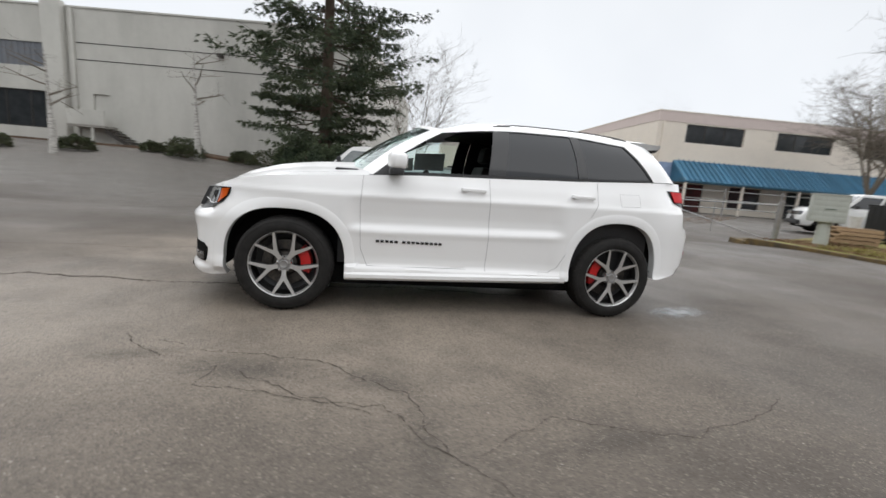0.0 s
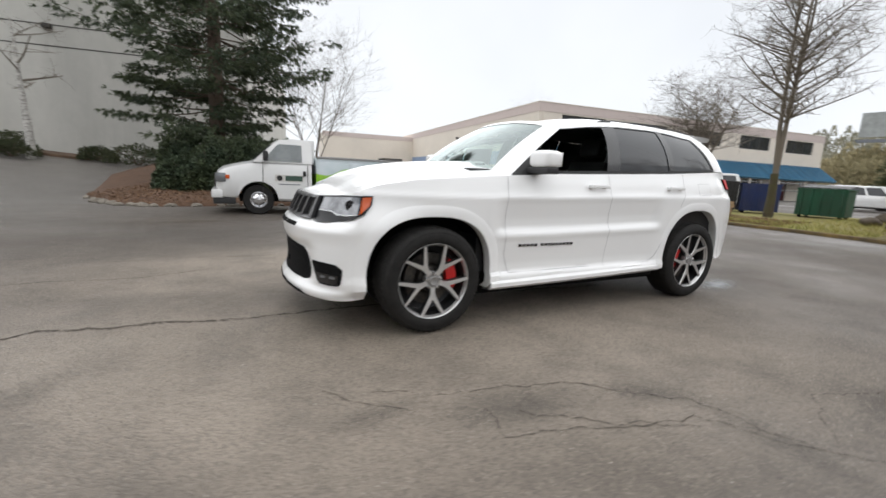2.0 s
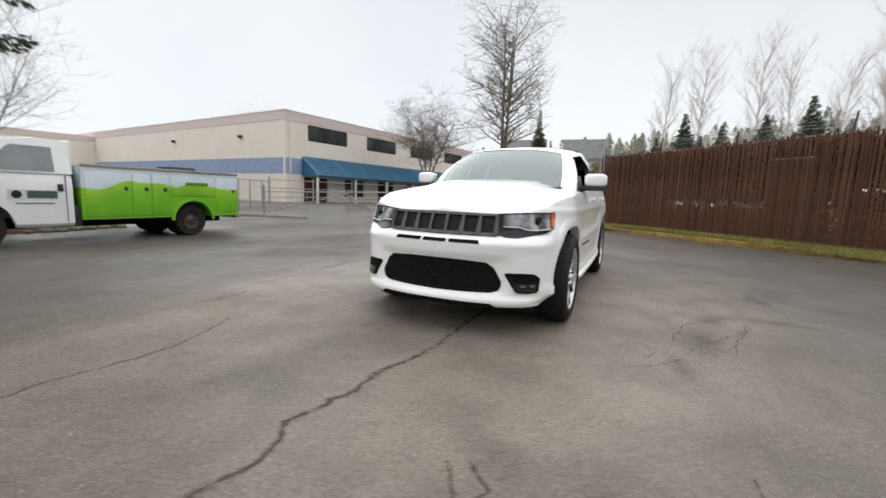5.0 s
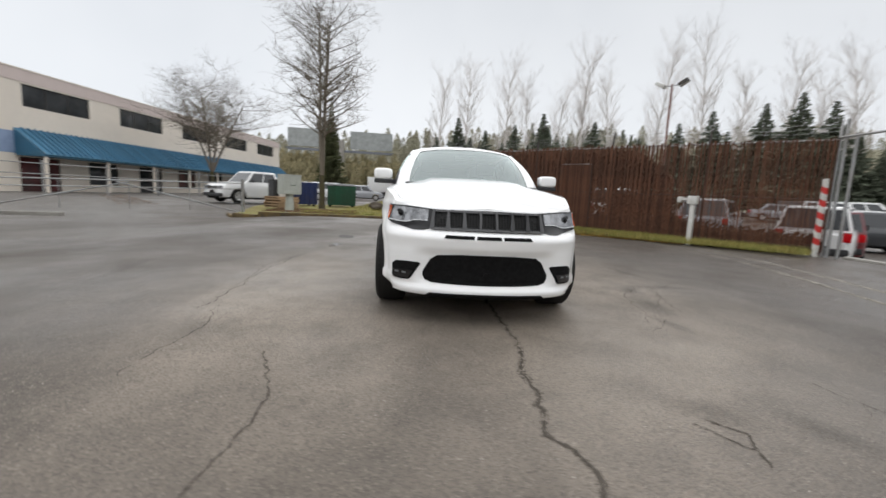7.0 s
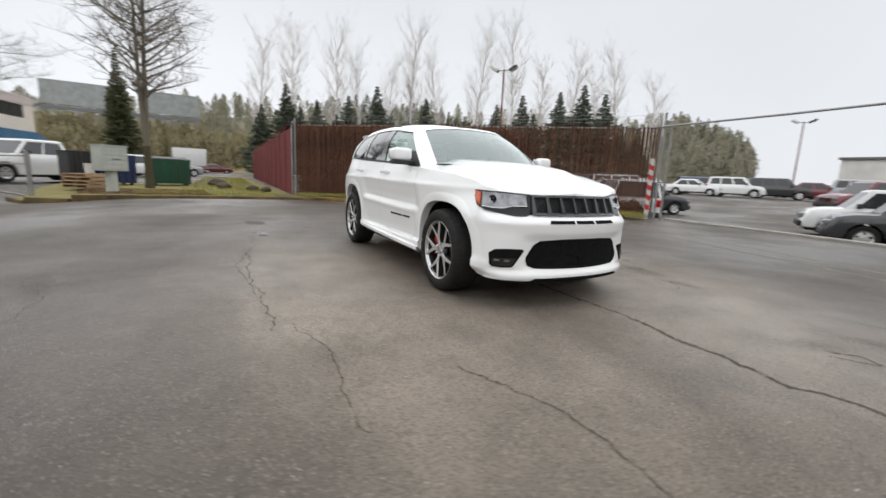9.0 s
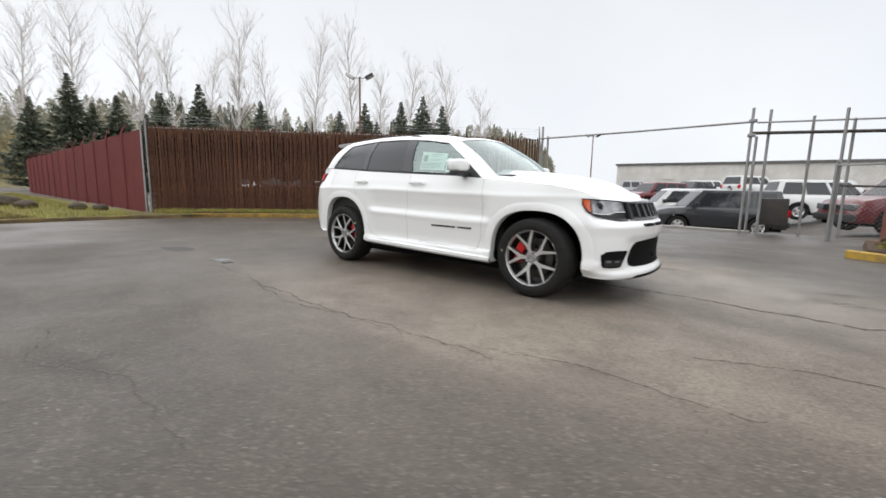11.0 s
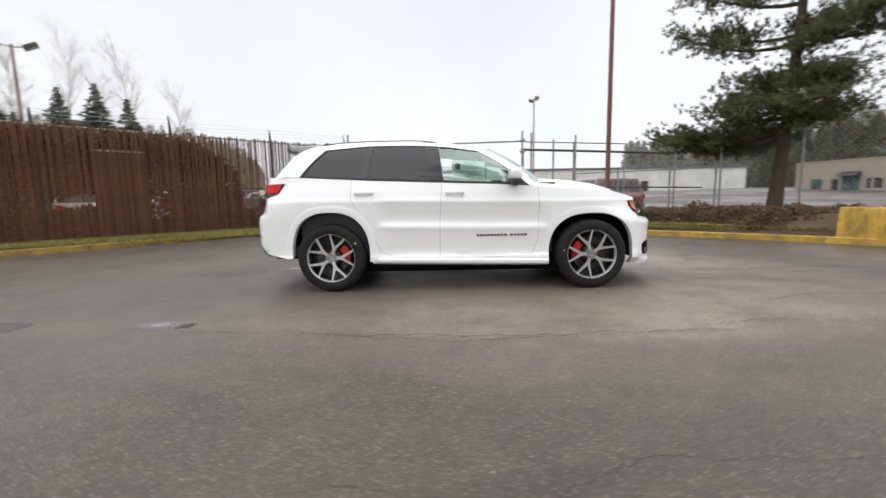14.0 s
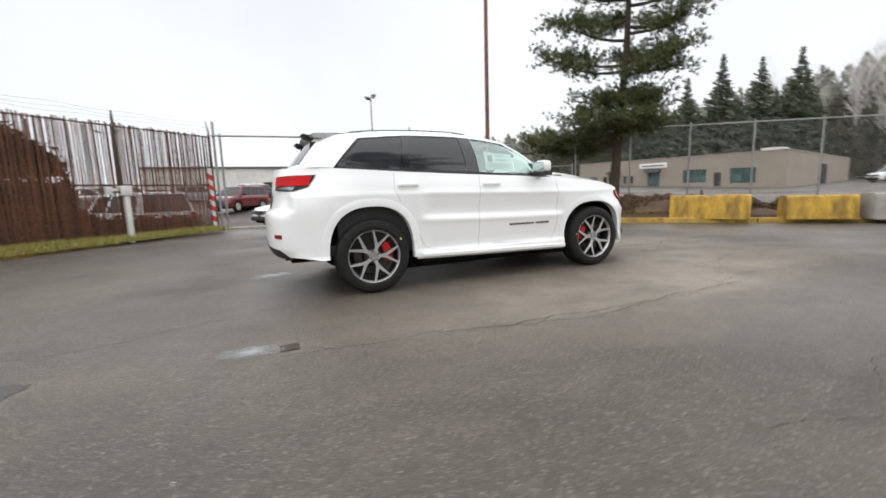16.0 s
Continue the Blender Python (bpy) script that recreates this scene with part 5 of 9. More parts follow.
def crumbled_material():
    """Dark broken asphalt beside a crack, with the sound surface showing between the crumbs."""
    m = material("crumbled_edge", (0.100, 0.086, 0.071), 0.95, grain=(45, (0.065, 0.056, 0.047), 0.7), spec=0.2)
    nt = m.node_tree
    p = nt.nodes["Principled BSDF"]
    tc = nt.nodes.new("ShaderNodeTexCoord")
    no = nt.nodes.new("ShaderNodeTexNoise")
    no.inputs["Scale"].default_value = 34
    no.inputs["Detail"].default_value = 5
    r = nt.nodes.new("ShaderNodeMapRange")
    for k, v in enumerate((0.42, 0.62, 0.0, 0.55)):
        r.inputs[k + 1].default_value = v
    nt.links.new(tc.outputs["Object"], no.inputs["Vector"])
    nt.links.new(no.outputs[0], r.inputs[0])
    nt.links.new(r.outputs[0], p.inputs["Alpha"])
    return m


CRUMBLED = crumbled_material()


def crack(pts, width, seed, z=0.003):
    """A jagged open crack in the asphalt, with short side branches."""
    r = random.Random(seed)
    P = line_points(pts, 0.045)
    off = 0.0
    rows = []
    for k, p in enumerate(P):
        d = (P[min(k + 1, len(P) - 1)] - P[max(k - 1, 0)]).normalized()
        nn = Vector((-d.y, d.x))
        off = 0.84 * off + r.uniform(-0.020, 0.020)
        w = width * r.choice([0.15, 0.5, 0.8, 1.0, 1.6]) * r.uniform(0.6, 1.1) * (0.3 + 0.7 * math.sin(math.pi * min(1, max(0, (k + 0.5) / len(P)))) ** 0.4)
        q = p + nn * off
        rows.append((q - nn * w, q + nn * w))
    bm = bmesh.new()
    zt = lambda v: (v.x, v.y, terrain(v.x, v.y) + z)
    grid_faces(bm, [[zt(a), zt(b)] for a, b in rows])
    side = []
    for k in range(6, len(P) - 6, r.randint(7, 12)):
        if r.random() < 0.25:
            a = r.uniform(0, 2 * math.pi)
            q, row = (rows[k][0] + rows[k][1]) / 2, []
            for j in range(r.randint(3, 7)):
                nn = Vector((-math.sin(a), math.cos(a)))
                w = width * 0.45 * (1 - j / 7)
                row.append([zt(q - nn * w), zt(q + nn * w)])
                a += r.uniform(-0.7, 0.7)
                q = q + Vector((math.cos(a), math.sin(a))) * 0.06
            grid_faces(bm, row)
    # crumbled rim, a few times wider than the crack
    rim = bmesh.new()
    edge_rows = []
    for a, b in rows:
        c, h = (a + b) / 2, (b - a).normalized() * width * r.uniform(1.6, 3.6)
        edge_rows.append([(q.x, q.y, terrain(q.x, q.y) + z - 0.0008) for q in (c - h, c + h)])
    grid_faces(rim, edge_rows)
    part("crack_edge", rim, CRUMBLED, ground, smooth=False)
    return part("crack", bm, CRACK, ground, smooth=False)


# lines of the cracks and their half width
CRACKS = [([(-5.3, -0.22), (-4.7, -0.17), (-4.09, -0.10), (-3.84, -0.03), (-3.44, -0.09), (-3.01, -0.11), (-2.57, -0.19), (-1.94, -0.18), (-0.6, -0.15), (0.9, -0.3)], 0.0095),
          ([(-2.95, 1.55), (-3.12, 1.48), (-3.39, 1.40), (-3.58, 1.35), (-3.85, 1.35), (-4.25, 1.36), (-5.2, 1.25)], 0.0034),
          ([(-1.9, 2.3), (-2.37, 2.20), (-2.73, 2.17), (-3.19, 2.23), (-3.35, 2.21)], 0.0018),
          ([(0.88, 2.44), (-0.43, 2.47), (-1.67, 2.44), (-2.01, 2.46)], 0.0034),
          ([(5.0, 1.62), (4.14, 1.53), (3.71, 1.49), (3.12, 1.26), (2.71, 1.04)], 0.0018),
          ([(2.43, 2.27), (1.39, 2.35), (0.11, 2.59), (-1.11, 2.47)], 0.0022),
          ([(-1.6, 4.0), (-0.7, 3.97), (0.0, 4.27), (0.6, 4.1)], 0.0011),
          ([(-3.73, -0.90), (-3.85, -1.06), (-4.13, -0.95)], 0.0042),
          ([(-3.30, -1.93), (-3.60, -2.01), (-4.1, -2.15)], 0.0024),
          ([(-3.79, -0.79), (-3.89, -0.86), (-4.00, -0.96)], 0.0045),
          ([(-0.3, -2.8), (0.2, -2.55), (0.9, -2.7), (1.8, -2.4)], 0.0014)]
GATE_TRACKS = [([(6.4, -6.0), (4.4, -6.25), (2.4, -6.15), (0.4, -5.65), (-1.0, -5.2), (-3.0, -4.75), (-4.1, -4.9)], 0.0096),
               ([(4.6, -6.75), (2.4, -6.75), (0.3, -6.25), (-1.2, -5.85), (-2.9, -5.35)], 0.0048)]
for k, (pts, w) in enumerate(CRACKS + GATE_TRACKS):
    crack(pts, w, 11 + k)


# crazed rim where the old surfacing has flaked beside the car
for k, pts in enumerate(([(-1.8, -1.7), (-1.46, -1.77), (-1.08, -1.87), (-0.68, -2.13), (-0.51, -2.26), (-0.48, -2.52), (-0.38, -2.81)], [(-2.34, -1.46), (-2.29, -1.54), (-1.97, -1.82)], [(-1.65, -1.92), (-1.67, -2.15), (-1.31, -2.23), (-0.69, -2.39), (-0.31, -2.92), (-0.12, -3.17)], [(-1.48, -2.0), (-1.28, -2.16), (-1.07, -2.3), (-0.74, -2.44)], [(-2.11, -1.57), (-1.9, -1.64)])):
    crack(pts, 0.0020, 60 + k, 0.0042)
for pts, _w in GATE_TRACKS:
    # pale worn edges along the two tracks of the sliding gate
    bm = bmesh.new()
    P = line_points(pts, 0.25)
    rows = []
    for k, p in enumerate(P):
        d = (P[min(k + 1, len(P) - 1)] - P[max(k - 1, 0)]).normalized()
        nn = Vector((-d.y, d.x)) * (0.052 + 0.030 * noise.noise((p.x * 2, p.y * 2, 4)))
        rows.append([(q.x, q.y, terrain(q.x, q.y) + 0.0018) for q in (p - nn, p + nn)])
    grid_faces(bm, rows)
    part("gate_track", bm, PALE_PATCH, ground, smooth=False)


def blot(name, c, rx, ry, ang, mat, parent, z, seed, label=""):
    """A thin uneven patch on the ground."""
    bm = bmesh.new()
    loops = []
    for f in (1.0, 0.55):
        loops.append([])
        for k in range(40):
            a = 2 * math.pi * k / 40
            r = f * (1 + 0.30 * noise.noise((math.cos(a) * 1.6 + seed, math.sin(a) * 1.6, 1)) + 0.12 * noise.noise((math.cos(a) * 5 + seed, math.sin(a) * 5, 2)))
            p = Matrix.Rotation(radians(ang), 2) @ Vector((rx * r * math.cos(a), ry * r * math.sin(a)))
            loops[-1].append(bm.verts.new((c[0] + p.x, c[1] + p.y, terrain(c[0] + p.x, c[1] + p.y) + z)))
    for k in range(40):
        bm.faces.new((loops[0][k], loops[0][(k + 1) % 40], loops[1][(k + 1) % 40], loops[1][k]))
    bm.faces.new(loops[1])
    return part(name, bm, mat, parent, label)


def stain_material(c, rx, ry, ang, base=(0.30, 0.32, 0.33), rough=0.35, strength=0.70, scale=9):
    """A film or stain that thins out towards its rim."""
    m = bpy.data.materials.new("stain")
    m.use_nodes = True
    nt = m.node_tree
    L = nt.links.new
    p = nt.nodes["Principled BSDF"]
    p.inputs["Base Color"].default_value = (*base, 1)
    p.inputs["Roughness"].default_value = rough
    p.inputs["Specular IOR Level"].default_value = 0.8
    tc = nt.nodes.new("ShaderNodeTexCoord")
    mp = nt.nodes.new("ShaderNodeMapping")
    mp.vector_type = 'TEXTURE'
    mp.inputs["Location"].default_value = (c[0], c[1], 0)
    mp.inputs["Rotation"].default_value = (0, 0, radians(ang))
    mp.inputs["Scale"].default_value = (rx, ry, 1000)
    L(tc.outputs["Object"], mp.inputs[0])
    ln = nt.nodes.new("ShaderNodeVectorMath")
    ln.operation = 'LENGTH'
    L(mp.outputs[0], ln.inputs[0])
    no = nt.nodes.new("ShaderNodeTexNoise")
    no.inputs["Scale"].default_value = scale
    no.inputs["Detail"].default_value = 6
    L(tc.outputs["Object"], no.inputs["Vector"])
    ad = nt.nodes.new("ShaderNodeMath")
    ad.operation = 'MULTIPLY_ADD'
    ad.inputs[1].default_value = 1.1
    L(no.outputs[0], ad.inputs[0])
    L(ln.outputs["Value"], ad.inputs[2])
    r = nt.nodes.new("ShaderNodeMapRange")
    for i, v in enumerate((0.60, 1.30, strength, 0.0)):
        r.inputs[i + 1].default_value = v
    L(ad.outputs[0], r.inputs[0])
    L(r.outputs[0], p.inputs["Alpha"])
    return m


def puddle(c, rx, ry, ang, seed, label):
    ob = blot("puddle", c, rx, ry, ang, stain_material(c, rx, ry, ang), None, 0.004, seed)
    return tagged(ob, label, "puddle")


puddle((2.64, 2.10), 0.34, 0.15, -12, 3.3, "pale damp stain drying on the asphalt by the drain")
puddle((2.40, -0.72), 0.60, 0.24, 15, 5.1, "pale damp stain on the asphalt behind the car")
# dark weathered blotches where the surface has crazed
for k, (c, rx, ry, ang) in enumerate((((-1.45, -1.98), 0.75, 0.22, -8), ((-0.66, -2.15), 0.40, 0.16, -35), ((-0.50, -2.75), 0.16, 0.40, 0), ((-2.1, -1.75), 0.45, 0.12, 10), ((-3.65, -0.98), 0.18, 0.34, -25), ((-3.85, -1.45), 0.30, 0.16, 20), ((0.4, -2.75), 0.5, 0.14, 12),
                                  ((-2.6, 2.2), 0.6, 0.14, 15), ((-0.3, 4.1), 0.8, 0.12, 12), ((0.9, 2.45), 0.5, 0.10, -5), ((3.2, -0.3), 0.8, 0.3, 10), ((-3.4, 0.55), 0.9, 0.25, 0), ((1.6, 3.4), 0.7, 0.25, -20), ((-4.3, 2.2), 0.6, 0.22, 40))):
    ob = blot("stain", c, rx * 1.2, ry * 1.2, ang, stain_material(c, rx * 1.2, ry * 1.2, ang, (0.055, 0.050, 0.045), 0.85, 0.24 if k < 7 else 0.13, 30), ground, 0.0022 + 0.0001 * k, 1.7 * k)
# traces of white paint on the road
for k, (x, y, l) in enumerate(((-4.45, 4.93, 0.13), (-4.05, 4.87, 0.16), (-3.66, 4.83, 0.12))):
    blot("paint_trace", (x, y), l, 0.03, -8, stain_material((x, y), l, 0.03, -8, (0.55, 0.54, 0.50), 0.8, 0.8, 25), ground, 0.0036, 4.1 * k)
IRON = material("cast_iron", (0.05, 0.045, 0.04), 0.6, metal=0.5, grain=(25, (0.09, 0.06, 0.04), 0.7))


def drain_cover(x, y, w, d):
    root = empty("drain_cover", Matrix.Translation((x, y, 0)), label="dark iron drain cover set in the asphalt", category="drain cover")
    part("frame", box(-w / 2, w / 2, -d / 2, d / 2, -0.02, 0.003, 0.001), IRON, root)
    for k in range(5):
        yy = -d / 2 + d * (k + 1) / 6
        part("bar", box(-w / 2 + 0.03, w / 2 - 0.03, yy - 0.012, yy + 0.012, 0.002, 0.006, 0.001), IRON, root)
    return root


drain_cover(2.38, 2.14, 0.13, 0.13)
tagged(blot("asphalt_patch", (4.12, 2.15), 0.36, 0.16, 10, material("new_asphalt", (0.070, 0.066, 0.062), 0.8, grain=(60, (0.09, 0.085, 0.08), 0.7), bump=(90, 0.5)), None, 0.003, 2.2), "dark repair patch in the asphalt", "patch", kind="structure")


# ==== trees and shrubs ====
BARK = material("bark", (0.085, 0.062, 0.045), 0.95, grain=(6, (0.14, 0.11, 0.085), 0.7, (6, 6, 1)), bump=(22, 0.8))
PINE_BARK = material("pine_bark", (0.075, 0.050, 0.035), 0.95, grain=(5, (0.042, 0.030, 0.022), 0.8, (5, 5, 1)), bump=(16, 0.9))
GREY_TWIG = material("grey_twig", (0.175, 0.148, 0.120), 0.95, grain=(4, (0.145, 0.126, 0.092), 0.6))
MOSSY_BARK = material("mossy_bark", (0.066, 0.053, 0.037), 0.95, grain=(3, (0.075, 0.075, 0.022), 0.8), bump=(20, 0.7))
# far twigs: mist between them and the yard is mixed into this near-white
HAZE_TWIG = material("haze_twig", (0.58, 0.54, 0.51), 0.95, grain=(2, (0.46, 0.43, 0.405), 0.6))
BIRCH_BARK = material("birch_bark", (0.62, 0.60, 0.56), 0.85, grain=(5, (0.08, 0.07, 0.06), 0.85, (1, 1, 4)), bump=(12, 0.4))
SPRUCE = material("spruce_needles", (0.042, 0.062, 0.034), 0.7, grain=(0.9, (0.082, 0.098, 0.040), 0.8), island=0.5)
PINE_NEEDLE = material("pine_needles", (0.120, 0.135, 0.048), 0.75, grain=(1.1, (0.044, 0.060, 0.026), 0.8), island=0.4)
# needles of the distant firs, paler than near ones: mist put into the colour
HAZED_FIR = material("hazed_fir_needles", (0.115, 0.136, 0.092), 0.9, grain=(0.5, (0.145, 0.155, 0.115), 0.7), island=0.12)
ARBOR = material("arborvitae_scales", (0.085, 0.100, 0.042), 0.8, grain=(0.8, (0.12, 0.115, 0.055), 0.7), island=0.3)
SHRUB_LEAF = material("shrub_leaves", (0.045, 0.058, 0.024), 0.8, grain=(2, (0.075, 0.075, 0.035), 0.7), island=0.4)
DRY_SHRUB = material("dry_shrub", (0.165, 0.095, 0.060), 0.9, grain=(3, (0.105, 0.095, 0.045), 0.8), island=0.45)
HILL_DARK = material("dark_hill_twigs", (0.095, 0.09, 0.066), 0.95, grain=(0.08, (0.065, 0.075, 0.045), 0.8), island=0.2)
# these three ridge colours are lightened to hold the haze of distance
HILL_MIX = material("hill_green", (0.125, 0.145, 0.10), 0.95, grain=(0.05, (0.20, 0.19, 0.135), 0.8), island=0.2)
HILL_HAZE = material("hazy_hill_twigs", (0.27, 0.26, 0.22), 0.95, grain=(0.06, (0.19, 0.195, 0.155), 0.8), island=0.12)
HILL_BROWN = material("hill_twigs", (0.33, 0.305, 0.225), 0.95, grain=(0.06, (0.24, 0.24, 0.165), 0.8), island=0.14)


def unit(v):
    return v / np.maximum(1e-9, np.linalg.norm(v, axis=-1, keepdims=True))


def sprays(pos, direc, length, width, n_each, spread, droop=0.0):
    """Narrow leaf triangles fanned round each position along its direction."""
    n = len(pos)
    length = np.repeat(np.broadcast_to(length, (n,)), n_each)[:, None]
    p = np.repeat(pos, n_each, 0)
    d = np.repeat(direc, n_each, 0) + rng.normal(0, spread, (n * n_each, 3))
    d[:, 2] -= droop
    d = unit(d)
    ln = length * rng.uniform(0.55, 1.25, (n * n_each, 1))
    side = unit(np.cross(d, rng.normal(0, 1, (n * n_each, 3))))
    w = width * rng.uniform(0.6, 1.3, (n * n_each, 1))
    base = p + rng.normal(0, length * 0.10, p.shape)
    return np.stack([base - side * w, base + side * w, base + d * ln], 1)


def conifer(name, x, y, h, r, whorls, per, label, seed, z=0.0, bare=0.06, spray_len=0.34, spray_w=0.05, n_spray=7, mat=None, taper=0.72, wild=False):
    """A conifer with drooping whorled limbs carrying flat needle sprays; wild: an old tree with clumped, uneven limbs."""
    global rng
    rng = np.random.default_rng(seed)
    root = empty(name, Matrix.Translation((x, y, z)), label=label, category="tree")
    bm = bmesh.new()
    add_tube(bm, [(0, 0, -0.2), (0.03, 0.02, h * 0.3), (-0.02, 0.03, h * 0.65), (0, 0, h)], [h * 0.017, h * 0.012, h * 0.007, 0.01], 9)
    part("trunk", bm, BARK, root, "brown conifer trunk")
    pos, dirs, lens = [], [], []
    limbs = bmesh.new()
    for k in range(whorls):
        f = k / (whorls - 1)
        zz = h * (bare + (0.985 - bare) * f ** 0.92)
        rr = r * (1 - f) ** taper * (0.62 + 0.38 * sm(0, 0.12, f)) + 0.12
        if wild:
            rr = r * (1 - f) ** 0.38 * (0.50 + 0.50 * sm(0.02, 0.30, f))
        for j in range(per):
            a = rng.uniform(0, 2 * np.pi)
            ln = rr * rng.uniform(0.55, 1.12)
            up = 0.22 - 0.42 * (1 - f)
            if wild:
                ln = rr * rng.choice([0.45, 0.7, 0.92, 1.12], p=[0.20, 0.26, 0.34, 0.20]) * rng.uniform(0.85, 1.08)
                up = rng.uniform(-0.40, -0.02) + 0.12 * f
            pts = []
            for t in np.linspace(0, 1, 5):
                pts.append((math.cos(a) * ln * t, math.sin(a) * ln * t, zz + ln * (up * t + 0.22 * t * t)))
            if k % 2 == 0 or h < 9 or wild:
                add_tube(limbs, pts, [0.035 * (1 - f) + 0.012, 0.028 * (1 - f) + 0.01, 0.02 * (1 - f) + 0.008, 0.01, 0.005], 3, cap=False)
            side = np.array([-math.sin(a), math.cos(a), 0])
            fwd = np.array([math.cos(a), math.sin(a), 0.0])
            if wild:
                # hanging clumps along the outer part of the limb, close together towards the tip
                m = max(3, int(ln * (2.8 if f < 0.2 else 1.9)))
                ts = rng.uniform(0.22, 1.0, m) ** 0.75
                C = np.stack([np.interp(ts, np.linspace(0, 1, 5), [q[i] for q in pts]) for i in range(3)], 1)
                C = C + side * (rng.uniform(-1, 1, m) * ln * 0.20 * (1.15 - ts))[:, None]
                P = np.repeat(C, 12, 0) + rng.normal(0, 1, (m * 12, 3)) * np.array([0.26, 0.26, 0.06])
                P[:, 2] -= np.abs(rng.normal(0, 0.09, m * 12))
                D = fwd + (P - np.repeat(C, 12, 0)) * 3.0
            else:
                m = max(2, int(ln * 6.5))
                ts = rng.uniform(0.18, 1.0, m)
                P = np.stack([np.interp(ts, np.linspace(0, 1, 5), [q[i] for q in pts]) for i in range(3)], 1)
                sw = rng.uniform(-1, 1, m)
                P = P + side * (sw * ln * 0.23 * (1.1 - ts))[:, None]
                D = fwd + side * sw[:, None] * 0.9
            pos.append(P)
            dirs.append(D)
            lens.append(np.full(len(P), spray_len * (1.0 if wild else min(1.0, 0.22 + rr / 1.3))))
    tagged(part("limb", limbs, BARK, root, "brown limbs"), "brown limbs", kind="stuff")
    tri_cloud("crown", sprays(np.concatenate(pos), unit(np.concatenate(dirs)), np.concatenate(lens), spray_w, n_spray, 0.38, 0.12 if not wild else 0.35), mat or SPRUCE, root, "dark green needles")
    return root


conifer("conifer", -3.15, 17.9, 21.2, 5.9, 38, 10, "tall dark green conifer with drooping limbs on the mulch island", 21, z=0.45, bare=0.015, spray_len=0.20, spray_w=0.020, n_spray=9, wild=True)
conifer("conical_conifer", 55.5, 12.6, 13.6, 2.4, 40, 14, "slim dark conical conifer behind the bare tree", 5, z=0.0, spray_len=0.42, spray_w=0.07, n_spray=7, mat=ARBOR, taper=1.25)


def bare_tree(name, x, y, h, stems, label, seed, mat, z=0.0, spread=0.42, levels=4, r0=0.16, kids=(7, 6, 5, 4), fan=0.62, trunk_h=0.22, twig=0.006, rise=0.35, side_len=((0.34, 0.58), (0.36, 0.60))):
    """A leafless tree: trunk, stems, and limbs that fork down to twigs."""
    r = random.Random(seed)
    root = empty(name, Matrix.Translation((x, y, z)), label=label, category="tree")
    trunk, crown = bmesh.new(), bmesh.new()

    def grow(bm, p, d, ln, rad, level):
        n = 4 if level < 2 else 3
        pts, radii = [p.copy()], [rad]
        dd = d.copy()
        for k in range(n):
            dd = (dd + Vector((r.uniform(-1, 1), r.uniform(-1, 1), r.uniform(-0.4, 0.6 + rise))) * (0.045 + 0.075 * level)).normalized()
            pts.append(pts[-1] + dd * ln / n)
            radii.append(max(twig * 0.5, rad * (1 - 0.72 * (k + 1) / n)))
        add_tube(bm, pts, radii, 7 if level == 0 else (4 if level == 1 else 3), cap=False)
        if level >= levels:
            return
        for k in range(kids[min(level, len(kids) - 1)]):
            t = r.uniform(0.25, 1.0) * n
            i = min(int(t), n - 1)
            q = pts[i].lerp(pts[i + 1], t - i)
            a = r.uniform(0, 2 * math.pi)
            side = Vector((math.cos(a), math.sin(a), 0))
            side = (side - dd * side.dot(dd))
            nd = (dd * (1 - fan) + side.normalized() * fan + Vector((0, 0, rise * 0.4))).normalized()
            grow(crown, q, nd, ln * r.uniform(*side_len[min(level, 1)]), max(twig, radii[i] * 0.52), level + 1)

    th = h * trunk_h
    if trunk_h > 0.01:
        add_tube(trunk, [(0, 0, -0.2), (0.02, 0, th * 0.5), (0, 0.02, th)], [r0 * 1.35, r0 * 1.05, r0 * 0.95], 10)
    for s in range(stems):
        a = 2 * math.pi * s / max(1, stems) + r.uniform(-0.4, 0.4)
        d = Vector((math.cos(a) * spread, math.sin(a) * spread, 1)).normalized() if stems > 1 else Vector((0, 0, 1))
        grow(trunk if stems == 1 else crown, Vector((0, 0, th * 0.9)), d, h * (1 - trunk_h) * r.uniform(0.85, 1.02), r0 * (0.85 if stems == 1 else 0.7), 0)
    part("trunk", trunk, mat, root)
    part("crown", crown, GREY_TWIG if mat is not HAZE_TWIG else HAZE_TWIG, root, "bare grey twigs")
    return root


bare_tree("bare_tree", 16.3, 5.35, 9.6, 3, "tall leafless tree with mossy trunk and upright stems beside the bins", 3, MOSSY_BARK, z=0.05, spread=0.06, r0=0.14, kids=(24, 9, 5), levels=3, trunk_h=0.18, fan=0.72, rise=0.3, twig=0.005, side_len=((0.18, 0.36), (0.34, 0.58)))
bare_tree("bare_tree", 30.8, 17.5, 9.3, 4, "wide leafless tree in front of the cream building", 9, MOSSY_BARK, z=0.0, spread=0.42, r0=0.15, kids=(17, 11, 6), levels=3, trunk_h=0.24, fan=0.72, twig=0.007)
bare_tree("bare_tree", 1.9, 23.4, 7.4, 5, "leafless shrubby tree behind the conifer", 14, GREY_TWIG, z=0.4, spread=0.4, r0=0.06, kids=(12, 7, 5), levels=3, trunk_h=0.06, fan=0.6, twig=0.004)
bare_tree("bare_tree", 44, 55, 13, 3, "leafless tree rising behind the cream building's roof", 31, HAZE_TWIG, z=0, spread=0.35, r0=0.14, kids=(9, 6, 4), levels=3, trunk_h=0.3)
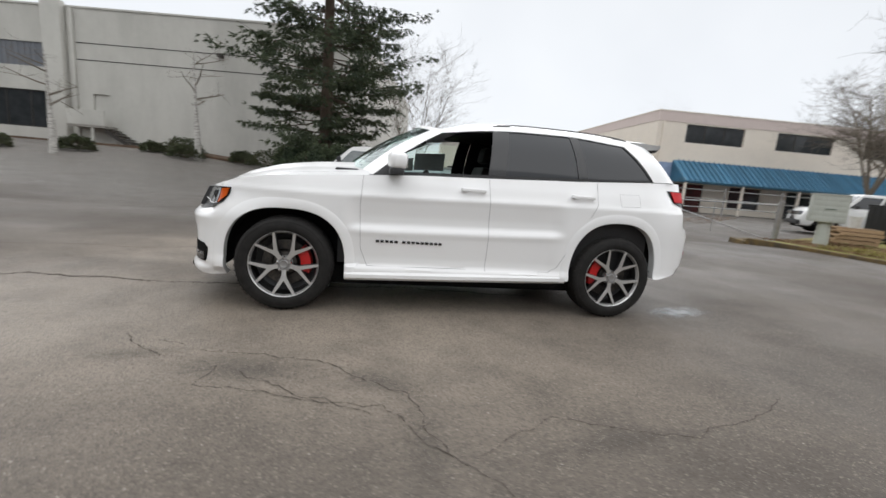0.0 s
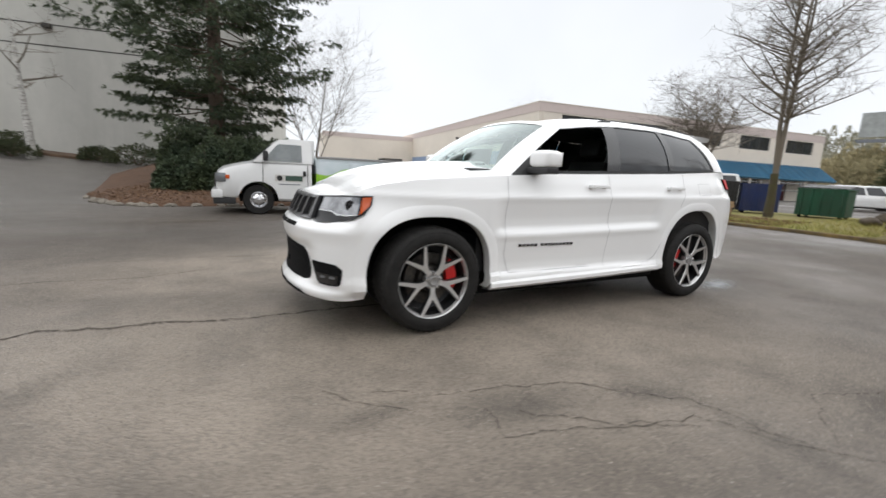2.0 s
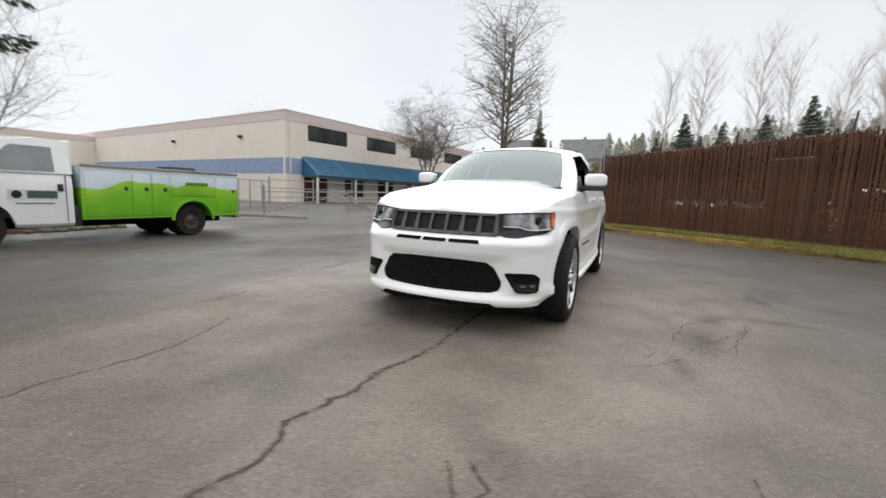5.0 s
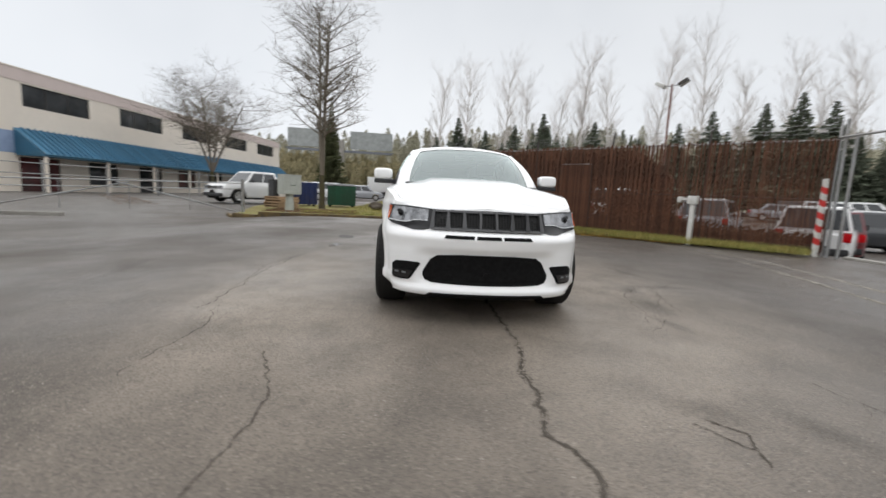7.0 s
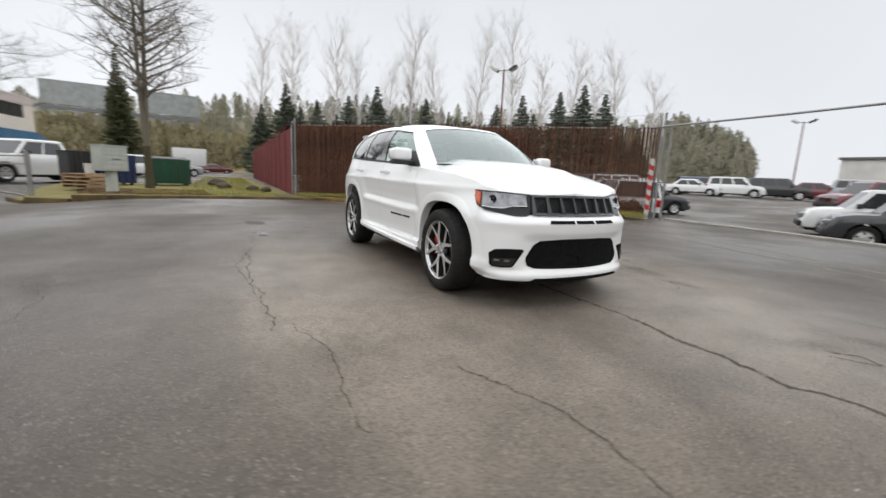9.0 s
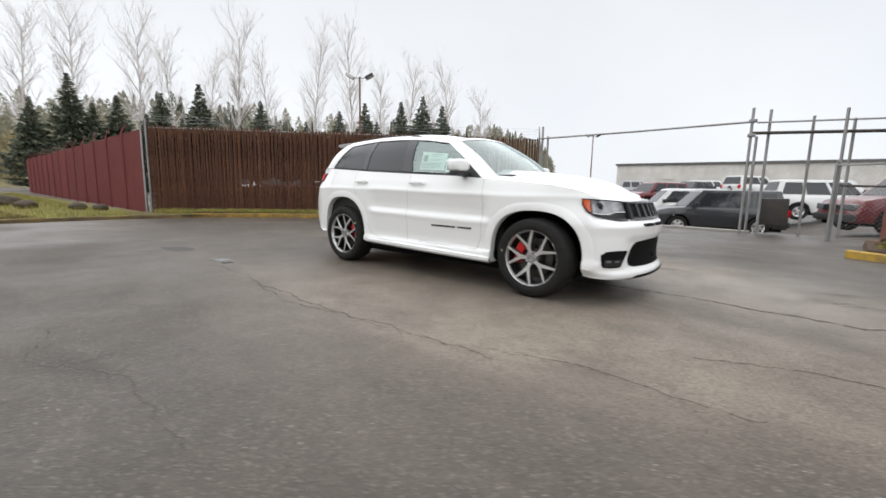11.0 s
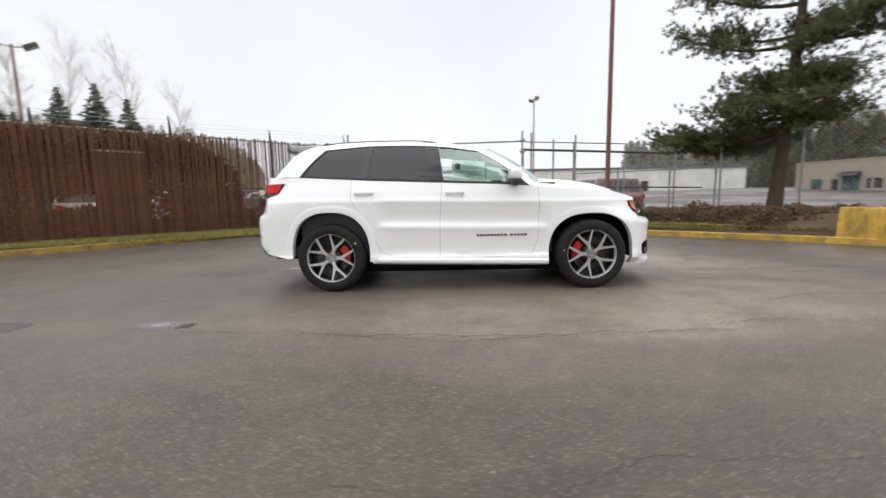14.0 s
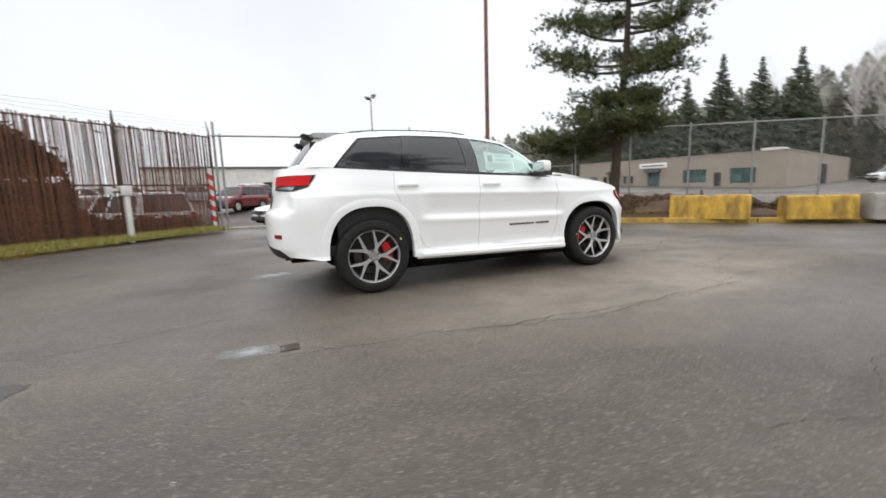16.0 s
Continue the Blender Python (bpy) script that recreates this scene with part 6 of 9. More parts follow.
# birches by the grey hall
for bx, by, bh, sd in ((-17.3, 21.2, 5.6, 4), (-11.2, 23.6, 6.4, 8)):
    bz = terrain(bx, by)
    t = bare_tree("birch", bx, by, bh, 1, "pollarded white birch with black marks and a few thin twigs", sd, BIRCH_BARK, z=bz, r0=0.16, kids=(6, 4, 3), levels=3, trunk_h=0.30, fan=0.8, rise=0.1)


def shrub(name, x, y, z, rx, ry, h, n, label, mat, seed, leaf=0.07):
    """A dense low shrub: leaf triangles over an uneven mound, on a few stems."""
    global rng
    rng = np.random.default_rng(seed)
    root = empty(name, Matrix.Translation((x, y, z)), label=label, category="shrub")
    d = unit(rng.normal(0, 1, (n, 3)))
    d[:, 2] = np.abs(d[:, 2])
    rad = rng.uniform(0.55, 1.0, (n, 1)) ** 0.5 * (1 + 0.16 * np.sin(d[:, :1] * 7 + seed) * np.cos(d[:, 1:2] * 6))
    p = d * rad * np.array([rx, ry, h])
    tri_cloud("leaves", sprays(p, d, leaf, leaf * 0.4, 2, 0.7), mat, root)
    bm = bmesh.new()
    for k in range(6):
        a = 2 * math.pi * k / 6
        add_tube(bm, [(0, 0, -0.1), (rx * 0.4 * math.cos(a), ry * 0.4 * math.sin(a), h * 0.45), (rx * 0.7 * math.cos(a), ry * 0.7 * math.sin(a), h * 0.8)], [0.03, 0.02, 0.008], 4)
    part("stem", bm, BARK, root)
    return root


for k, (sx, sy, srx, sh) in enumerate(((-17.0, 22.6, 0.9, 0.75), (-14.0, 24.4, 0.7, 0.55), (-12.6, 25.2, 1.3, 0.95), (-11.9, 23.6, 1.0, 0.75), (-8.9, 24.6, 0.85, 0.7), (-7.0, 23.6, 1.5, 1.0), (-20.5, 21.8, 0.9, 0.7))):
    shrub("shrub", sx, sy, terrain(sx, sy) + 0.05, srx, srx * 0.8, sh, 1300, "clipped dark green shrub along the hall", SHRUB_LEAF, 40 + k, 0.10)
for k, (sx, sy, srx, sh) in enumerate(((-4.1, 14.5, 1.0, 1.4), (-3.1, 15.0, 1.3, 2.0), (-2.0, 15.6, 1.4, 2.1), (-1.0, 16.6, 1.4, 2.2), (-4.3, 16.2, 1.1, 1.9))):
    shrub("evergreen_shrub", sx, sy, terrain(sx, sy) + 0.25, srx, srx * 0.9, sh, 9000, "dense dark evergreen shrub under the tall conifer", SPRUCE, 140 + k, 0.11)
for k, (sx, sy, srx, sh) in enumerate(((-6.1, -5.6, 0.75, 0.42), (-7.0, -5.0, 0.8, 0.52), (-7.7, -4.3, 0.8, 0.50), (-8.2, -3.9, 0.7, 0.42), (-6.7, -5.9, 0.9, 0.58), (-9.2, -4.6, 0.8, 0.48), (-8.8, -3.1, 0.8, 0.44), (-9.7, -2.3, 0.9, 0.42), (-10.6, -1.4, 0.9, 0.38), (-5.4, -6.3, 0.7, 0.40),
                                      (-8.4, -4.8, 0.9, 0.52), (-9.4, -3.6, 0.9, 0.46), (-10.2, -2.9, 0.9, 0.44), (-7.6, -5.4, 0.8, 0.52), (-6.0, -6.6, 0.8, 0.46), (-7.3, -4.2, 0.8, 0.42), (-9.0, -5.3, 0.8, 0.50), (-9.3, -4.2, 0.8, 0.48))):
    shrub("heather_shrub", sx, sy, terrain(sx, sy) + 0.16, srx, srx * 0.75, sh, 2600, "low reddish-brown dormant shrub in the planting bed", DRY_SHRUB, 60 + k, 0.055)


def pine(x, y, z):
    """A leaning pine: bare lower trunk, long limbs, pads of needle tufts."""
    global rng
    rng = np.random.default_rng(77)
    r = random.Random(77)
    root = empty("pine_tree", Matrix.Translation((x, y, z)), label="broad leaning pine with layered pads of green needles", category="tree")
    bm = bmesh.new()
    axis = [(0, 0, -0.3), (-0.06, 0.0, 0.8), (-0.10, 0.05, 1.8), (-0.05, 0.22, 3.2), (0.0, 0.42, 5.0), (0.05, 0.5, 7.0), (0.0, 0.5, 9.4)]
    add_tube(bm, axis, [0.23, 0.165, 0.14, 0.12, 0.10, 0.07, 0.03], 12)
    part("trunk", bm, PINE_BARK, root, "brown furrowed pine trunk")
    # (height, heading in degrees, length, rise, pad width)
    L = [(2.1, -50, 2.9, 0.05, 0.85), (2.3, -28, 2.5, 0.00, 0.8), (2.2, -72, 2.2, -0.10, 0.7), (2.4, -100, 2.0, 0.0, 0.7), (2.5, 120, 1.2, 0.1, 0.6), (2.7, 60, 1.4, 0.1, 0.7), (2.6, -10, 1.7, 0.12, 0.7), (2.9, -40, 1.6, 0.2, 0.8),
         (3.1, 150, 1.3, 0.2, 0.6), (3.3, 95, 1.5, 0.2, 0.7), (3.4, -80, 1.3, 0.3, 0.7), (3.2, -45, 0.9, 0.35, 0.7), (4.3, -38, 2.5, 0.28, 0.62), (4.5, -60, 2.2, 0.36, 0.55), (4.4, 125, 2.2, -0.05, 0.6), (4.6, 105, 2.6, 0.05, 0.62), (4.8, 140, 2.3, 0.10, 0.6),
         (4.2, 70, 1.8, 0.0, 0.5), (5.2, -30, 2.3, 0.35, 0.6), (5.4, 110, 2.7, 0.15, 0.65), (5.6, 150, 2.2, 0.2, 0.6), (5.8, -70, 2.0, 0.3, 0.6), (6.2, 130, 2.4, 0.25, 0.65), (6.4, -40, 2.0, 0.3, 0.6), (6.6, 60, 2.0, 0.25, 0.6), (7.0, -100, 1.9, 0.3, 0.6),
         (7.3, 20, 1.8, 0.3, 0.6), (7.6, 140, 1.7, 0.3, 0.6), (8.0, -50, 1.5, 0.35, 0.6), (8.4, 90, 1.3, 0.4, 0.6), (8.8, 200, 1.1, 0.5, 0.6), (9.3, 0, 0.6, 0.8, 0.5), (3.6, 200, 1.6, 0.2, 0.6), (2.6, 210, 1.5, 0.1, 0.7), (4.9, 220, 2.0, 0.2, 0.6), (6.0, 240, 2.0, 0.2, 0.6)]
    limbs = bmesh.new()
    pos, dirs = [], []
    for zz, head, ln, rise, pad in L:
        if 55 <= head <= 155 and zz > 4:
            ln *= 0.74
        if 2.9 <= zz <= 3.7:
            ln *= 0.8
        ax = [np.interp(zz, [q[2] for q in axis], [q[i] for q in axis]) for i in range(2)]
        a = radians(head)
        pts = []
        for t in np.linspace(0, 1, 7):
            wob = 0.10 * ln * math.sin(t * 5 + zz)
            pts.append((ax[0] + math.cos(a) * ln * t - math.sin(a) * wob * t, ax[1] + math.sin(a) * ln * t + math.cos(a) * wob * t, zz + rise * ln * t - 0.10 * ln * math.sin(math.pi * t)))
        add_tube(limbs, pts, [0.055, 0.05, 0.04, 0.032, 0.024, 0.015, 0.008], 5, cap=False)
        for _ in range(int(16 + ln * 15) if zz < 3.9 else int(8 + ln * 11)):
            t = r.uniform(0.35, 1.0)
            i = min(int(t * 6), 5)
            b = np.array(pts[i]) * (1 - (t * 6 - i)) + np.array(pts[i + 1]) * (t * 6 - i)
            w = pad * (0.7 + 0.6 * t)
            e = b + np.array([r.uniform(-1, 1) * w, r.uniform(-1, 1) * w, r.uniform(-0.16, 0.42)])
            add_tube(limbs, [tuple(b), tuple((b + e) / 2 + np.array([0, 0, -0.03])), tuple(e)], [0.012, 0.009, 0.005], 3, cap=False)
            m = 13
            ts = rng.uniform(0.15, 1.2, m)
            P = b + (e - b) * ts[:, None] + rng.normal(0, 0.085, (m, 3))
            pos.append(P)
            dirs.append(unit((e - b)[None] * 0.6 + np.array([0, 0, 0.22]) + rng.normal(0, 0.2, (m, 3))))
    part("limb", limbs, PINE_BARK, root)
    tri_cloud("crown", sprays(np.concatenate(pos), np.concatenate(dirs), 0.125, 0.0060, 20, 0.62), PINE_NEEDLE, root, "long green pine needles")
    return root


pine(-8.5, -5.68, 0.32)

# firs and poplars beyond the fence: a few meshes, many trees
_firs = [conifer("fir", 0, 0, 11.0, 3.1, 44, 9, "dark green fir in the row beyond the lot", 90 + k, spray_len=0.42, spray_w=0.10, n_spray=3, mat=HAZED_FIR, taper=1.25) for k in range(3)]
FIRS = [(59.6, -5.8, 13.6), (58.9, -9.9, 11.8), (57.9, -14.2, 13.3), (56.7, -18.2, 15), (54, -24.9, 13.4), (48.8, -34.2, 12.3), (46.7, -37.3, 13.7), (43.3, -41.4, 14.2), (41.1, -43.9, 15.2), (38.9, -45.9, 13.8), (37.2, -47.5, 9.6), (35.4, -48.9, 9),
        (46, -39, 11), (56, -12, 10), (51, -30, 10.5), (59.5, -21.5, 11.5), (58.9, -7.6, 10.5), (58.6, -12.2, 9.5), (57.2, -16.2, 10.2), (55.9, -20.4, 9.2), (55.2, -22.6, 10), (53.3, -26.6, 9), (52.2, -28.6, 8.4), (60.3, -2.6, 10.5), (-69.5, -42.4, 20.5), (-71.5, -37.5, 19), (-73.5, -33.2, 19.5), (-70, -40, 13), (-72, -35.4, 13.5), (-73, -30.7, 13), (-66.5, -46.3, 17.5), (-62.5, -51.5, 18), (-64.5, -49.5, 13), (-80.7, -18.6, 17)]
for k, (fx, fy, fh) in enumerate(FIRS):
    src = _firs[k % 3]
    m = Matrix.Translation((fx, fy, terrain(fx, fy))) @ Matrix.Rotation(k * 2.1, 4, 'Z')
    s = fh / 11.0 * (0.95 if fx > 0 else 1.0)
    if k < 3:
        src.scale = (s * 1.3, s * 1.3, s)
        src.location, src.rotation_euler = m.translation, (0, 0, k * 2.1)
        src["group"] = "firs beyond the lot"
    else:
        c = copy_thing(src, m)
        wide = s * (1.3 if fx > 0 else 0.95)
        c.matrix_basis = m @ Matrix.Diagonal((wide, wide, s, 1))
_pops = [bare_tree("poplar", 0, 0, 22, 1, "tall leafless poplar beyond the fence, mist haze in its pale twig colour", 50 + k, HAZE_TWIG, r0=0.20, kids=(40, 7, 5), levels=3, trunk_h=0.12, fan=0.46, rise=0.5, twig=0.0075, side_len=((0.12, 0.29), (0.35, 0.58))) for k in range(3)]
POPS = [(74.6, -3.3, 24), (72.7, -15.6, 25), (68.5, -28.4, 30), (63.1, -39, 27.5), (59.3, -44.6, 26.5), (56.2, -48.6, 23), (52.7, -52.6, 23), (47, -58, 22), (42.5, -61.6, 20), (71.4, -20.3, 23), (74, -8.9, 25.5), (49.6, -55.6, 21.5), (66.0, -33, 23), (70, -24.5, 21), (-78, -33, 18), (-80, -28.5, 17), (-79, -25, 18), (-82, -22, 19), (-76, -38, 18), (-83, -30, 19), (-80, -18, 19), (-84, -25, 18)]
for k, (fx, fy, fh) in enumerate(POPS):
    src = _pops[k % 3]
    m = Matrix.Translation((fx, fy, terrain(fx, fy))) @ Matrix.Rotation(k * 1.7, 4, 'Z')
    s = fh / 23.0
    if k < 3:
        src.location, src.rotation_euler, src.scale = m.translation, (0, 0, k * 1.7), (s, s, s)
        src["group"] = "poplars beyond the fence"
    else:
        c = copy_thing(src, m)
        c.matrix_basis = m @ Matrix.Diagonal((s, s, s, 1))


def wooded_hill(name, pts, depth, tree_h, n, mat, label, seed, conif=0.5):
    """A far ridge: a bank of ground with a joined wood on it."""
    global rng
    rng = np.random.default_rng(seed)
    P = [np.array(p, float) for p in pts]
    bm = bmesh.new()
    rows = []
    for p in P:
        out = unit(p[:2])
        rows.append([(*(p[:2] - out * depth), 0.0), (*(p[:2] - out * depth * 0.4), p[2] * 0.55), (*p[:2], p[2]), (*(p[:2] + out * depth), p[2] * 0.6)])
    grid_faces(bm, rows)
    tagged(part(name, bm, mat, angle=80), label, "hill", kind="structure")
    tris = []
    for k in range(n):
        t = rng.uniform(0, len(P) - 1.001)
        i = int(t)
        p = P[i] * (1 - (t - i)) + P[i + 1] * (t - i)
        out = unit(p[:2])
        s = rng.uniform(-0.95, 0.1)
        base = np.array([*(p[:2] + out * depth * s), p[2] * (np.interp(s, [-1, -0.4, 0, 1], [0, 0.55, 1, 0.6]))])
        hh = tree_h * rng.uniform(0.6, 1.3)
        m = 220
        f = rng.uniform(0.05, 1, m)
        if rng.uniform() < conif:
            rad = (1 - f) * hh * 0.20 + 0.2
        else:
            rad = np.sin(np.pi * np.clip(f, 0.1, 1)) * hh * 0.24 + 0.2
        a = rng.uniform(0, 2 * np.pi, m)
        pos = base + np.stack([np.cos(a) * rad * rng.uniform(0.3, 1, m), np.sin(a) * rad * rng.uniform(0.3, 1, m), f * hh], 1)
        # leaf masses turned outwards, so that the wood shades as one soft surface
        up = unit(np.stack([np.cos(a) * 0.2, np.sin(a) * 0.2, np.ones(m)], 1) + rng.normal(0, 0.25, (m, 3))) * hh * 0.09 * rng.uniform(0.5, 1.3, (m, 1))
        tang = unit(np.stack([-np.sin(a), np.cos(a), np.zeros(m)], 1) + rng.normal(0, 0.25, (m, 3))) * hh * 0.028 * rng.uniform(0.6, 1.3, (m, 1))
        tris.append(np.stack([pos - tang, pos + tang, pos + up], 1))
    tri_cloud("far_wood", np.concatenate(tris), mat, None, "misty mixed wood on a far ridge", "stuff", "wood")


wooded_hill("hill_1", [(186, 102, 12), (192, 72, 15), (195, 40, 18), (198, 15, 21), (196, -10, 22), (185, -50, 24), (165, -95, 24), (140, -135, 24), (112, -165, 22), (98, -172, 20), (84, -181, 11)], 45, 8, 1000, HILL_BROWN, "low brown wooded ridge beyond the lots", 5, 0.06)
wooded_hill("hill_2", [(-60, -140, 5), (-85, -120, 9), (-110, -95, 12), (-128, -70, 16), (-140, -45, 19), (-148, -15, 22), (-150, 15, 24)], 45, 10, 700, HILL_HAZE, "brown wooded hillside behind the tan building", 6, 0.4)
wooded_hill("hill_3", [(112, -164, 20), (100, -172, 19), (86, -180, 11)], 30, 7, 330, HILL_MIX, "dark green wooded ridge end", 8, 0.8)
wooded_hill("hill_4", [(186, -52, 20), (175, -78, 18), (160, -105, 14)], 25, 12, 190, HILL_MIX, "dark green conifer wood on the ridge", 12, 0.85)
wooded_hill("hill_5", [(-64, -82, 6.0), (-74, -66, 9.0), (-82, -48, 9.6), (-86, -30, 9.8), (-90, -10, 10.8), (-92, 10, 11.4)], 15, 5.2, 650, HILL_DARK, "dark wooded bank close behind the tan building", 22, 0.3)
# olive lightened well past its own tone, as distance haze in the colour
HILL_OLIVE = material("olive_thicket", (0.36, 0.31, 0.18), 0.95, grain=(0.12, (0.27, 0.245, 0.14), 0.8), island=0.2)
wooded_hill("hill_6", [(92, 44, 3.0), (96, 30, 3.6), (98, 16, 4.0), (98, 4, 4.0), (95, -5, 3.0)], 9, 5.0, 260, HILL_OLIVE, "olive-brown thicket on a bank beyond the lawn", 33, 0.1)

# brambles grown up behind the slatted fence, thinning out towards the gate
BRAMBLE = material("bramble", (0.135, 0.072, 0.045), 0.95, grain=(2, (0.062, 0.045, 0.026), 0.8), island=0.4)
rng = np.random.default_rng(17)
_n = 76000
_s = rng.uniform(0, 1, _n) * 0.97
_z = rng.uniform(0, 1, _n) * 2.95
_top = np.interp(_s, [0, 0.62, 0.651, 0.687, 0.729, 0.738, 0.80, 0.97], [2.66, 2.66, 2.55, 2.22, 1.78, 0.60, 0.42, 0.30]) + rng.normal(0, 0.07, _n)
_u = rng.uniform(0, 1, _n)
# slits and thin places that let the cars behind show
_slit = (_s > 0.60) & (_s < 0.73) & (_z > 1.36) & (_z < 1.52)
_open = (_s > 0.20) & (_s < 0.50) & (_z > 0.84 + 0.05 * np.sin(_s * 55)) & (_z < 1.17 + 0.06 * np.sin(_s * 71))
_thin = (_s > 0.54) & (_s < 0.595) & (_z > 0.40) & (_z < 1.60)
_keep = (_z < _top) & ~((_slit | _open) & (_u < 0.985)) & ~(_thin & (_u < 0.80))
_s, _z = _s[_keep], _z[_keep]
_d = np.array([FENCE_B.x - FENCE_A.x, FENCE_B.y - FENCE_A.y])
_b = np.array([-_d[1], _d[0]]) / np.linalg.norm(_d)
_b = _b if _b[0] > 0 else -_b
_p = np.array([FENCE_A.x, FENCE_A.y]) + _d * _s[:, None] + _b * rng.uniform(0.18, 0.75, len(_s))[:, None]
_p = np.column_stack([_p, _z + 0.1])
tri_cloud("bramble_bank", sprays(_p, unit(rng.normal(0, 1, _p.shape)), 0.18, 0.045, 1, 0.5), BRAMBLE, None, "brown leafless brambles grown up behind the slatted fence", "stuff", "bramble")


# ==== buildings ====
CREAM = material("cream_wall", (0.76, 0.69, 0.60), 0.85, grain=(3, (0.70, 0.64, 0.555), 0.5), stain=(0.35, (0.63, 0.575, 0.505), 0.5), bump=(60, 0.15))
CREAM_BAND = material("mauve_band", (0.60, 0.51, 0.475), 0.85, grain=(2, (0.54, 0.46, 0.43), 0.5))
BLUE_BAND = material("blue_wall_band", (0.27, 0.35, 0.50), 0.8, grain=(2, (0.16, 0.21, 0.31), 0.5))
BLUE_ROOF = material("blue_metal_roof", (0.050, 0.175, 0.290), 0.45, metal=0.2, grain=(2, (0.060, 0.17, 0.26), 0.5), stain=(1.2, (0.10, 0.17, 0.21), 0.4), vary=0.16)
GREY_WALL = material("grey_tilt_wall", (0.52, 0.51, 0.47), 0.9, grain=(2.5, (0.47, 0.46, 0.425), 0.5), stain=(0.3, (0.28, 0.275, 0.25), 0.5, (1, 1, 0.3)), bump=(50, 0.15))
WHITE_WALL = material("white_block_wall", (0.66, 0.64, 0.60), 0.9, grain=(1.5, (0.54, 0.52, 0.48), 0.6, (1, 1, 0.4)), stain=(0.4, (0.33, 0.31, 0.28), 0.5))
TAN_WALL = material("tan_wall", (0.30, 0.255, 0.205), 0.9, grain=(2, (0.25, 0.21, 0.17), 0.5), stain=(0.4, (0.21, 0.18, 0.15), 0.4))
DARK_GLASS = material("dark_window_glass", (0.02, 0.023, 0.026), 0.06, spec=0.7, stain=(0.8, (0.06, 0.065, 0.07), 0.6))
TEAL_GLASS = material("teal_window_glass", (0.035, 0.075, 0.075), 0.08, stain=(1.5, (0.12, 0.18, 0.18), 0.7))
FRAME_DARK = material("dark_frame", (0.03, 0.026, 0.022), 0.5)
ROOFING = material("roofing", (0.14, 0.135, 0.13), 0.9, grain=(2, (0.10, 0.10, 0.10), 0.6))
SLAT_METAL = material("grey_louvre", (0.16, 0.17, 0.19), 0.6, grain=(3, (0.12, 0.13, 0.14), 0.5))


def frame_of(a, b, z=0.0):
    """Local axes of a wall: x along a-b, y into the building."""
    d = Vector((b[0] - a[0], b[1] - a[1], 0)).normalized()
    return Matrix(((d.x, -d.y, 0, a[0]), (d.y, d.x, 0, a[1]), (0, 0, 1, z), (0, 0, 0, 1)))


def wall_with_holes(name, length, height, thick, holes, mat, root, label="", z0=0.0):
    """A wall along local x, from z0 up, y 0..thick, with rectangular holes (x0, x1, z0, z1) through it."""
    xs = sorted({0.0, length, *[h[0] for h in holes], *[h[1] for h in holes]})
    zs = sorted({z0, height, *[h[2] for h in holes], *[h[3] for h in holes]})
    bm = bmesh.new()
    cache = {}

    def v(x, y, z):
        k = (round(x, 4), round(y, 4), round(z, 4))
        if k not in cache:
            cache[k] = bm.verts.new(k)
        return cache[k]

    solid = lambda i, j: 0 <= i < len(xs) - 1 and 0 <= j < len(zs) - 1 and not any(h[0] - 1e-6 <= xs[i] and xs[i + 1] <= h[1] + 1e-6 and h[2] - 1e-6 <= zs[j] and zs[j + 1] <= h[3] + 1e-6 for h in holes)
    for i in range(len(xs) - 1):
        for j in range(len(zs) - 1):
            if not solid(i, j):
                continue
            x0, x1, a, b = xs[i], xs[i + 1], zs[j], zs[j + 1]
            bm.faces.new((v(x0, 0, a), v(x1, 0, a), v(x1, 0, b), v(x0, 0, b)))
            bm.faces.new((v(x0, thick, a), v(x0, thick, b), v(x1, thick, b), v(x1, thick, a)))
            for di, dj, q in ((-1, 0, ((x0, a), (x0, b))), (1, 0, ((x1, a), (x1, b))), (0, -1, ((x0, a), (x1, a))), (0, 1, ((x0, b), (x1, b)))):
                if not solid(i + di, j + dj):
                    (p, r), (s, t) = q
                    bm.faces.new((v(p, 0, r), v(p, thick, r), v(s, thick, t), v(s, 0, t)))
    return part(name, bm, mat, root, label, smooth=False)


def window(root, x0, x1, z0, z1, y, panes, glass=None, frame=None, name="window"):
    w = part(name, box(x0, x1, y + 0.10, y + 0.16, z0, z0 + 0.07), frame or FRAME_DARK, root)
    part("frame", box(x0, x1, y + 0.10, y + 0.16, z1 - 0.07, z1), frame or FRAME_DARK, w)
    step = (x1 - x0) / panes
    for k in range(panes + 1):
        x = x0 + step * k
        part("mullion", box(max(x0, x - 0.035), min(x1, x + 0.035), y + 0.10, y + 0.165, z0 + 0.07, z1 - 0.07), frame or FRAME_DARK, w)
    for k in range(panes):
        part("pane", box(x0 + step * k + 0.03, x0 + step * (k + 1) - 0.03, y + 0.125, y + 0.14, z0 + 0.06, z1 - 0.06), glass or DARK_GLASS, w)
    return w


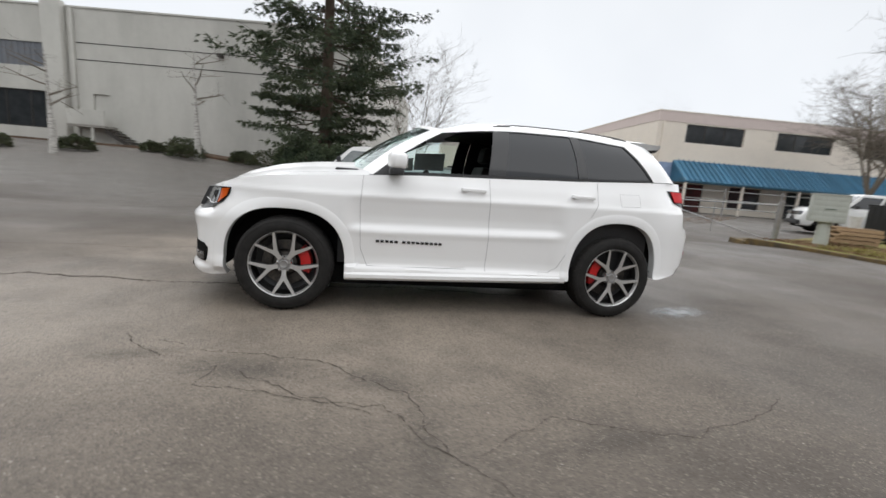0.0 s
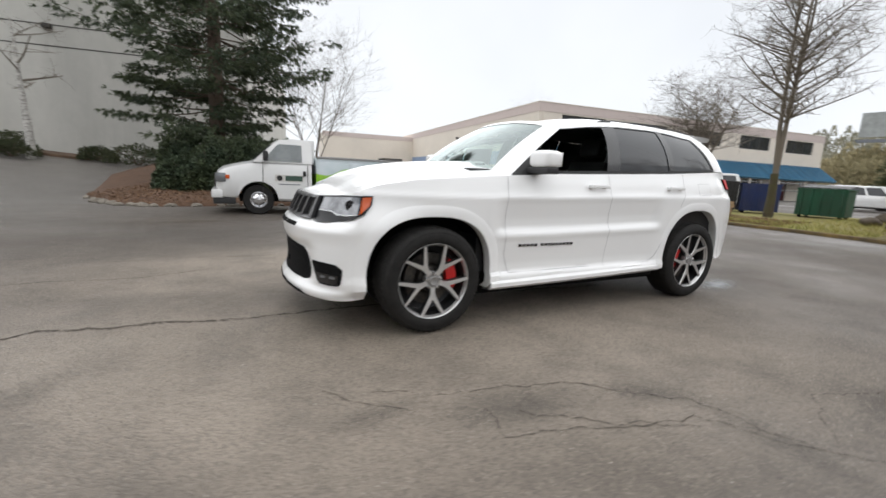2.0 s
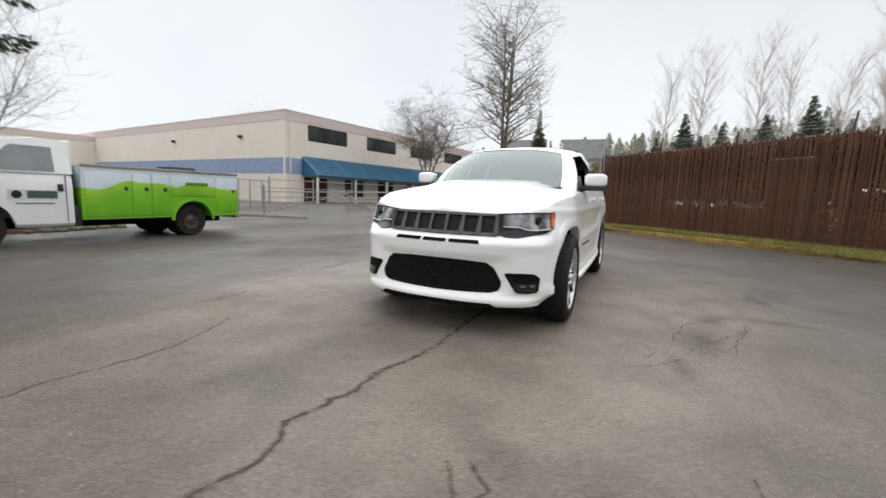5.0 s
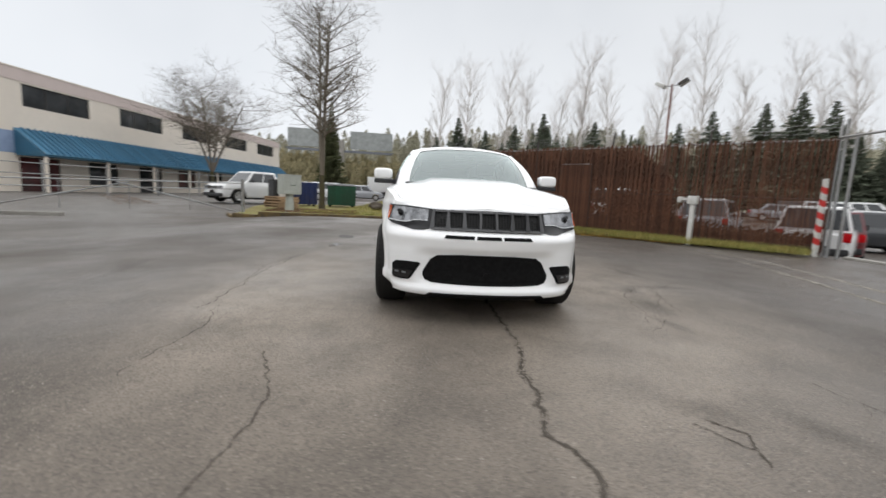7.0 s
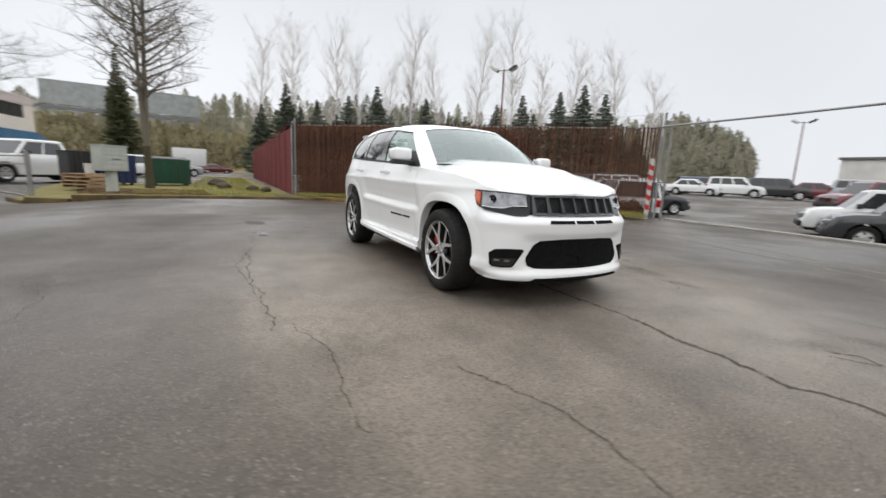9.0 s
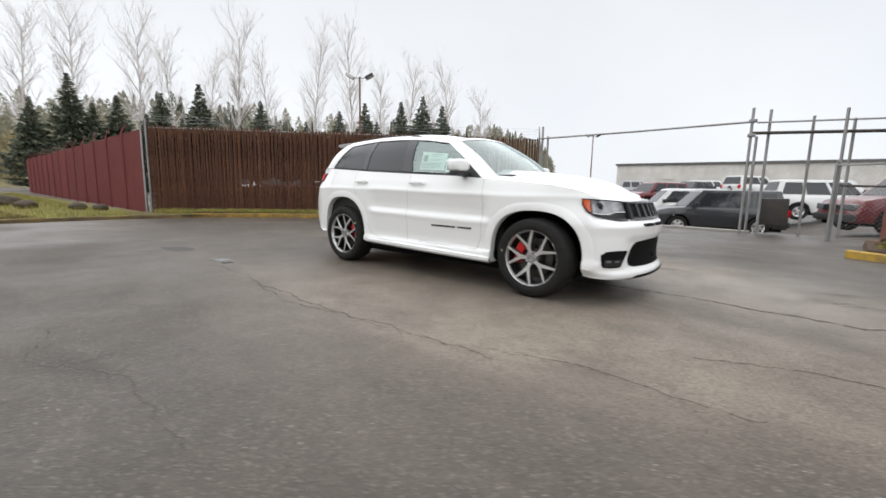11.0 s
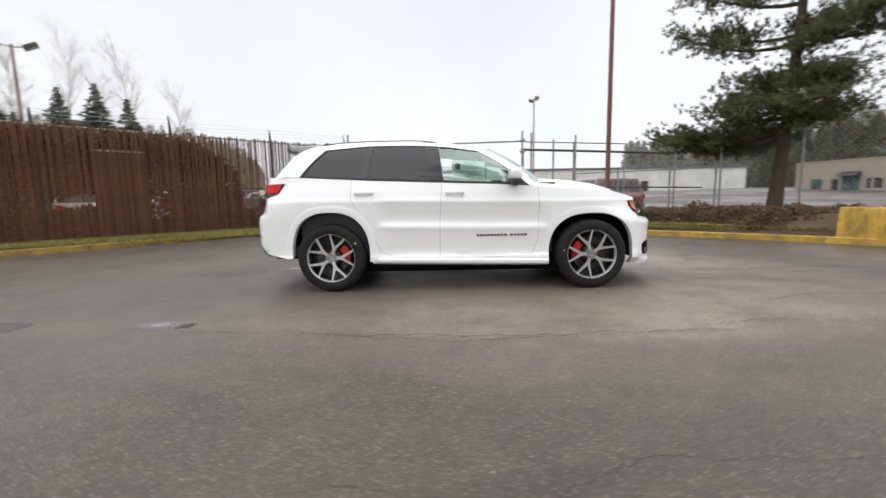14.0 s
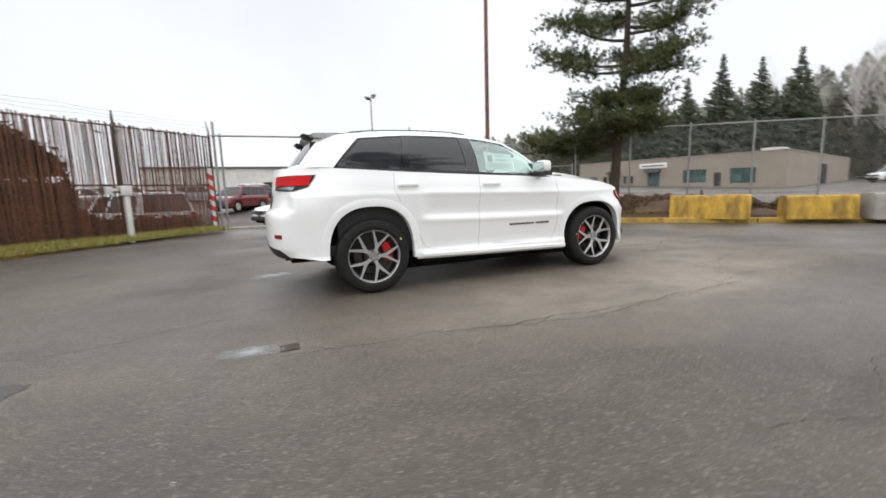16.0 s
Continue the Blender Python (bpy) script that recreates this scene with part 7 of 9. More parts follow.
# cream two-storey building with a blue canopy
A, B = (21.0, 25.8), (60.0, 21.2)
cream = empty("office_building", label="cream two-storey building with mauve parapet and blue metal canopy", category="building")
cream.matrix_world = frame_of(A, B, -0.35)
LEN = math.dist(A, B)
ups = [(2.35 + 7.55 * k, 7.15 + 7.55 * k, 5.72, 7.1) for k in range(5)]
lows = [(1.9 + 4.9 * k, 4.6 + 4.9 * k, 0.1 if k % 2 == 0 else 0.9, 2.55) for k in range(7)]
HT = 7.9
wall_with_holes("front_wall", LEN, HT, 0.3, ups + lows, CREAM, cream)
part("parapet", box(-0.02, LEN, -0.03, 0.33, 7.1 + 0.1, HT + 0.05), CREAM_BAND, cream, "mauve parapet band")
part("coping", box(-0.06, LEN, -0.06, 0.36, HT + 0.05, HT + 0.13), CREAM, cream)
for h in ups:
    window(cream, *h, 0.0, 3)
for k, h in enumerate(lows):
    window(cream, *h, 0.0, 2, glass=DARK_GLASS if k % 3 else material("shop_glass", (0.10, 0.03, 0.03), 0.1, stain=(0.9, (0.02, 0.02, 0.022), 0.8)))
SIDE_L = 48.0
side = frame_of((26.6, 25.8 + SIDE_L), A)
bm = bmesh.new()
prism(bm, [(0, 0.3, 0), (0.3, 0.3, 0), (0.3, SIDE_L, 0), (0, SIDE_L, 0)], (0, 0, HT))
part("side_wall", bm, CREAM, cream)
part("side_parapet", box(-0.03, 0.33, 0.34, SIDE_L, 7.2, HT + 0.05), CREAM_BAND, cream)
part("side_coping", box(-0.06, 0.36, 0.4, SIDE_L, HT + 0.05, HT + 0.13), CREAM, cream)
part("blue_band", box(-0.015, 0.0, 0.3, SIDE_L, 2.75, 4.1), BLUE_BAND, cream, "faded blue painted band")
part("blue_band", box(0.0, 1.7, -0.015, 0.0, 2.75, 4.1), BLUE_BAND, cream, "faded blue painted band")
part("roof", box(0.3, LEN, 0.33, SIDE_L, HT - 0.5, HT - 0.4), ROOFING, cream)
part("rear_wing", box(-15.0, -0.02, SIDE_L - 9.0, SIDE_L, 0, 7.3), CREAM, cream)
part("wing_parapet", box(-15.03, -0.02, SIDE_L - 9.04, SIDE_L - 8.98, 6.7, 7.4), CREAM_BAND, cream)
part("back_wall", box(0, LEN, SIDE_L, SIDE_L + 0.3, 0, HT), CREAM, cream)
part("far_wall", box(LEN - 0.3, LEN, 0.3, SIDE_L, 0, HT), CREAM, cream)
part("downpipe", box(0.4, 0.5, -0.1, 0.0, 0, 7.2, 0.02), CREAM, cream)
for yy in (6, 18):
    part("wall_lamp", box(-0.3, 0.0, yy, yy + 0.35, 5.9, 6.15, 0.04), FRAME_DARK, cream, "dark wall lamp")
canopy = part("canopy", box(1.7, LEN, -1.9, 0.0, 2.62, 2.78), BLUE_ROOF, cream, "blue standing-seam metal canopy")
n_pan = int((LEN - 1.7) / 0.42)
bm = bmesh.new()
prism(bm, [(1.7, -1.95, 2.72), (1.7, 0.0, 2.72), (1.7, 0.0, 4.3)], (-0.04, 0, 0))
part("canopy_end", bm, BLUE_ROOF, canopy)
_pan = None
for k in range(n_pan):
    x = 1.7 + 0.42 * k
    if _pan is None:
        bm = bmesh.new()
        prism(bm, [(0, -2.0, 2.74), (0.405, -2.0, 2.74), (0.405, 0.0, 4.3), (0, 0.0, 4.3)], (0, 0.02, 0.03))
        prism(bm, [(0.370, -2.0, 2.74), (0.42, -2.0, 2.74), (0.42, 0.0, 4.3), (0.370, 0.0, 4.3)], (0, -0.05, 0.11))
        o = part("roof_panel", bm, BLUE_ROOF, canopy, smooth=False)
        _pan = o.data
    else:
        o = linked("roof_panel", _pan, None, canopy, smooth=False)
    o.location.x = x
for k in range(9):
    part("canopy_post", box(1.8 + 4.6 * k, 1.95 + 4.6 * k, -1.85, -1.7, 0, 2.62), CREAM, cream)

# grey concrete hall
hall = empty("industrial_hall", label="grey tilt-up concrete hall with dark reveal lines, stair and loading window", category="building")
HA, HB = (-38.0, 33.4), (-1.5, 26.6)
hall.matrix_world = frame_of(HA, HB, 0.9)
HL = math.dist(HA, HB)
xk = 16.6
wall_with_holes("front_wall", HL, 9.5, 0.3, [(8.2, 15.2, 1.35, 3.9), (8.2, 14.8, 5.5, 7.1), (18.0, 19.2, 1.75, 3.95)], GREY_WALL, hall)
for z in (6.15, 7.25):
    part("reveal_line", box(xk + 0.4, HL, -0.012, 0.0, z, z + 0.06), FRAME_DARK, hall)
part("pilaster", box(xk - 1.5, xk - 0.2, -0.5, 0.0, -0.3, 9.8, 0.03), GREY_WALL, hall)
part("pilaster", box(xk + 0.05, xk + 0.35, -0.16, 0.0, -0.3, 9.45, 0.02), GREY_WALL, hall)
part("coping", box(-0.1, HL + 0.1, -0.06, 0.4, 9.5, 9.62), GREY_WALL, hall)
part("roof", box(0, HL, 0.3, 30, 9.1, 9.2), ROOFING, hall)
part("side_wall", box(HL - 0.3, HL, 0.3, 30, -0.6, 9.5), GREY_WALL, hall)
part("back_wall", box(0, HL, 30, 30.3, -0.6, 9.5), GREY_WALL, hall)
part("far_wall", box(0, 0.3, 0.3, 30, -0.6, 9.5), GREY_WALL, hall)
window(hall, 8.2, 15.2, 1.35, 3.9, 0.0, 4)
lou = part("louvre", box(8.2, 14.8, 0.1, 0.2, 5.5, 7.1), SLAT_METAL, hall, "grey corrugated metal infill")
for k in range(16):
    part("rib", box(8.25 + 0.41 * k, 8.35 + 0.41 * k, 0.05, 0.1, 5.5, 7.1), SLAT_METAL, lou)
part("door", box(18.0, 19.2, 0.12, 0.2, 1.75, 3.95), GREY_WALL, hall, "grey painted exit door")
part("landing", box(17.0, 19.6, -1.1, 0.0, 1.6, 1.75), CONCRETE, hall, "stair landing")
part("landing_wall", box(17.0, 19.6, -1.14, -1.08, 1.75, 2.75), GREY_WALL, hall)
part("landing_post", box(18.6, 18.75, -1.1, -0.95, -0.5, 1.6), GREY_WALL, hall)
for k in range(9):
    part("step", box(19.6 + 0.32 * k, 19.95 + 0.32 * k, -1.1, -0.05, 1.45 - 0.18 * k, 1.51 - 0.18 * k), FRAME_DARK, hall)
bm = bmesh.new()
prism(bm, [(19.6, -1.12, 1.55), (22.6, -1.12, -0.12), (22.6, -1.12, -0.35), (19.6, -1.12, 1.3)], (0, 0.05, 0))
part("stringer", bm, FRAME_DARK, hall, "dark steel stair stringer")
part("wall_lamp", box(26.9, 27.3, -0.3, 0.0, 7.05, 7.3, 0.04), FRAME_DARK, hall, "dark wall lamp")

# long white block building beyond the lot
long_b = empty("warehouse", label="long low white block building with a dark flat roof edge", category="building")
LA, LB = (16.1, -58.15), (-46.5, -61.0)
LL = math.dist(LA, LB)
# local y points away from the yard
long_b.matrix_world = frame_of(LA, LB, 0.3)
wall_with_holes("front_wall", LL, 4.5, 0.3, [(6 + 8 * k, 7.2 + 8 * k, 0.4, 2.6) for k in range(6)], WHITE_WALL, long_b)
for k in range(6):
    part("door", box(6 + 8 * k, 7.2 + 8 * k, 0.15, 0.22, 0.0, 2.6), FRAME_DARK if k % 2 else WHITE_WALL, long_b)
part("roof_edge", box(-0.2, LL + 0.2, -0.25, 12, 4.5, 4.75), ROOFING, long_b, "dark flat roof edge")
part("end_wall", box(LL - 0.3, LL, 0.3, 12, -0.3, 4.5), WHITE_WALL, long_b)
part("end_wall", box(0, 0.3, 0.3, 12, -0.3, 4.5), WHITE_WALL, long_b)
part("back_wall", box(0, LL, 12, 12.3, -0.3, 4.5), WHITE_WALL, long_b)

# tan single-storey building across the road
tan = empty("shop_building", label="low tan building with small windows and a flat roof", category="building")
TA, TB = (-31.85, -33.6), (-37.0, -15.2)
TD = 30.0
tan.matrix_world = frame_of(TA, TB, 0.0)
TL = math.dist(TA, TB)
th = [(1.3, 2.2, 1.1, 1.95), (2.9, 3.4, 0.9, 1.9), (3.6, 4.9, 0.6, 2.1), (5.3, 5.6, 1.1, 1.9), (5.75, 6.35, 1.1, 1.9), (7.85, 9.0, 0.6, 2.4), (11.2, 13.2, 1.0, 2.2), (13.8, 14.4, 0.6, 1.85), (15.1, 17.0, 0.85, 2.15)]
wall_with_holes("front_wall", TL, 3.4, 0.3, th, TAN_WALL, tan, z0=-0.5)
for h in th:
    window(tan, *h, 0.0, 2 if h[1] - h[0] > 1.0 else 1, glass=TEAL_GLASS if h[1] - h[0] > 0.85 else DARK_GLASS)
part("end_wall", box(TL - 0.3, TL, 0.3, TD, -0.5, 3.4), TAN_WALL, tan)
part("end_wall", box(0, 0.3, 0.3, TD, -0.5, 3.4), TAN_WALL, tan)
part("back_wall", box(0, TL, TD, TD + 0.3, -0.5, 3.4), TAN_WALL, tan)
part("roof", box(0.3, TL - 0.3, 0.3, TD, 3.1, 3.25), ROOFING, tan)
part("coping", box(-0.05, TL + 0.05, -0.05, 0.35, 3.4, 3.5), TAN_WALL, tan)
part("coping", box(TL - 0.35, TL + 0.05, 0.35, TD, 3.4, 3.5), TAN_WALL, tan)
part("loading_door", box(TL - 0.02, TL + 0.03, 13.0, 16.0, 0.0, 2.5), FRAME_DARK, tan, "dark loading door")
sg = part("sign", box(7.0, 9.7, -0.1, 0.0, 2.55, 3.05, 0.02), material("sign_white", (0.7, 0.7, 0.68), 0.6), tan, "white sign board with an unreadable dark line")
part("line", box(7.3, 9.4, -0.112, -0.1, 2.74, 2.86), INK, sg)
for xx in (3.55, 7.7):
    bm = bmesh.new()
    prism(bm, [(xx, 0, 2.50), (xx, -0.8, 2.15), (xx, 0.0, 2.15)], (1.4, 0, 0))
    part("awning", bm, FRAME_DARK, tan, "dark fabric awning")
part("roof_unit", box(16.6, 18.2, 2.5, 4.5, 3.25, 3.85, 0.05), WHITE_WALL, tan)

# billboard seen from behind
bb = empty("billboard", label="large grey billboard on a steel frame seen from behind", category="billboard")
bb.matrix_world = frame_of((92.5, 6.0), (90.5, 29.0))
for x0, x1 in ((0, 9.5), (13.0, 23.0)):
    pan = part("panel", box(x0, x1, -0.2, 0.1, 10.4, 14.3), material("billboard_back", (0.33, 0.345, 0.335), 0.7, grain=(1, (0.17, 0.18, 0.175), 0.6)), bb)
    for k in range(5):
        part("brace", box(x0, x1, -0.32, -0.2, 10.6 + 0.8 * k, 10.72 + 0.8 * k), SLAT_METAL, pan)
    part("catwalk", box(x0 - 0.5, x1 + 0.5, -1.2, -0.3, 9.9, 10.1), SLAT_METAL, bb)
part("column", tube([(11.5, 0.3, -0.5), (11.5, 0.3, 12)], 0.75, 12), CONCRETE, bb, "pale round column")
part("girder", box(0, 23, 0.1, 0.5, 9.5, 10.0), SLAT_METAL, bb)


# ==== fences, posts and yard things ====
GALV = material("galvanised_steel", (0.36, 0.37, 0.37), 0.55, metal=0.7, grain=(8, (0.26, 0.26, 0.26), 0.6), stain=(1.2, (0.22, 0.16, 0.12), 0.4))
DARK_PIPE = material("dark_pipe", (0.05, 0.05, 0.05), 0.6, metal=0.4, grain=(6, (0.10, 0.07, 0.05), 0.6))
SLAT_BROWN = material("brown_slat", (0.088, 0.036, 0.019), 0.85, grain=(3, (0.056, 0.027, 0.015), 0.7, (4, 4, 0.6)), stain=(0.7, (0.18, 0.074, 0.038), 0.6), vary=0.34)
RED_PANEL = material("red_fence_panel", (0.165, 0.036, 0.036), 0.75, grain=(2, (0.12, 0.024, 0.025), 0.6, (3, 3, 0.5)), stain=(0.5, (0.20, 0.06, 0.05), 0.5), vary=0.10)
WHITE_STEEL = material("white_painted_steel", (0.62, 0.62, 0.59), 0.6, grain=(8, (0.5, 0.48, 0.44), 0.5), stain=(2, (0.40, 0.36, 0.30), 0.4))
RED_TAPE = material("red_tape", (0.50, 0.03, 0.025), 0.5)
RUST_POLE = material("rusty_pole_paint", (0.17, 0.062, 0.045), 0.7, grain=(5, (0.23, 0.10, 0.065), 0.7, (3, 3, 0.5)), stain=(1, (0.11, 0.05, 0.04), 0.6))
WOOD = material("pallet_wood", (0.36, 0.25, 0.15), 0.9, grain=(5, (0.25, 0.17, 0.10), 0.7, (8, 1, 1)), vary=0.2)
BLUE_BIN = material("blue_bin_paint", (0.012, 0.028, 0.110), 0.6, grain=(3, (0.014, 0.022, 0.075), 0.6), stain=(1.5, (0.05, 0.05, 0.08), 0.5))
GREEN_BIN = material("green_bin_paint", (0.012, 0.085, 0.045), 0.6, grain=(3, (0.012, 0.055, 0.032), 0.6), stain=(1.2, (0.035, 0.04, 0.03), 0.5))
BOX_GREY = material("mailbox_paint", (0.43, 0.45, 0.41), 0.6, grain=(6, (0.37, 0.385, 0.35), 0.5), stain=(1.5, (0.33, 0.33, 0.29), 0.4))

# brown slatted fence
fd = (FENCE_B - FENCE_A)
FLEN = fd.length
fence = empty("slatted_fence", label="tall brown slatted chain-link fence with narrow gaps between slats", category="fence")
fence.matrix_world = Matrix.Translation((FENCE_A.x, FENCE_A.y, 0.10)) @ Matrix.Rotation(math.atan2(fd.y, fd.x), 4, 'Z')
FH = 2.78
fr_ = random.Random(4)
n_post = 6
for k in range(n_post):
    x = FLEN * k / (n_post - 1)
    bm = tube([(x, 0.045, -0.3), (x, 0.045, FH + 0.08), (x, 0.12, FH + 0.42) if k % 2 else (x, 0.05, FH + 0.30)], [0.034, 0.034, 0.018], 8)
    part("post", bm, GALV if k == n_post - 1 else DARK_PIPE, fence)
for z in (0.12, 1.30, FH - 0.06):
    part("rail", tube([(0, 0.035, z), (FLEN, 0.035, z)], 0.022, 6), GALV if z > 2 else DARK_PIPE, fence)
for k in range(3):
    pts = [(FLEN * i / 40, 0.06 + 0.05 * k, FH + 0.12 + 0.10 * k + 0.02 * math.sin(i * 1.3 + k)) for i in range(41)]
    part("barbed_wire", tube(pts, 0.004, 3), GALV, fence)
DOOR_TOP = 2.22
part("door_leaf", box(6.27, 7.28, 0.024, 0.034, 0.05, DOOR_TOP - 0.03), SLAT_BROWN, fence, "red-brown boarded leaf")
part("door_head", box(6.25, 7.30, 0.012, 0.022, DOOR_TOP - 0.03, DOOR_TOP + 0.02), GALV, fence, "gate leaf outline in the fence")
for dx in (6.25, 7.30):
    part("door_jamb", tube([(dx, 0.030, 0.05), (dx, 0.030, DOOR_TOP)], 0.022, 6), DARK_PIPE, fence)
# slats: one full length, one upper and one lower piece, shared by all


def slat_mesh(z0, z1, hw=0.0142):
    bm = bmesh.new()
    add_box(bm, -hw, hw, -0.004, 0.004, z0, z1)
    me = bpy.data.meshes.new("slat")
    bm.to_mesh(me)
    bm.free()
    return me


SL = {"full": slat_mesh(0.0, FH), "short": slat_mesh(0.0, FH - 0.09), "low": slat_mesh(0.0, 0.74), "bent": slat_mesh(0.0, 1.9)}
n_slat = 290
pitch = FLEN / n_slat
for k in range(n_slat):
    x = pitch * (k + 0.5)
    t = x / FLEN
    kd = "short" if fr_.random() < 0.12 else "full"
    if fr_.random() < 0.004:
        kd = "bent"
    if (t > 0.90 and fr_.random() < 0.03) or fr_.random() < 0.002:
        kd = "low"
    o = linked("slat", SL[kd], SLAT_BROWN, fence, smooth=False)
    o.location = (x + fr_.uniform(-0.002, 0.002), fr_.uniform(-0.004, 0.004), fr_.uniform(-0.05, 0.03))
    o.rotation_euler = (fr_.uniform(-0.006, 0.006), fr_.uniform(-0.008, 0.008), fr_.uniform(-0.10, 0.10))

# red panel fence running away from the corner
red = empty("panel_fence", label="dark red corrugated panel fence running back from the corner", category="fence")
red.matrix_world = Matrix.Translation((FENCE_A.x + 0.05, FENCE_A.y + 0.06, 0.05)) @ Matrix.Rotation(math.atan2(-0.6, 32.5), 4, 'Z')
bm = bmesh.new()
rows = []
for k in range(49):
    x = 2.4 * k / 48
    y = (0.022, 0.022, -0.022, -0.022)[k % 4]
    rows.append([(x, y, 0.0), (x, y, 2.72)])
grid_faces(bm, rows)
_pm = None
for k in range(14):
    if _pm is None:
        o = part("panel", bm, RED_PANEL, red, smooth=False)
        _pm = o.data
    else:
        o = linked("panel", _pm, None, red, smooth=False)
    o.location.x = 2.42 * k
    part("post", tube([(2.42 * k, 0.05, -0.3), (2.42 * k, 0.05, 2.78), (2.42 * k, -0.12, 3.1)], [0.03, 0.03, 0.012], 6), RED_PANEL if k else GALV, red)
part("corner_post", tube([(-0.1, -0.06, -0.3), (-0.1, -0.06, 3.05)], 0.03, 8), GALV, red)


def parts_fence(name, pts, h, label, z=0.0, mesh=True, rail=True):
    """A chain-link fence: posts, top rail, and woven wire as one joined part."""
    root = empty(name, label=label, category="fence")
    P = [Vector(p) for p in pts]
    for p in P:
        part("post", tube([(p.x, p.y, z - 0.4), (p.x, p.y, z + h + 0.08)], 0.030, 8), GALV, root)
    for a, b in zip(P, P[1:]):
        if rail:
            part("rail", tube([(a.x, a.y, z + h), (b.x, b.y, z + h)], 0.022, 6), GALV, root)
    if mesh:
        bm = bmesh.new()
        for a, b in zip(P, P[1:]):
            d = b - a
            n = int(d.length / 0.10)
            for k in range(-int(h / 0.10), n + 1):
                for s in (1, -1):
                    # wires slant both ways, clipped to the bay
                    u0, u1 = k * 0.10, k * 0.10 + h
                    c0, c1 = max(0.0, u0), min(d.length, u1)
                    if c1 - c0 < 0.02:
                        continue
                    z0, z1 = (c0 - u0), (c1 - u0)
                    if s < 0:
                        z0, z1 = h - z0, h - z1
                    q0, q1 = a + d.normalized() * c0, a + d.normalized() * c1
                    add_tube(bm, [(q0.x, q0.y, z + 0.05 + z0 * 0.97), (q1.x, q1.y, z + 0.05 + z1 * 0.97)], 0.0015, 3, cap=False)
        o = part("wire_mesh", bm, GALV, root, smooth=False)
        tagged(o, "woven galvanised wire", kind="stuff")
    return root


parts_fence("chain_link_fence", [(-7.55, -6.45), (-8.92, -5.38), (-10.46, -4.40), (-12.0, -3.35), (-13.6, -2.3), (-15.4, -1.1)], 2.45, "galvanised chain-link fence with a top rail behind the planting bed", z=0.42)
parts_fence("low_chain_link_fence", [(-4.1, -8.72), (-5.3, -8.0), (-6.5, -7.15), (-7.45, -6.5)], 1.62, "lower chain-link fence beside the gate", z=0.12)

# sliding-gate frame across the lot's mouth
gate = empty("sliding_gate_frame", label="galvanised gate posts with an overhead pipe across the lot entrance", category="gate")
for x, y, h in ((-2.40, -8.92, 3.22), (-2.75, -9.15, 3.18), (-2.5, -9.35, 2.55)):
    part("post", tube([(x, y, -0.3), (x, y, h)], 0.034, 10), GALV, gate)
part("overhead_pipe", tube([(3.72, -9.32, 2.86), (0.5, -9.15, 2.86), (-2.4, -8.95, 2.88)], 0.028, 8), GALV, gate)
part("overhead_pipe", tube([(-2.4, -8.97, 2.60), (-4.7, -9.4, 2.55), (-8.2, -9.9, 2.45)], 0.040, 8), DARK_PIPE, gate, "dark roller pipe")
part("overhead_pipe", tube([(-2.5, -9.0, 2.86), (-5.2, -9.5, 2.82), (-8.0, -9.8, 2.75)], 0.022, 8), GALV, gate)
for k in range(2):
    part("bracket", box(-2.50, -2.33, -9.02, -8.86, 2.5 + 0.36 * k, 2.58 + 0.36 * k, 0.01), GALV, gate)
part("gate_box", box(-3.35, -2.75, -9.75, -9.35, 0.25, 0.95, 0.03), DARK_PIPE, gate, "dark gate motor box")
for x, y, h in ((-3.6, -9.5, 3.0), (-4.15, -8.75, 3.02), (-4.35, -9.6, 2.9), (-6.2, -9.7, 2.75), (-8.05, -9.8, 2.8)):
    part("post", tube([(x, y, -0.3), (x, y, h)], 0.032, 8), GALV, gate)
part("low_pipe", tube([(-4.2, -8.72, 1.28), (-6.9, -9.3, 1.25), (-8.6, -9.0, 1.2)], 0.026, 6), DARK_PIPE, gate)

# end post of the slatted fence, wrapped in red and white tape
ep = empty("striped_gate_post", Matrix.Translation((3.66, -9.42, 0)), label="galvanised gate post wrapped in red and white striped tape", category="post")
part("post", tube([(0, 0, -0.3), (0, 0, 3.28)], 0.036, 12), GALV, ep)
part("post", tube([(-0.16, -0.10, -0.3), (-0.16, -0.10, 2.95)], 0.035, 10), GALV, ep)
for k in range(11):
    bm = bmesh.new()
    rows = []
    z = 0.18 + 0.155 * k
    for j in range(17):
        a = 2 * math.pi * j / 16
        x, y = 0.20 + 0.072 * math.cos(a), 0.12 + 0.072 * math.sin(a)
        tilt = 0.05 * math.cos(a)
        rows.append([(x, y, z + tilt), (x, y, z + 0.155 + tilt)])
    grid_faces(bm, rows)
    part("tape_band", bm, RED_TAPE if k % 2 else WHITE_STEEL, ep)
part("bollard", tube([(0.20, 0.12, -0.2), (0.20, 0.12, 1.9)], 0.066, 12), WHITE_STEEL, ep)

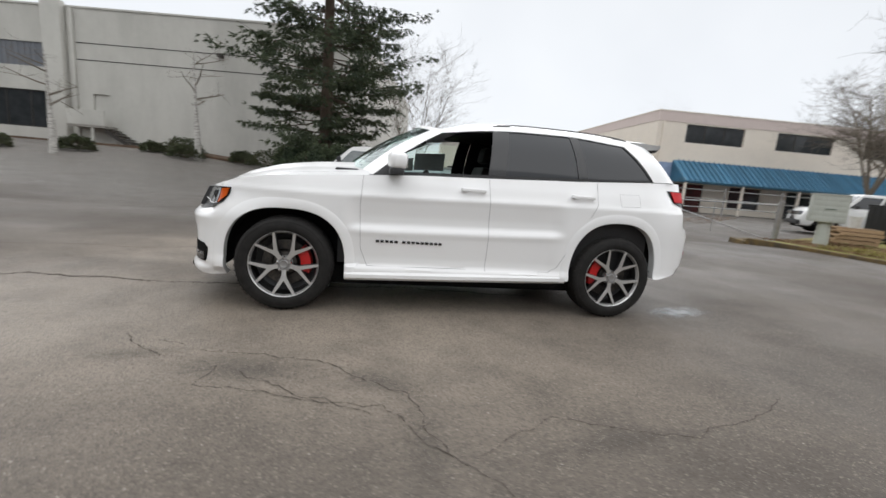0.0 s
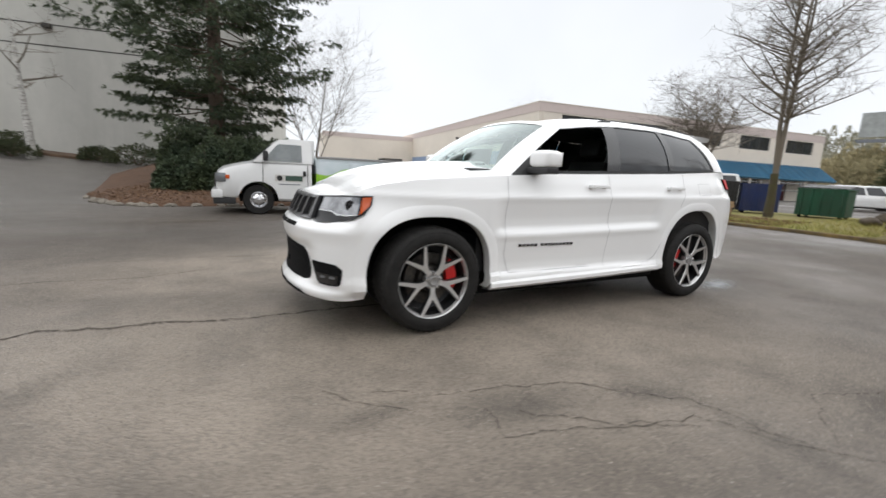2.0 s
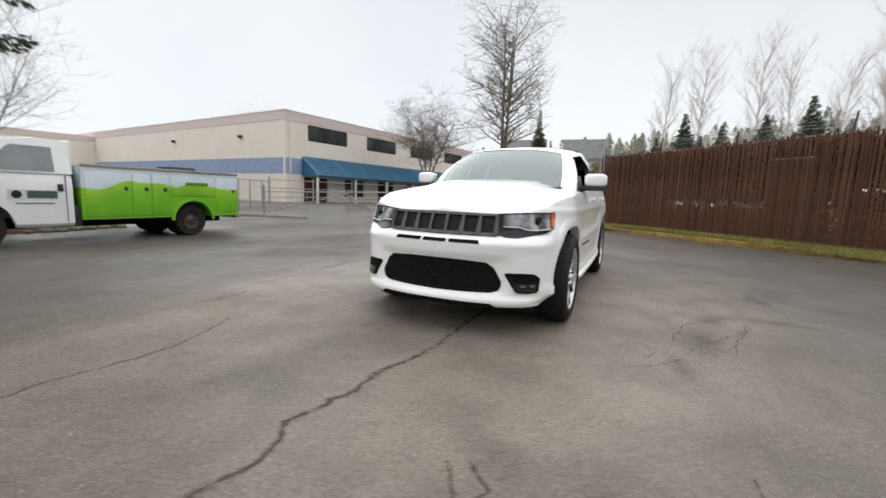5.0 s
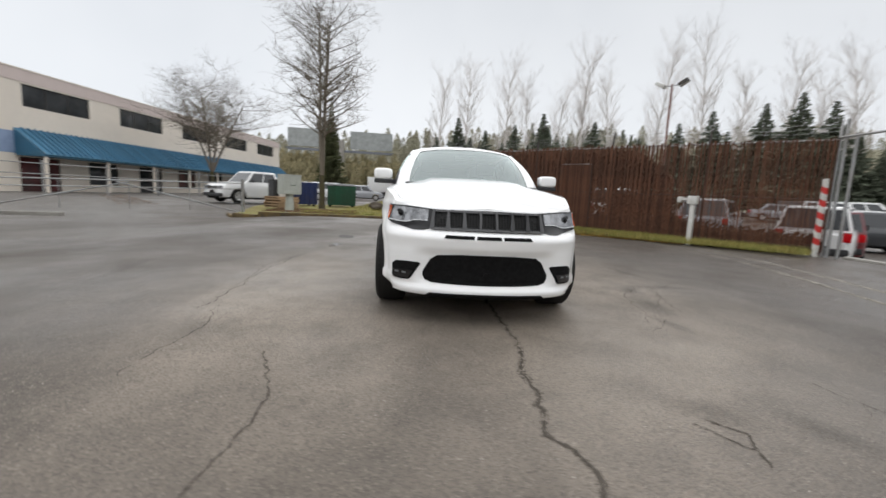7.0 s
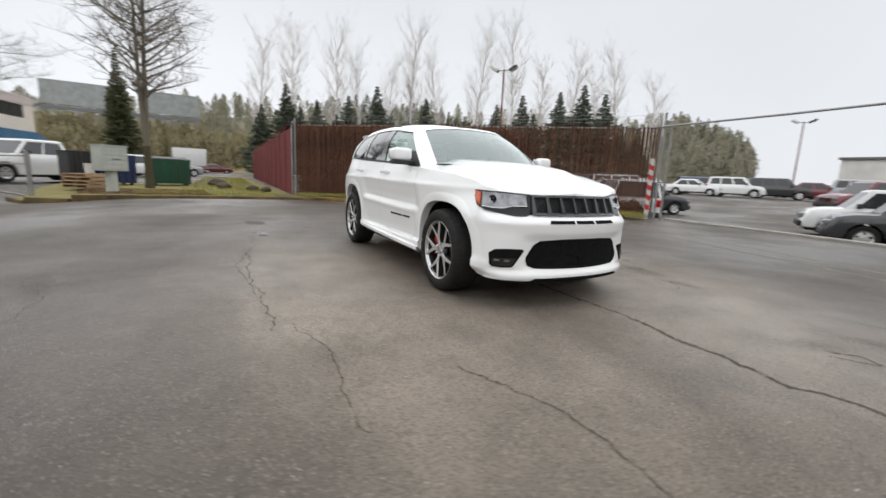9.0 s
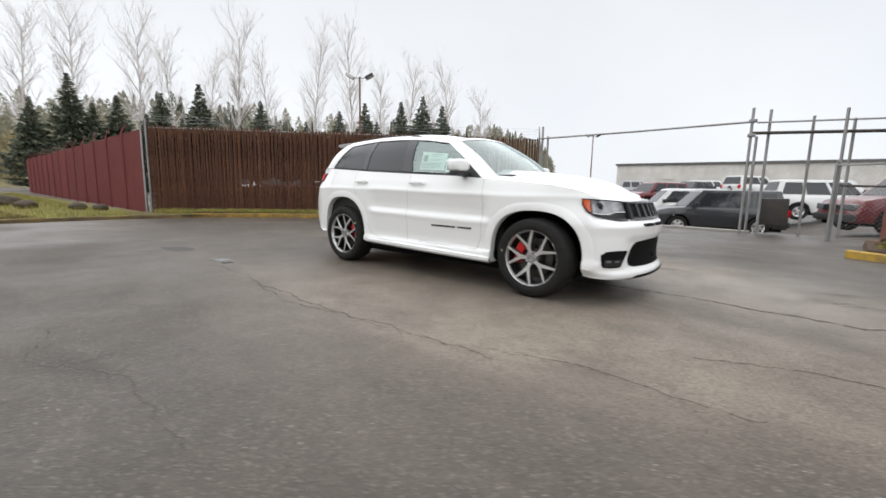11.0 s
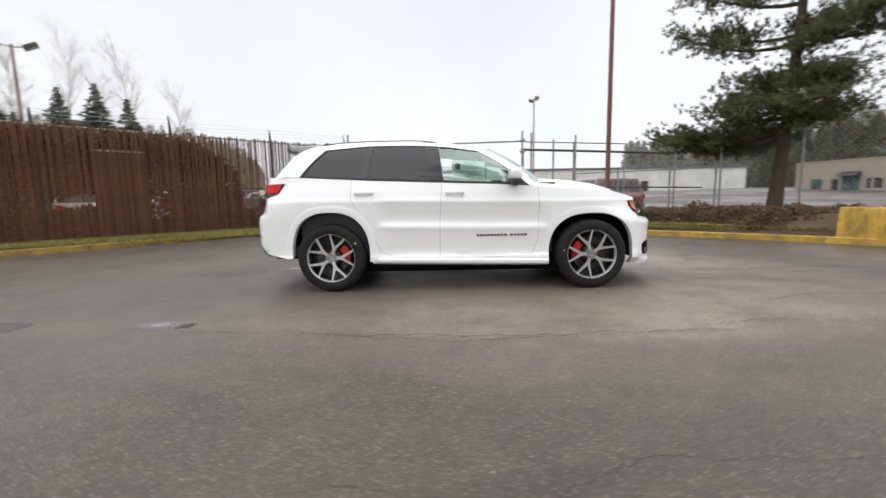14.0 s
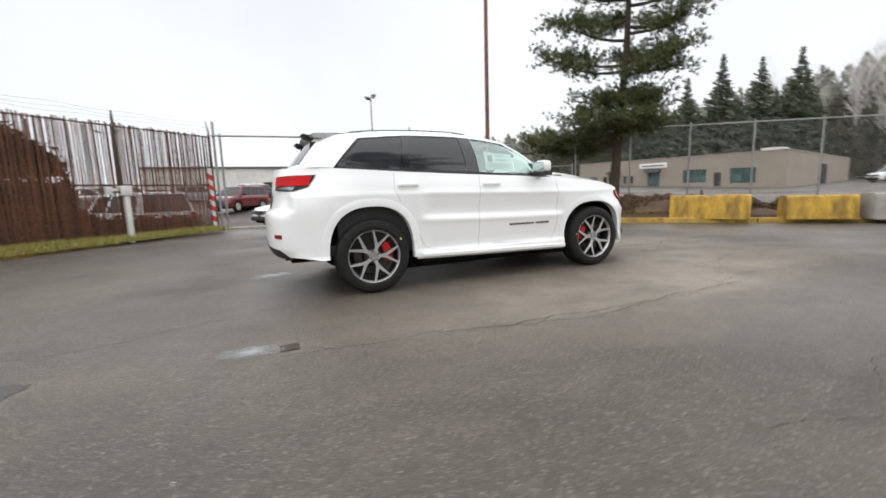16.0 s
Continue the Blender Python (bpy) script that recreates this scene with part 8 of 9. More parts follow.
# white post with a box
wp = empty("meter_post", Matrix.Translation((5.45, -7.12, 0.05)) @ Matrix.Rotation(radians(35), 4, 'Z'), label="white square post with a small keypad box on its head", category="post")
part("post", box(-0.055, 0.055, -0.055, 0.055, -0.2, 1.18, 0.008), WHITE_STEEL, wp)
part("head", box(-0.11, 0.13, -0.09, 0.09, 1.10, 1.33, 0.015), WHITE_STEEL, wp, "white keypad box")
part("keypad", box(0.13, 0.14, -0.05, 0.05, 1.15, 1.28, 0.003), DARK_PIPE, wp)
part("arm", box(0.10, 0.32, -0.03, 0.03, 1.20, 1.27, 0.008), WHITE_STEEL, wp)
part("lamp", box(0.28, 0.40, -0.06, 0.06, 1.14, 1.30, 0.012), WHITE_STEEL, wp)

# tall rust-red light pole
rp = empty("tall_pole", Matrix.Translation((-4.95, -7.95, 0.1)), label="tall round pole in faded rust-red paint", category="pole")
part("shaft", tube([(0, 0, -0.3), (0, 0, 6), (-0.03, 0, 14)], [0.078, 0.065, 0.05], 16), RUST_POLE, rp)
part("base_plate", box(-0.2, 0.2, -0.2, 0.2, -0.1, 0.03, 0.01), RUST_POLE, rp)


def lot_lamp(x, y, h, label, head):
    z = terrain(x, y)
    r = empty("lot_lamp", Matrix.Translation((x, y, z)) @ Matrix.Rotation(radians(head), 4, 'Z'), label=label, category="street lamp")
    part("shaft", tube([(0, 0, -0.3), (0, 0, h)], [0.09, 0.06], 10), RUST_POLE, r)
    part("crossarm", tube([(-0.55, 0, h - 0.05), (0, 0, h - 0.12), (0.55, 0, h - 0.05)], 0.035, 6), GALV, r)
    for s in (1, -1):
        m = Matrix.Translation((0.72 * s, 0, h + 0.02)) @ Matrix.Rotation(-0.5 * s, 4, 'Y')
        hd = part("lamp_head", box(-0.32, 0.32, -0.24, 0.24, -0.10, 0.12, 0.04, m), DARK_PIPE if s < 0 else WHITE_STEEL, r, "floodlight head")
        part("lens", box(-0.27, 0.27, -0.20, 0.20, -0.115, -0.10, 0.0, m), WHITE_STEEL, hd)
    return r


lot_lamp(22.3, -16.4, 9.7, "twin floodlight on a slim brown pole in the lot", 40)
lot_lamp(-9.1, -40.3, 10.1, "twin floodlight on a slim pole far across the lot", 100)
lot_lamp(17.1, -50.6, 7.8, "twin floodlight on a pole among parked cars", 30)


# yellow concrete barrier blocks
def barrier(x, y, ang, ln, h, label, mat):
    r = Matrix.Translation((x, y, terrain(x, y) + 0.10)) @ Matrix.Rotation(radians(ang), 4, 'Z')
    bm = bmesh.new()
    prof = [(0.0, 0.0), (0.015, 0.10), (0.06, h - 0.12), (0.10, h - 0.02), (0.14, h), (0.52, h), (0.56, h - 0.02), (0.60, h - 0.12), (0.64, 0.10), (0.66, 0.0)]
    rows = []
    for k, f in enumerate((0.0, 0.03, 0.08, 0.35, 0.455, 0.475, 0.525, 0.545, 0.65, 0.92, 0.97, 1.0)):
        s = 0.93 if k in (0, 11) else 1.0
        dip = 0.06 if k in (5, 6) else 0.0
        rows.append([(f * ln, 0.33 + (y_ - 0.33) * (s - dip * 0.4), z_ * (1 - (dip if z_ > h * 0.6 else 0))) for y_, z_ in prof])
    vs = grid_faces(bm, rows)
    bm.faces.new(vs[0])
    bm.faces.new(vs[-1])
    o = part("barrier_block", bm, mat, None, angle=28)
    o.matrix_world = r
    return tagged(o, label, "barrier", "barrier blocks along the kerb")


barrier(-8.93, -1.55, -57, 1.75, 0.60, "yellow painted concrete barrier block, stained, on the bed", YELLOW_BLOCK)
barrier(-10.35, -0.25, -43, 1.35, 0.55, "yellow painted concrete barrier block with a dark stain", YELLOW_BLOCK)
barrier(-10.95, 0.45, -40, 0.75, 0.58, "bare grey concrete barrier block", CONCRETE)
barrier(-12.2, 1.45, -40, 1.5, 0.55, "yellow painted concrete barrier block, stained, on the bed", YELLOW_BLOCK)

# traffic cone, dark with age
bm = bmesh.new()
add_lathe(bm, [(0.13, 0.02), (0.11, 0.05), (0.03, 0.48), (0.0005, 0.49)], 16, 'z')
tc_ = empty("traffic_cone", Matrix.Translation((-12.9, -5.6, 0.25)), label="weathered dark traffic cone by the fence", category="cone")
part("cone", bm, material("cone_dark", (0.06, 0.03, 0.025), 0.8), tc_)
part("foot", box(-0.17, 0.17, -0.17, 0.17, -0.25, 0.03, 0.01), RUBBER, tc_)

# cluster mailbox on a pedestal
mb = empty("cluster_mailbox", Matrix.Translation((12.75, 5.95, 0.08)) @ Matrix.Rotation(radians(-44), 4, 'Z'), label="grey steel cluster mailbox on a round pedestal by the kerb", category="mailbox")
part("cabinet", box(-0.42, 0.42, -0.24, 0.24, 0.70, 1.50, 0.015), BOX_GREY, mb, "grey steel cabinet")
part("roof", box(-0.44, 0.44, -0.26, 0.26, 1.50, 1.535, 0.008), BOX_GREY, mb)
for i in range(3):
    for j in range(5):
        part("mail_door", box(-0.39 + 0.262 * i, -0.14 + 0.262 * i, -0.243, -0.24, 0.728 + 0.15 * j, 0.874 + 0.15 * j, 0.001), BOX_GREY, mb)
part("slot", box(-0.10, 0.16, -0.256, -0.248, 1.08, 1.10), INK, mb, "dark mail slot")
part("pedestal", tube([(0, 0, -0.15), (0, 0, 0.70)], [0.19, 0.16], 16), BOX_GREY, mb)

# pipe gate and its posts
pg = empty("pipe_gate", label="open grey pipe gate with a long sloping brace at the driveway", category="gate")
g0, g1 = Vector((13.75, 8.3)), Vector((9.4, 15.2))
def gp(t, z):
    p = g0.lerp(g1, t)
    return (p.x, p.y, z + terrain(p.x, p.y))
part("latch_post", tube([gp(0, -0.3), gp(0, 1.52)], 0.075, 10), GALV, pg)
part("latch_post", tube([(g0.x + 0.22, g0.y + 0.1, -0.3), (g0.x + 0.22, g0.y + 0.1, 1.35)], 0.045, 10), GALV, pg)
part("hinge_post", tube([gp(1.0, -0.3), gp(1.0, 1.5)], 0.05, 10), GALV, pg)
part("top_bar", tube([gp(0.0, 1.38), gp(1.0, 1.20)], 0.026, 8), GALV, pg)
part("middle_bar", tube([gp(0.0, 1.12), gp(0.96, 0.95)], 0.020, 8), GALV, pg)
part("brace", tube([gp(0.02, 0.10), gp(0.55, 1.25)], 0.028, 8), GALV, pg)
part("brace", tube([gp(0.98, 0.25), gp(0.5, 1.25)], 0.028, 8), GALV, pg)
for t in (0.25, 0.5, 0.75):
    part("upright", tube([gp(t, 0.2), gp(t, 1.3)], 0.016, 6), GALV, pg)
rf = empty("rail_fence", label="galvanised rail fence in front of the cream building", category="fence")
for k in range(9):
    p = Vector((17.0 + 3.1 * k, 23.3 - 1.35 * k))
    part("post", tube([(p.x, p.y, -0.6), (p.x, p.y, 1.95)], 0.05, 8), GALV, rf)
for z in (1.75, 1.15):
    part("rail", tube([(17.0, 23.3, z), (17.0 + 24.8, 23.3 - 10.8, z)], 0.028, 6), GALV, rf)


# pallets
def pallet(x, y, z, ang, label):
    r = empty("pallet", Matrix.Translation((x, y, z)) @ Matrix.Rotation(radians(ang), 4, 'Z'), label=label, category="pallet", group="stack of pallets")
    for yy in (-0.5, 0.0, 0.5):
        part("stringer", box(-0.6, 0.6, yy - 0.02, yy + 0.02, 0.02, 0.11), WOOD, r)
    for k in range(7):
        xx = -0.55 + 0.183 * k
        part("board", box(xx - 0.05, xx + 0.05, -0.52, 0.52, 0.11, 0.13), WOOD, r)
    for xx in (-0.55, 0.0, 0.55):
        part("board", box(xx - 0.05, xx + 0.05, -0.52, 0.52, 0.0, 0.02), WOOD, r)
    return r


for k in range(4):
    pallet(15.4 + 0.05 * k, 7.1 + 0.04 * (k % 2), 0.08 + 0.132 * k, -35 + 4 * (k % 3), "weathered wooden pallet in a low stack by the mailbox")


def skip(name, x, y, ang, w, d, h, mat, label, lid=True):
    r = empty(name, Matrix.Translation((x, y, 0.05)) @ Matrix.Rotation(radians(ang), 4, 'Z'), label=label, category="dumpster")
    bm = bmesh.new()
    prism(bm, [(-w / 2, -d / 2, 0.12), (w / 2, -d / 2, 0.12), (w / 2, d / 2, 0.12), (-w / 2, d / 2, 0.12)], (0, 0, h - 0.12))
    for v in bm.verts:
        if v.co.z > 0.2:
            v.co.y *= 1.06
    part("body", bm, mat, r, smooth=False)
    for k in range(5):
        xx = -w / 2 + w * (k + 0.5) / 5
        part("rib", box(xx - 0.03, xx + 0.03, -d / 2 * 1.06 - 0.03, -d / 2, 0.15, h - 0.06, 0.008), mat, r)
        part("rib", box(xx - 0.03, xx + 0.03, d / 2, d / 2 * 1.06 + 0.03, 0.15, h - 0.06, 0.008), mat, r)
    part("rim", box(-w / 2 - 0.03, w / 2 + 0.03, -d / 2 * 1.08, d / 2 * 1.08, h - 0.06, h, 0.01), mat, r)
    if lid:
        for s in (-1, 1):
            bm = bmesh.new()
            prism(bm, [(w / 4 * s - w / 4 + 0.01, -d / 2, h + 0.005), (w / 4 * s + w / 4 - 0.01, -d / 2, h + 0.005), (w / 4 * s + w / 4 - 0.01, d / 2, h + 0.12), (w / 4 * s - w / 4 + 0.01, d / 2, h + 0.12)], (0, 0, 0.03))
            part("lid", bm, BLACK_PLASTIC, r, "black plastic lid")
    for xx in (-w / 2 + 0.15, w / 2 - 0.15):
        for yy in (-d / 2 + 0.15, d / 2 - 0.15):
            part("caster", tube([(xx, yy - 0.03, 0.07), (xx, yy + 0.03, 0.07)], 0.07, 10), RUBBER, r)
    return r


skip("green_dumpster", 19.8, 4.95, -80, 1.6, 1.5, 1.25, GREEN_BIN, "green steel dumpster with black lids on the lawn")
skip("blue_dumpster", 18.75, 7.0, -55, 1.4, 1.0, 1.35, BLUE_BIN, "blue steel dumpster behind the pallets", lid=False)
skip("black_dumpster", 18.15, 8.1, -55, 0.85, 0.9, 1.42, BLACK_PLASTIC, "black plastic dumpster behind the mailbox", lid=False)
bw = empty("white_bucket", Matrix.Translation((15.5, 7.1, 0.606)), label="white plastic bucket on the pallet stack", category="bucket")
bm = bmesh.new()
add_lathe(bm, [(0.0005, 0.0), (0.14, 0.0), (0.165, 0.36), (0.175, 0.36), (0.175, 0.38), (0.0005, 0.38)], 20, 'z')
part("pail", bm, WHITE_STEEL, bw)
# stones and a dark sack on the lawn
for k, (x, y, s) in enumerate(((17.2, 2.6, 0.3), (15.6, 1.5, 0.26), (14.9, 1.0, 0.22), (19.9, 2.9, 0.42))):
    bm = bmesh.new()
    bmesh.ops.create_icosphere(bm, subdivisions=3, radius=s)
    for v in bm.verts:
        v.co *= 1 + 0.25 * noise.noise(v.co * 4 + Vector((k * 3, 0, 0)))
        v.co.z *= 0.6
    o = part("boulder", bm, material("dark_stone", (0.075, 0.06, 0.045), 0.95, grain=(8, (0.12, 0.10, 0.075), 0.8), bump=(15, 0.6)) if k == 0 else bpy.data.materials["dark_stone"], None)
    o.location = (x, y, 0.10 + s * 0.3)
    tagged(o, "dark mossy boulder lying on the lawn", "stone", "boulders on the lawn")
# low concrete edge of the lot behind the gate
kerb_run("kerb_4", [(3.55, -9.75), (0.5, -9.62), (-2.6, -9.3)], CONCRETE, "low concrete sill across the lot entrance", height=0.07)


# ==== other vehicles ====
def paint(name, col, rough=0.3):
    return material(name, col, rough, coat=0.7, stain=(2, tuple(c * 0.85 for c in col), 0.4))


P_RED = paint("red_car_paint", (0.125, 0.008, 0.012))
P_GREY = paint("grey_car_paint", (0.028, 0.030, 0.033))
P_WHITE = paint("white_car_paint", (0.72, 0.72, 0.71))
P_SILVER = paint("silver_car_paint", (0.34, 0.35, 0.37))
P_BLACK = paint("black_car_paint", (0.02, 0.021, 0.023))
P_BLUE = paint("blue_car_paint", (0.03, 0.06, 0.14))
STYLES = {"suv": dict(L=4.5, W=1.82, H=1.72, belt=1.05, hood=1.0, cab=(-1.15, -0.55, 1.95, 2.15), wb=2.65, r=0.36, bed=None),
          "sedan": dict(L=4.7, W=1.80, H=1.45, belt=0.92, hood=0.86, cab=(-0.95, -0.15, 1.15, 1.75), wb=2.75, r=0.32, bed=None),
          "pickup": dict(L=5.6, W=1.95, H=1.85, belt=1.18, hood=1.12, cab=(-1.35, -0.75, 0.75, 0.95), wb=3.5, r=0.40, bed=(1.05, 2.72))}


def vehicle(kind, x, y, head, col, label, group="", z=None):
    """A parked vehicle; local x runs from its nose (negative) to its tail."""
    S = STYLES[kind]
    L, W, H, belt, r = S["L"], S["W"], S["H"], S["belt"], S["r"]
    root = empty({"suv": "suv", "sedan": "sedan", "pickup": "pickup_truck"}[kind], Matrix.Translation((x, y, terrain(x, y) if z is None else z)) @ Matrix.Rotation(radians(head), 4, 'Z'), label=label, category="car" if kind != "pickup" else "truck", group=group)
    hx, rx = -S["wb"] / 2 - 0.05, S["wb"] / 2 - 0.05
    bm = bmesh.new()
    N = 60
    for s in (1, -1):
        rows = []
        for i in range(N + 1):
            xx = -L / 2 + L * i / N
            e = min(1, (1 - abs(2 * xx / L) ** 7)) ** 0.5
            w = W / 2 * (0.80 + 0.20 * e)
            top = S["hood"] + (belt - S["hood"]) * sm(-L * 0.45, -L * 0.2, xx) - 0.30 * sm(0.90, 1.0, abs(2 * xx / L)) * (1 if xx < 0 else 0.4) - 0.10 * (1 - sm(-L / 2, -L * 0.35, xx))
            col_ = [(xx * 1.0, s * w * 0.90, 0.30), (xx, s * w * 0.97, 0.34), (xx, s * w, 0.30 + (top - 0.30) * 0.35), (xx, s * w, 0.30 + (top - 0.30) * 0.62), (xx, s * w * 0.985, top - 0.10), (xx, s * w * 0.93, top - 0.01), (xx, s * w * 0.5, top + 0.03), (xx, 0, top + 0.04)]
            zs = []
            for p in col_:
                p = list(p)
                for ax in (hx, rx):
                    dx = p[0] - ax
                    if abs(dx) < r + 0.06 and abs(p[1]) > w * 0.8:
                        p[2] = max(p[2], r + math.sqrt(max(0, (r + 0.06) ** 2 - dx * dx)))
                zs.append(tuple(p))
            rows.append(zs)
        vs = grid_faces(bm, rows)
        bm.faces.new(vs[0])
        bm.faces.new(vs[-1])
    bmesh.ops.remove_doubles(bm, verts=bm.verts[:], dist=0.001)
    part("body", bm, col, root, angle=40)
    a0, a1, b1, b0 = S["cab"]
    wt, wb_ = W / 2 * 0.74, W / 2 * 0.92
    bm = bmesh.new()
    lo = [(a0, -wb_), (b0, -wb_), (b0, wb_), (a0, wb_)]
    hi = [(a1, -wt), (b1, -wt), (b1, wt), (a1, wt)]
    zl, zh = belt - 0.02, H
    vl = [bm.verts.new((px, py, zl)) for px, py in lo]
    vh = [bm.verts.new((px, py, zh - 0.04)) for px, py in hi]
    vr = [bm.verts.new((px * 0.92 + 0.08 * (a1 + b1) / 2, py * 0.82, zh)) for px, py in hi]
    for k in range(4):
        j = (k + 1) % 4
        bm.faces.new((vl[k], vl[j], vh[j], vh[k]))
        bm.faces.new((vh[k], vh[j], vr[j], vr[k]))
    bm.faces.new(vr)
    part("cabin", bm, col, root, angle=30)

    def quad(name, pts):
        b = bmesh.new()
        prism(b, pts, (0.001, 0.001, 0.001))
        return part(name, b, TINT_GLASS, root, smooth=False)

    def side_pt(t, f, s, out=0.008):
        xb, xt = a0 + (b0 - a0) * t, a1 + (b1 - a1) * t
        return (xb + (xt - xb) * f, s * (wb_ + (wt - wb_) * f + out), zl + (zh - 0.04 - zl) * f)
    cuts = [(0.06, 0.46), (0.50, 0.90)] if kind == "pickup" else ([(0.08, 0.36), (0.40, 0.66), (0.70, 0.93)] if kind == "suv" else [(0.10, 0.46), (0.50, 0.86)])
    for s in (1, -1):
        for t0, t1 in cuts:
            quad("side_window", [side_pt(t0, 0.10, s), side_pt(t1, 0.10, s), side_pt(t1, 0.88, s), side_pt(t0, 0.88, s)])
    for xb, xt, o, nm in ((a0, a1, -0.010, "windscreen"), (b0, b1, 0.010, "rear_window")):
        f0, f1 = 0.08, 0.92
        pt = lambda f, sy: (xb + (xt - xb) * f + o, sy * (wb_ + (wt - wb_) * f) * 0.9, zl + (zh - 0.04 - zl) * f + 0.004)
        quad(nm, [pt(f0, -1), pt(f0, 1), pt(f1, 1), pt(f1, -1)])
    for ax in (hx, rx):
        for s in (1, -1):
            w = empty("wheel", Matrix.Translation((ax, s * (W / 2 - 0.12), r)))
            w.parent = root
            b = bmesh.new()
            add_lathe(b, [(r * 0.62, -0.10), (r * 0.94, -0.11), (r, -0.07), (r, 0.07), (r * 0.94, 0.11), (r * 0.62, 0.10)], 28)
            part("tyre", b, RUBBER, w)
            b = bmesh.new()
            add_lathe(b, [(r * 0.64, 0.07 * s), (r * 0.60, 0.105 * s), (r * 0.50, 0.085 * s), (r * 0.2, 0.10 * s), (0.001, 0.105 * s)], 20)
            part("rim", b, RIM_METAL, w)
            for k in range(5):
                m = Matrix.Rotation(2 * math.pi * k / 5, 4, 'Y')
                part("spoke_gap", box(-0.025, 0.025, 0.092 * s - 0.003, 0.092 * s + 0.006, r * 0.26, r * 0.5, 0, m), RIM_DARK, w)
    for s in (1, -1):
        part("headlight", box(-L / 2 - 0.01, -L / 2 + 0.16, s * W / 2 * 0.62 - 0.18, s * W / 2 * 0.62 + 0.18, S["hood"] - 0.36, S["hood"] - 0.18, 0.03), LAMP_LENS, root, "clear headlight")
        part("tail_light", box(L / 2 - 0.14, L / 2 + 0.01, s * W / 2 * 0.80 - 0.09, s * W / 2 * 0.80 + 0.09, belt - 0.28, belt - 0.04, 0.02), RED_LENS, root, "red tail light")
        part("mirror", box(a0 + 0.28, a0 + 0.42, s * (W / 2 + 0.0), s * (W / 2 + 0.19) if s > 0 else s * (W / 2), belt + 0.02, belt + 0.18, 0.02) if s > 0 else box(a0 + 0.28, a0 + 0.42, -(W / 2 + 0.19), -W / 2, belt + 0.02, belt + 0.18, 0.02), BLACK_PLASTIC, root)
    part("grille", box(-L / 2 - 0.012, -L / 2 + 0.1, -W * 0.24, W * 0.24, S["hood"] - 0.38, S["hood"] - 0.20, 0.02), GLOSS_BLACK, root)
    part("bumper", box(-L / 2 - 0.05, -L / 2 + 0.2, -W * 0.44, W * 0.44, 0.34, 0.54, 0.05), BLACK_PLASTIC if kind != "sedan" else col, root)
    part("bumper", box(L / 2 - 0.2, L / 2 + 0.05, -W * 0.44, W * 0.44, 0.38, 0.58, 0.05), BLACK_PLASTIC if kind != "sedan" else col, root)
    part("floor_pan", box(-L / 2 + 0.2, L / 2 - 0.2, -W * 0.42, W * 0.42, 0.22, 0.34), MATTE_BLACK, root)
    if S["bed"]:
        for s in (1, -1):
            part("bed_side", box(S["bed"][0], S["bed"][1], s * W * 0.47 - 0.03, s * W * 0.47 + 0.03, belt - 0.02, belt + 0.12, 0.02), col, root)
    return root


vehicle("suv", -6.35, -13.1, 208, P_RED, "dark red boxy station car parked behind the fence")
vehicle("suv", -1.05, -14.7, 204, P_GREY, "dark grey boxy car parked just beyond the sill", "cars in the lot")
vehicle("suv", 0.65, -17.4, 206, P_WHITE, "white station car parked beside a grey one", "cars in the lot")
vehicle("suv", 3.9, -27.3, 235, P_RED, "bright red station car in the lot", "cars in the lot")
LOT = [("suv", 10.9, -18.6, 60, P_GREY), ("suv", 8.0, -40.2, 22, P_SILVER), ("sedan", 2.5, -35.5, 60, P_BLACK), ("suv", -1.0, -36.5, 55, P_WHITE),
       ("sedan", 21.5, -28.5, 50, P_SILVER), ("suv", 13.2, -9.2, 135, P_WHITE), ("suv", 15.0, -6.4, 135, P_RED), ("suv", 10.6, -11.6, 135, P_SILVER), ("suv", 8.2, -14.2, 135, P_RED), ("sedan", 17.4, -3.4, 135, P_WHITE),
       ("suv", -4.6, -20.2, 20, P_WHITE), ("sedan", 24.5, -38.5, 45, P_WHITE), ("suv", 21.0, -40.8, 45, P_BLUE), ("suv", 17.0, -45.0, 45, P_GREY), ("sedan", 12.8, -46.5, 45, P_WHITE), ("suv", 8.2, -45.5, 45, P_BLACK), ("suv", 3.0, -46.0, 45, P_WHITE), ("suv", 6.6, -12.2, 130, P_WHITE),
       ("sedan", 18.6, -36.0, 20, P_WHITE), ("suv", 15.6, -37.2, 20, P_WHITE), ("suv", 12.9, -38.3, 22, P_BLACK), ("sedan", 10.6, -39.3, 22, P_RED), ("suv", 24.5, -32.0, 55, P_WHITE), ("sedan", 27.5, -30.5, 55, P_SILVER), ("suv", 25.5, -36.0, 50, P_WHITE), ("suv", 30.0, -35.0, 50, P_GREY)]
NAMES = {id(P_GREY): "dark grey", id(P_WHITE): "white", id(P_BLACK): "black", id(P_RED): "red", id(P_SILVER): "silver", id(P_BLUE): "dark blue"}
for kd, x, y, hd, c in LOT:
    vehicle(kd, x, y, hd, c, NAMES[id(c)] + (" station car" if kd == "suv" else " saloon car") + " parked in a row across the lot", "cars in the lot")
vehicle("pickup", 20.95, 10.3, -35, P_WHITE, "white pickup truck parked beyond the driveway gate", z=0.05)
vehicle("sedan", 72.0, 3.4, 95, P_RED, "low red car parked beyond the lawn", "cars beyond the lawn")
vehicle("suv", 36, 8.5, 95, P_WHITE, "white station car parked beyond the lawn", "cars beyond the lawn")
vehicle("suv", 40, 10.5, 95, P_WHITE, "white station car parked beyond the lawn", "cars beyond the lawn")
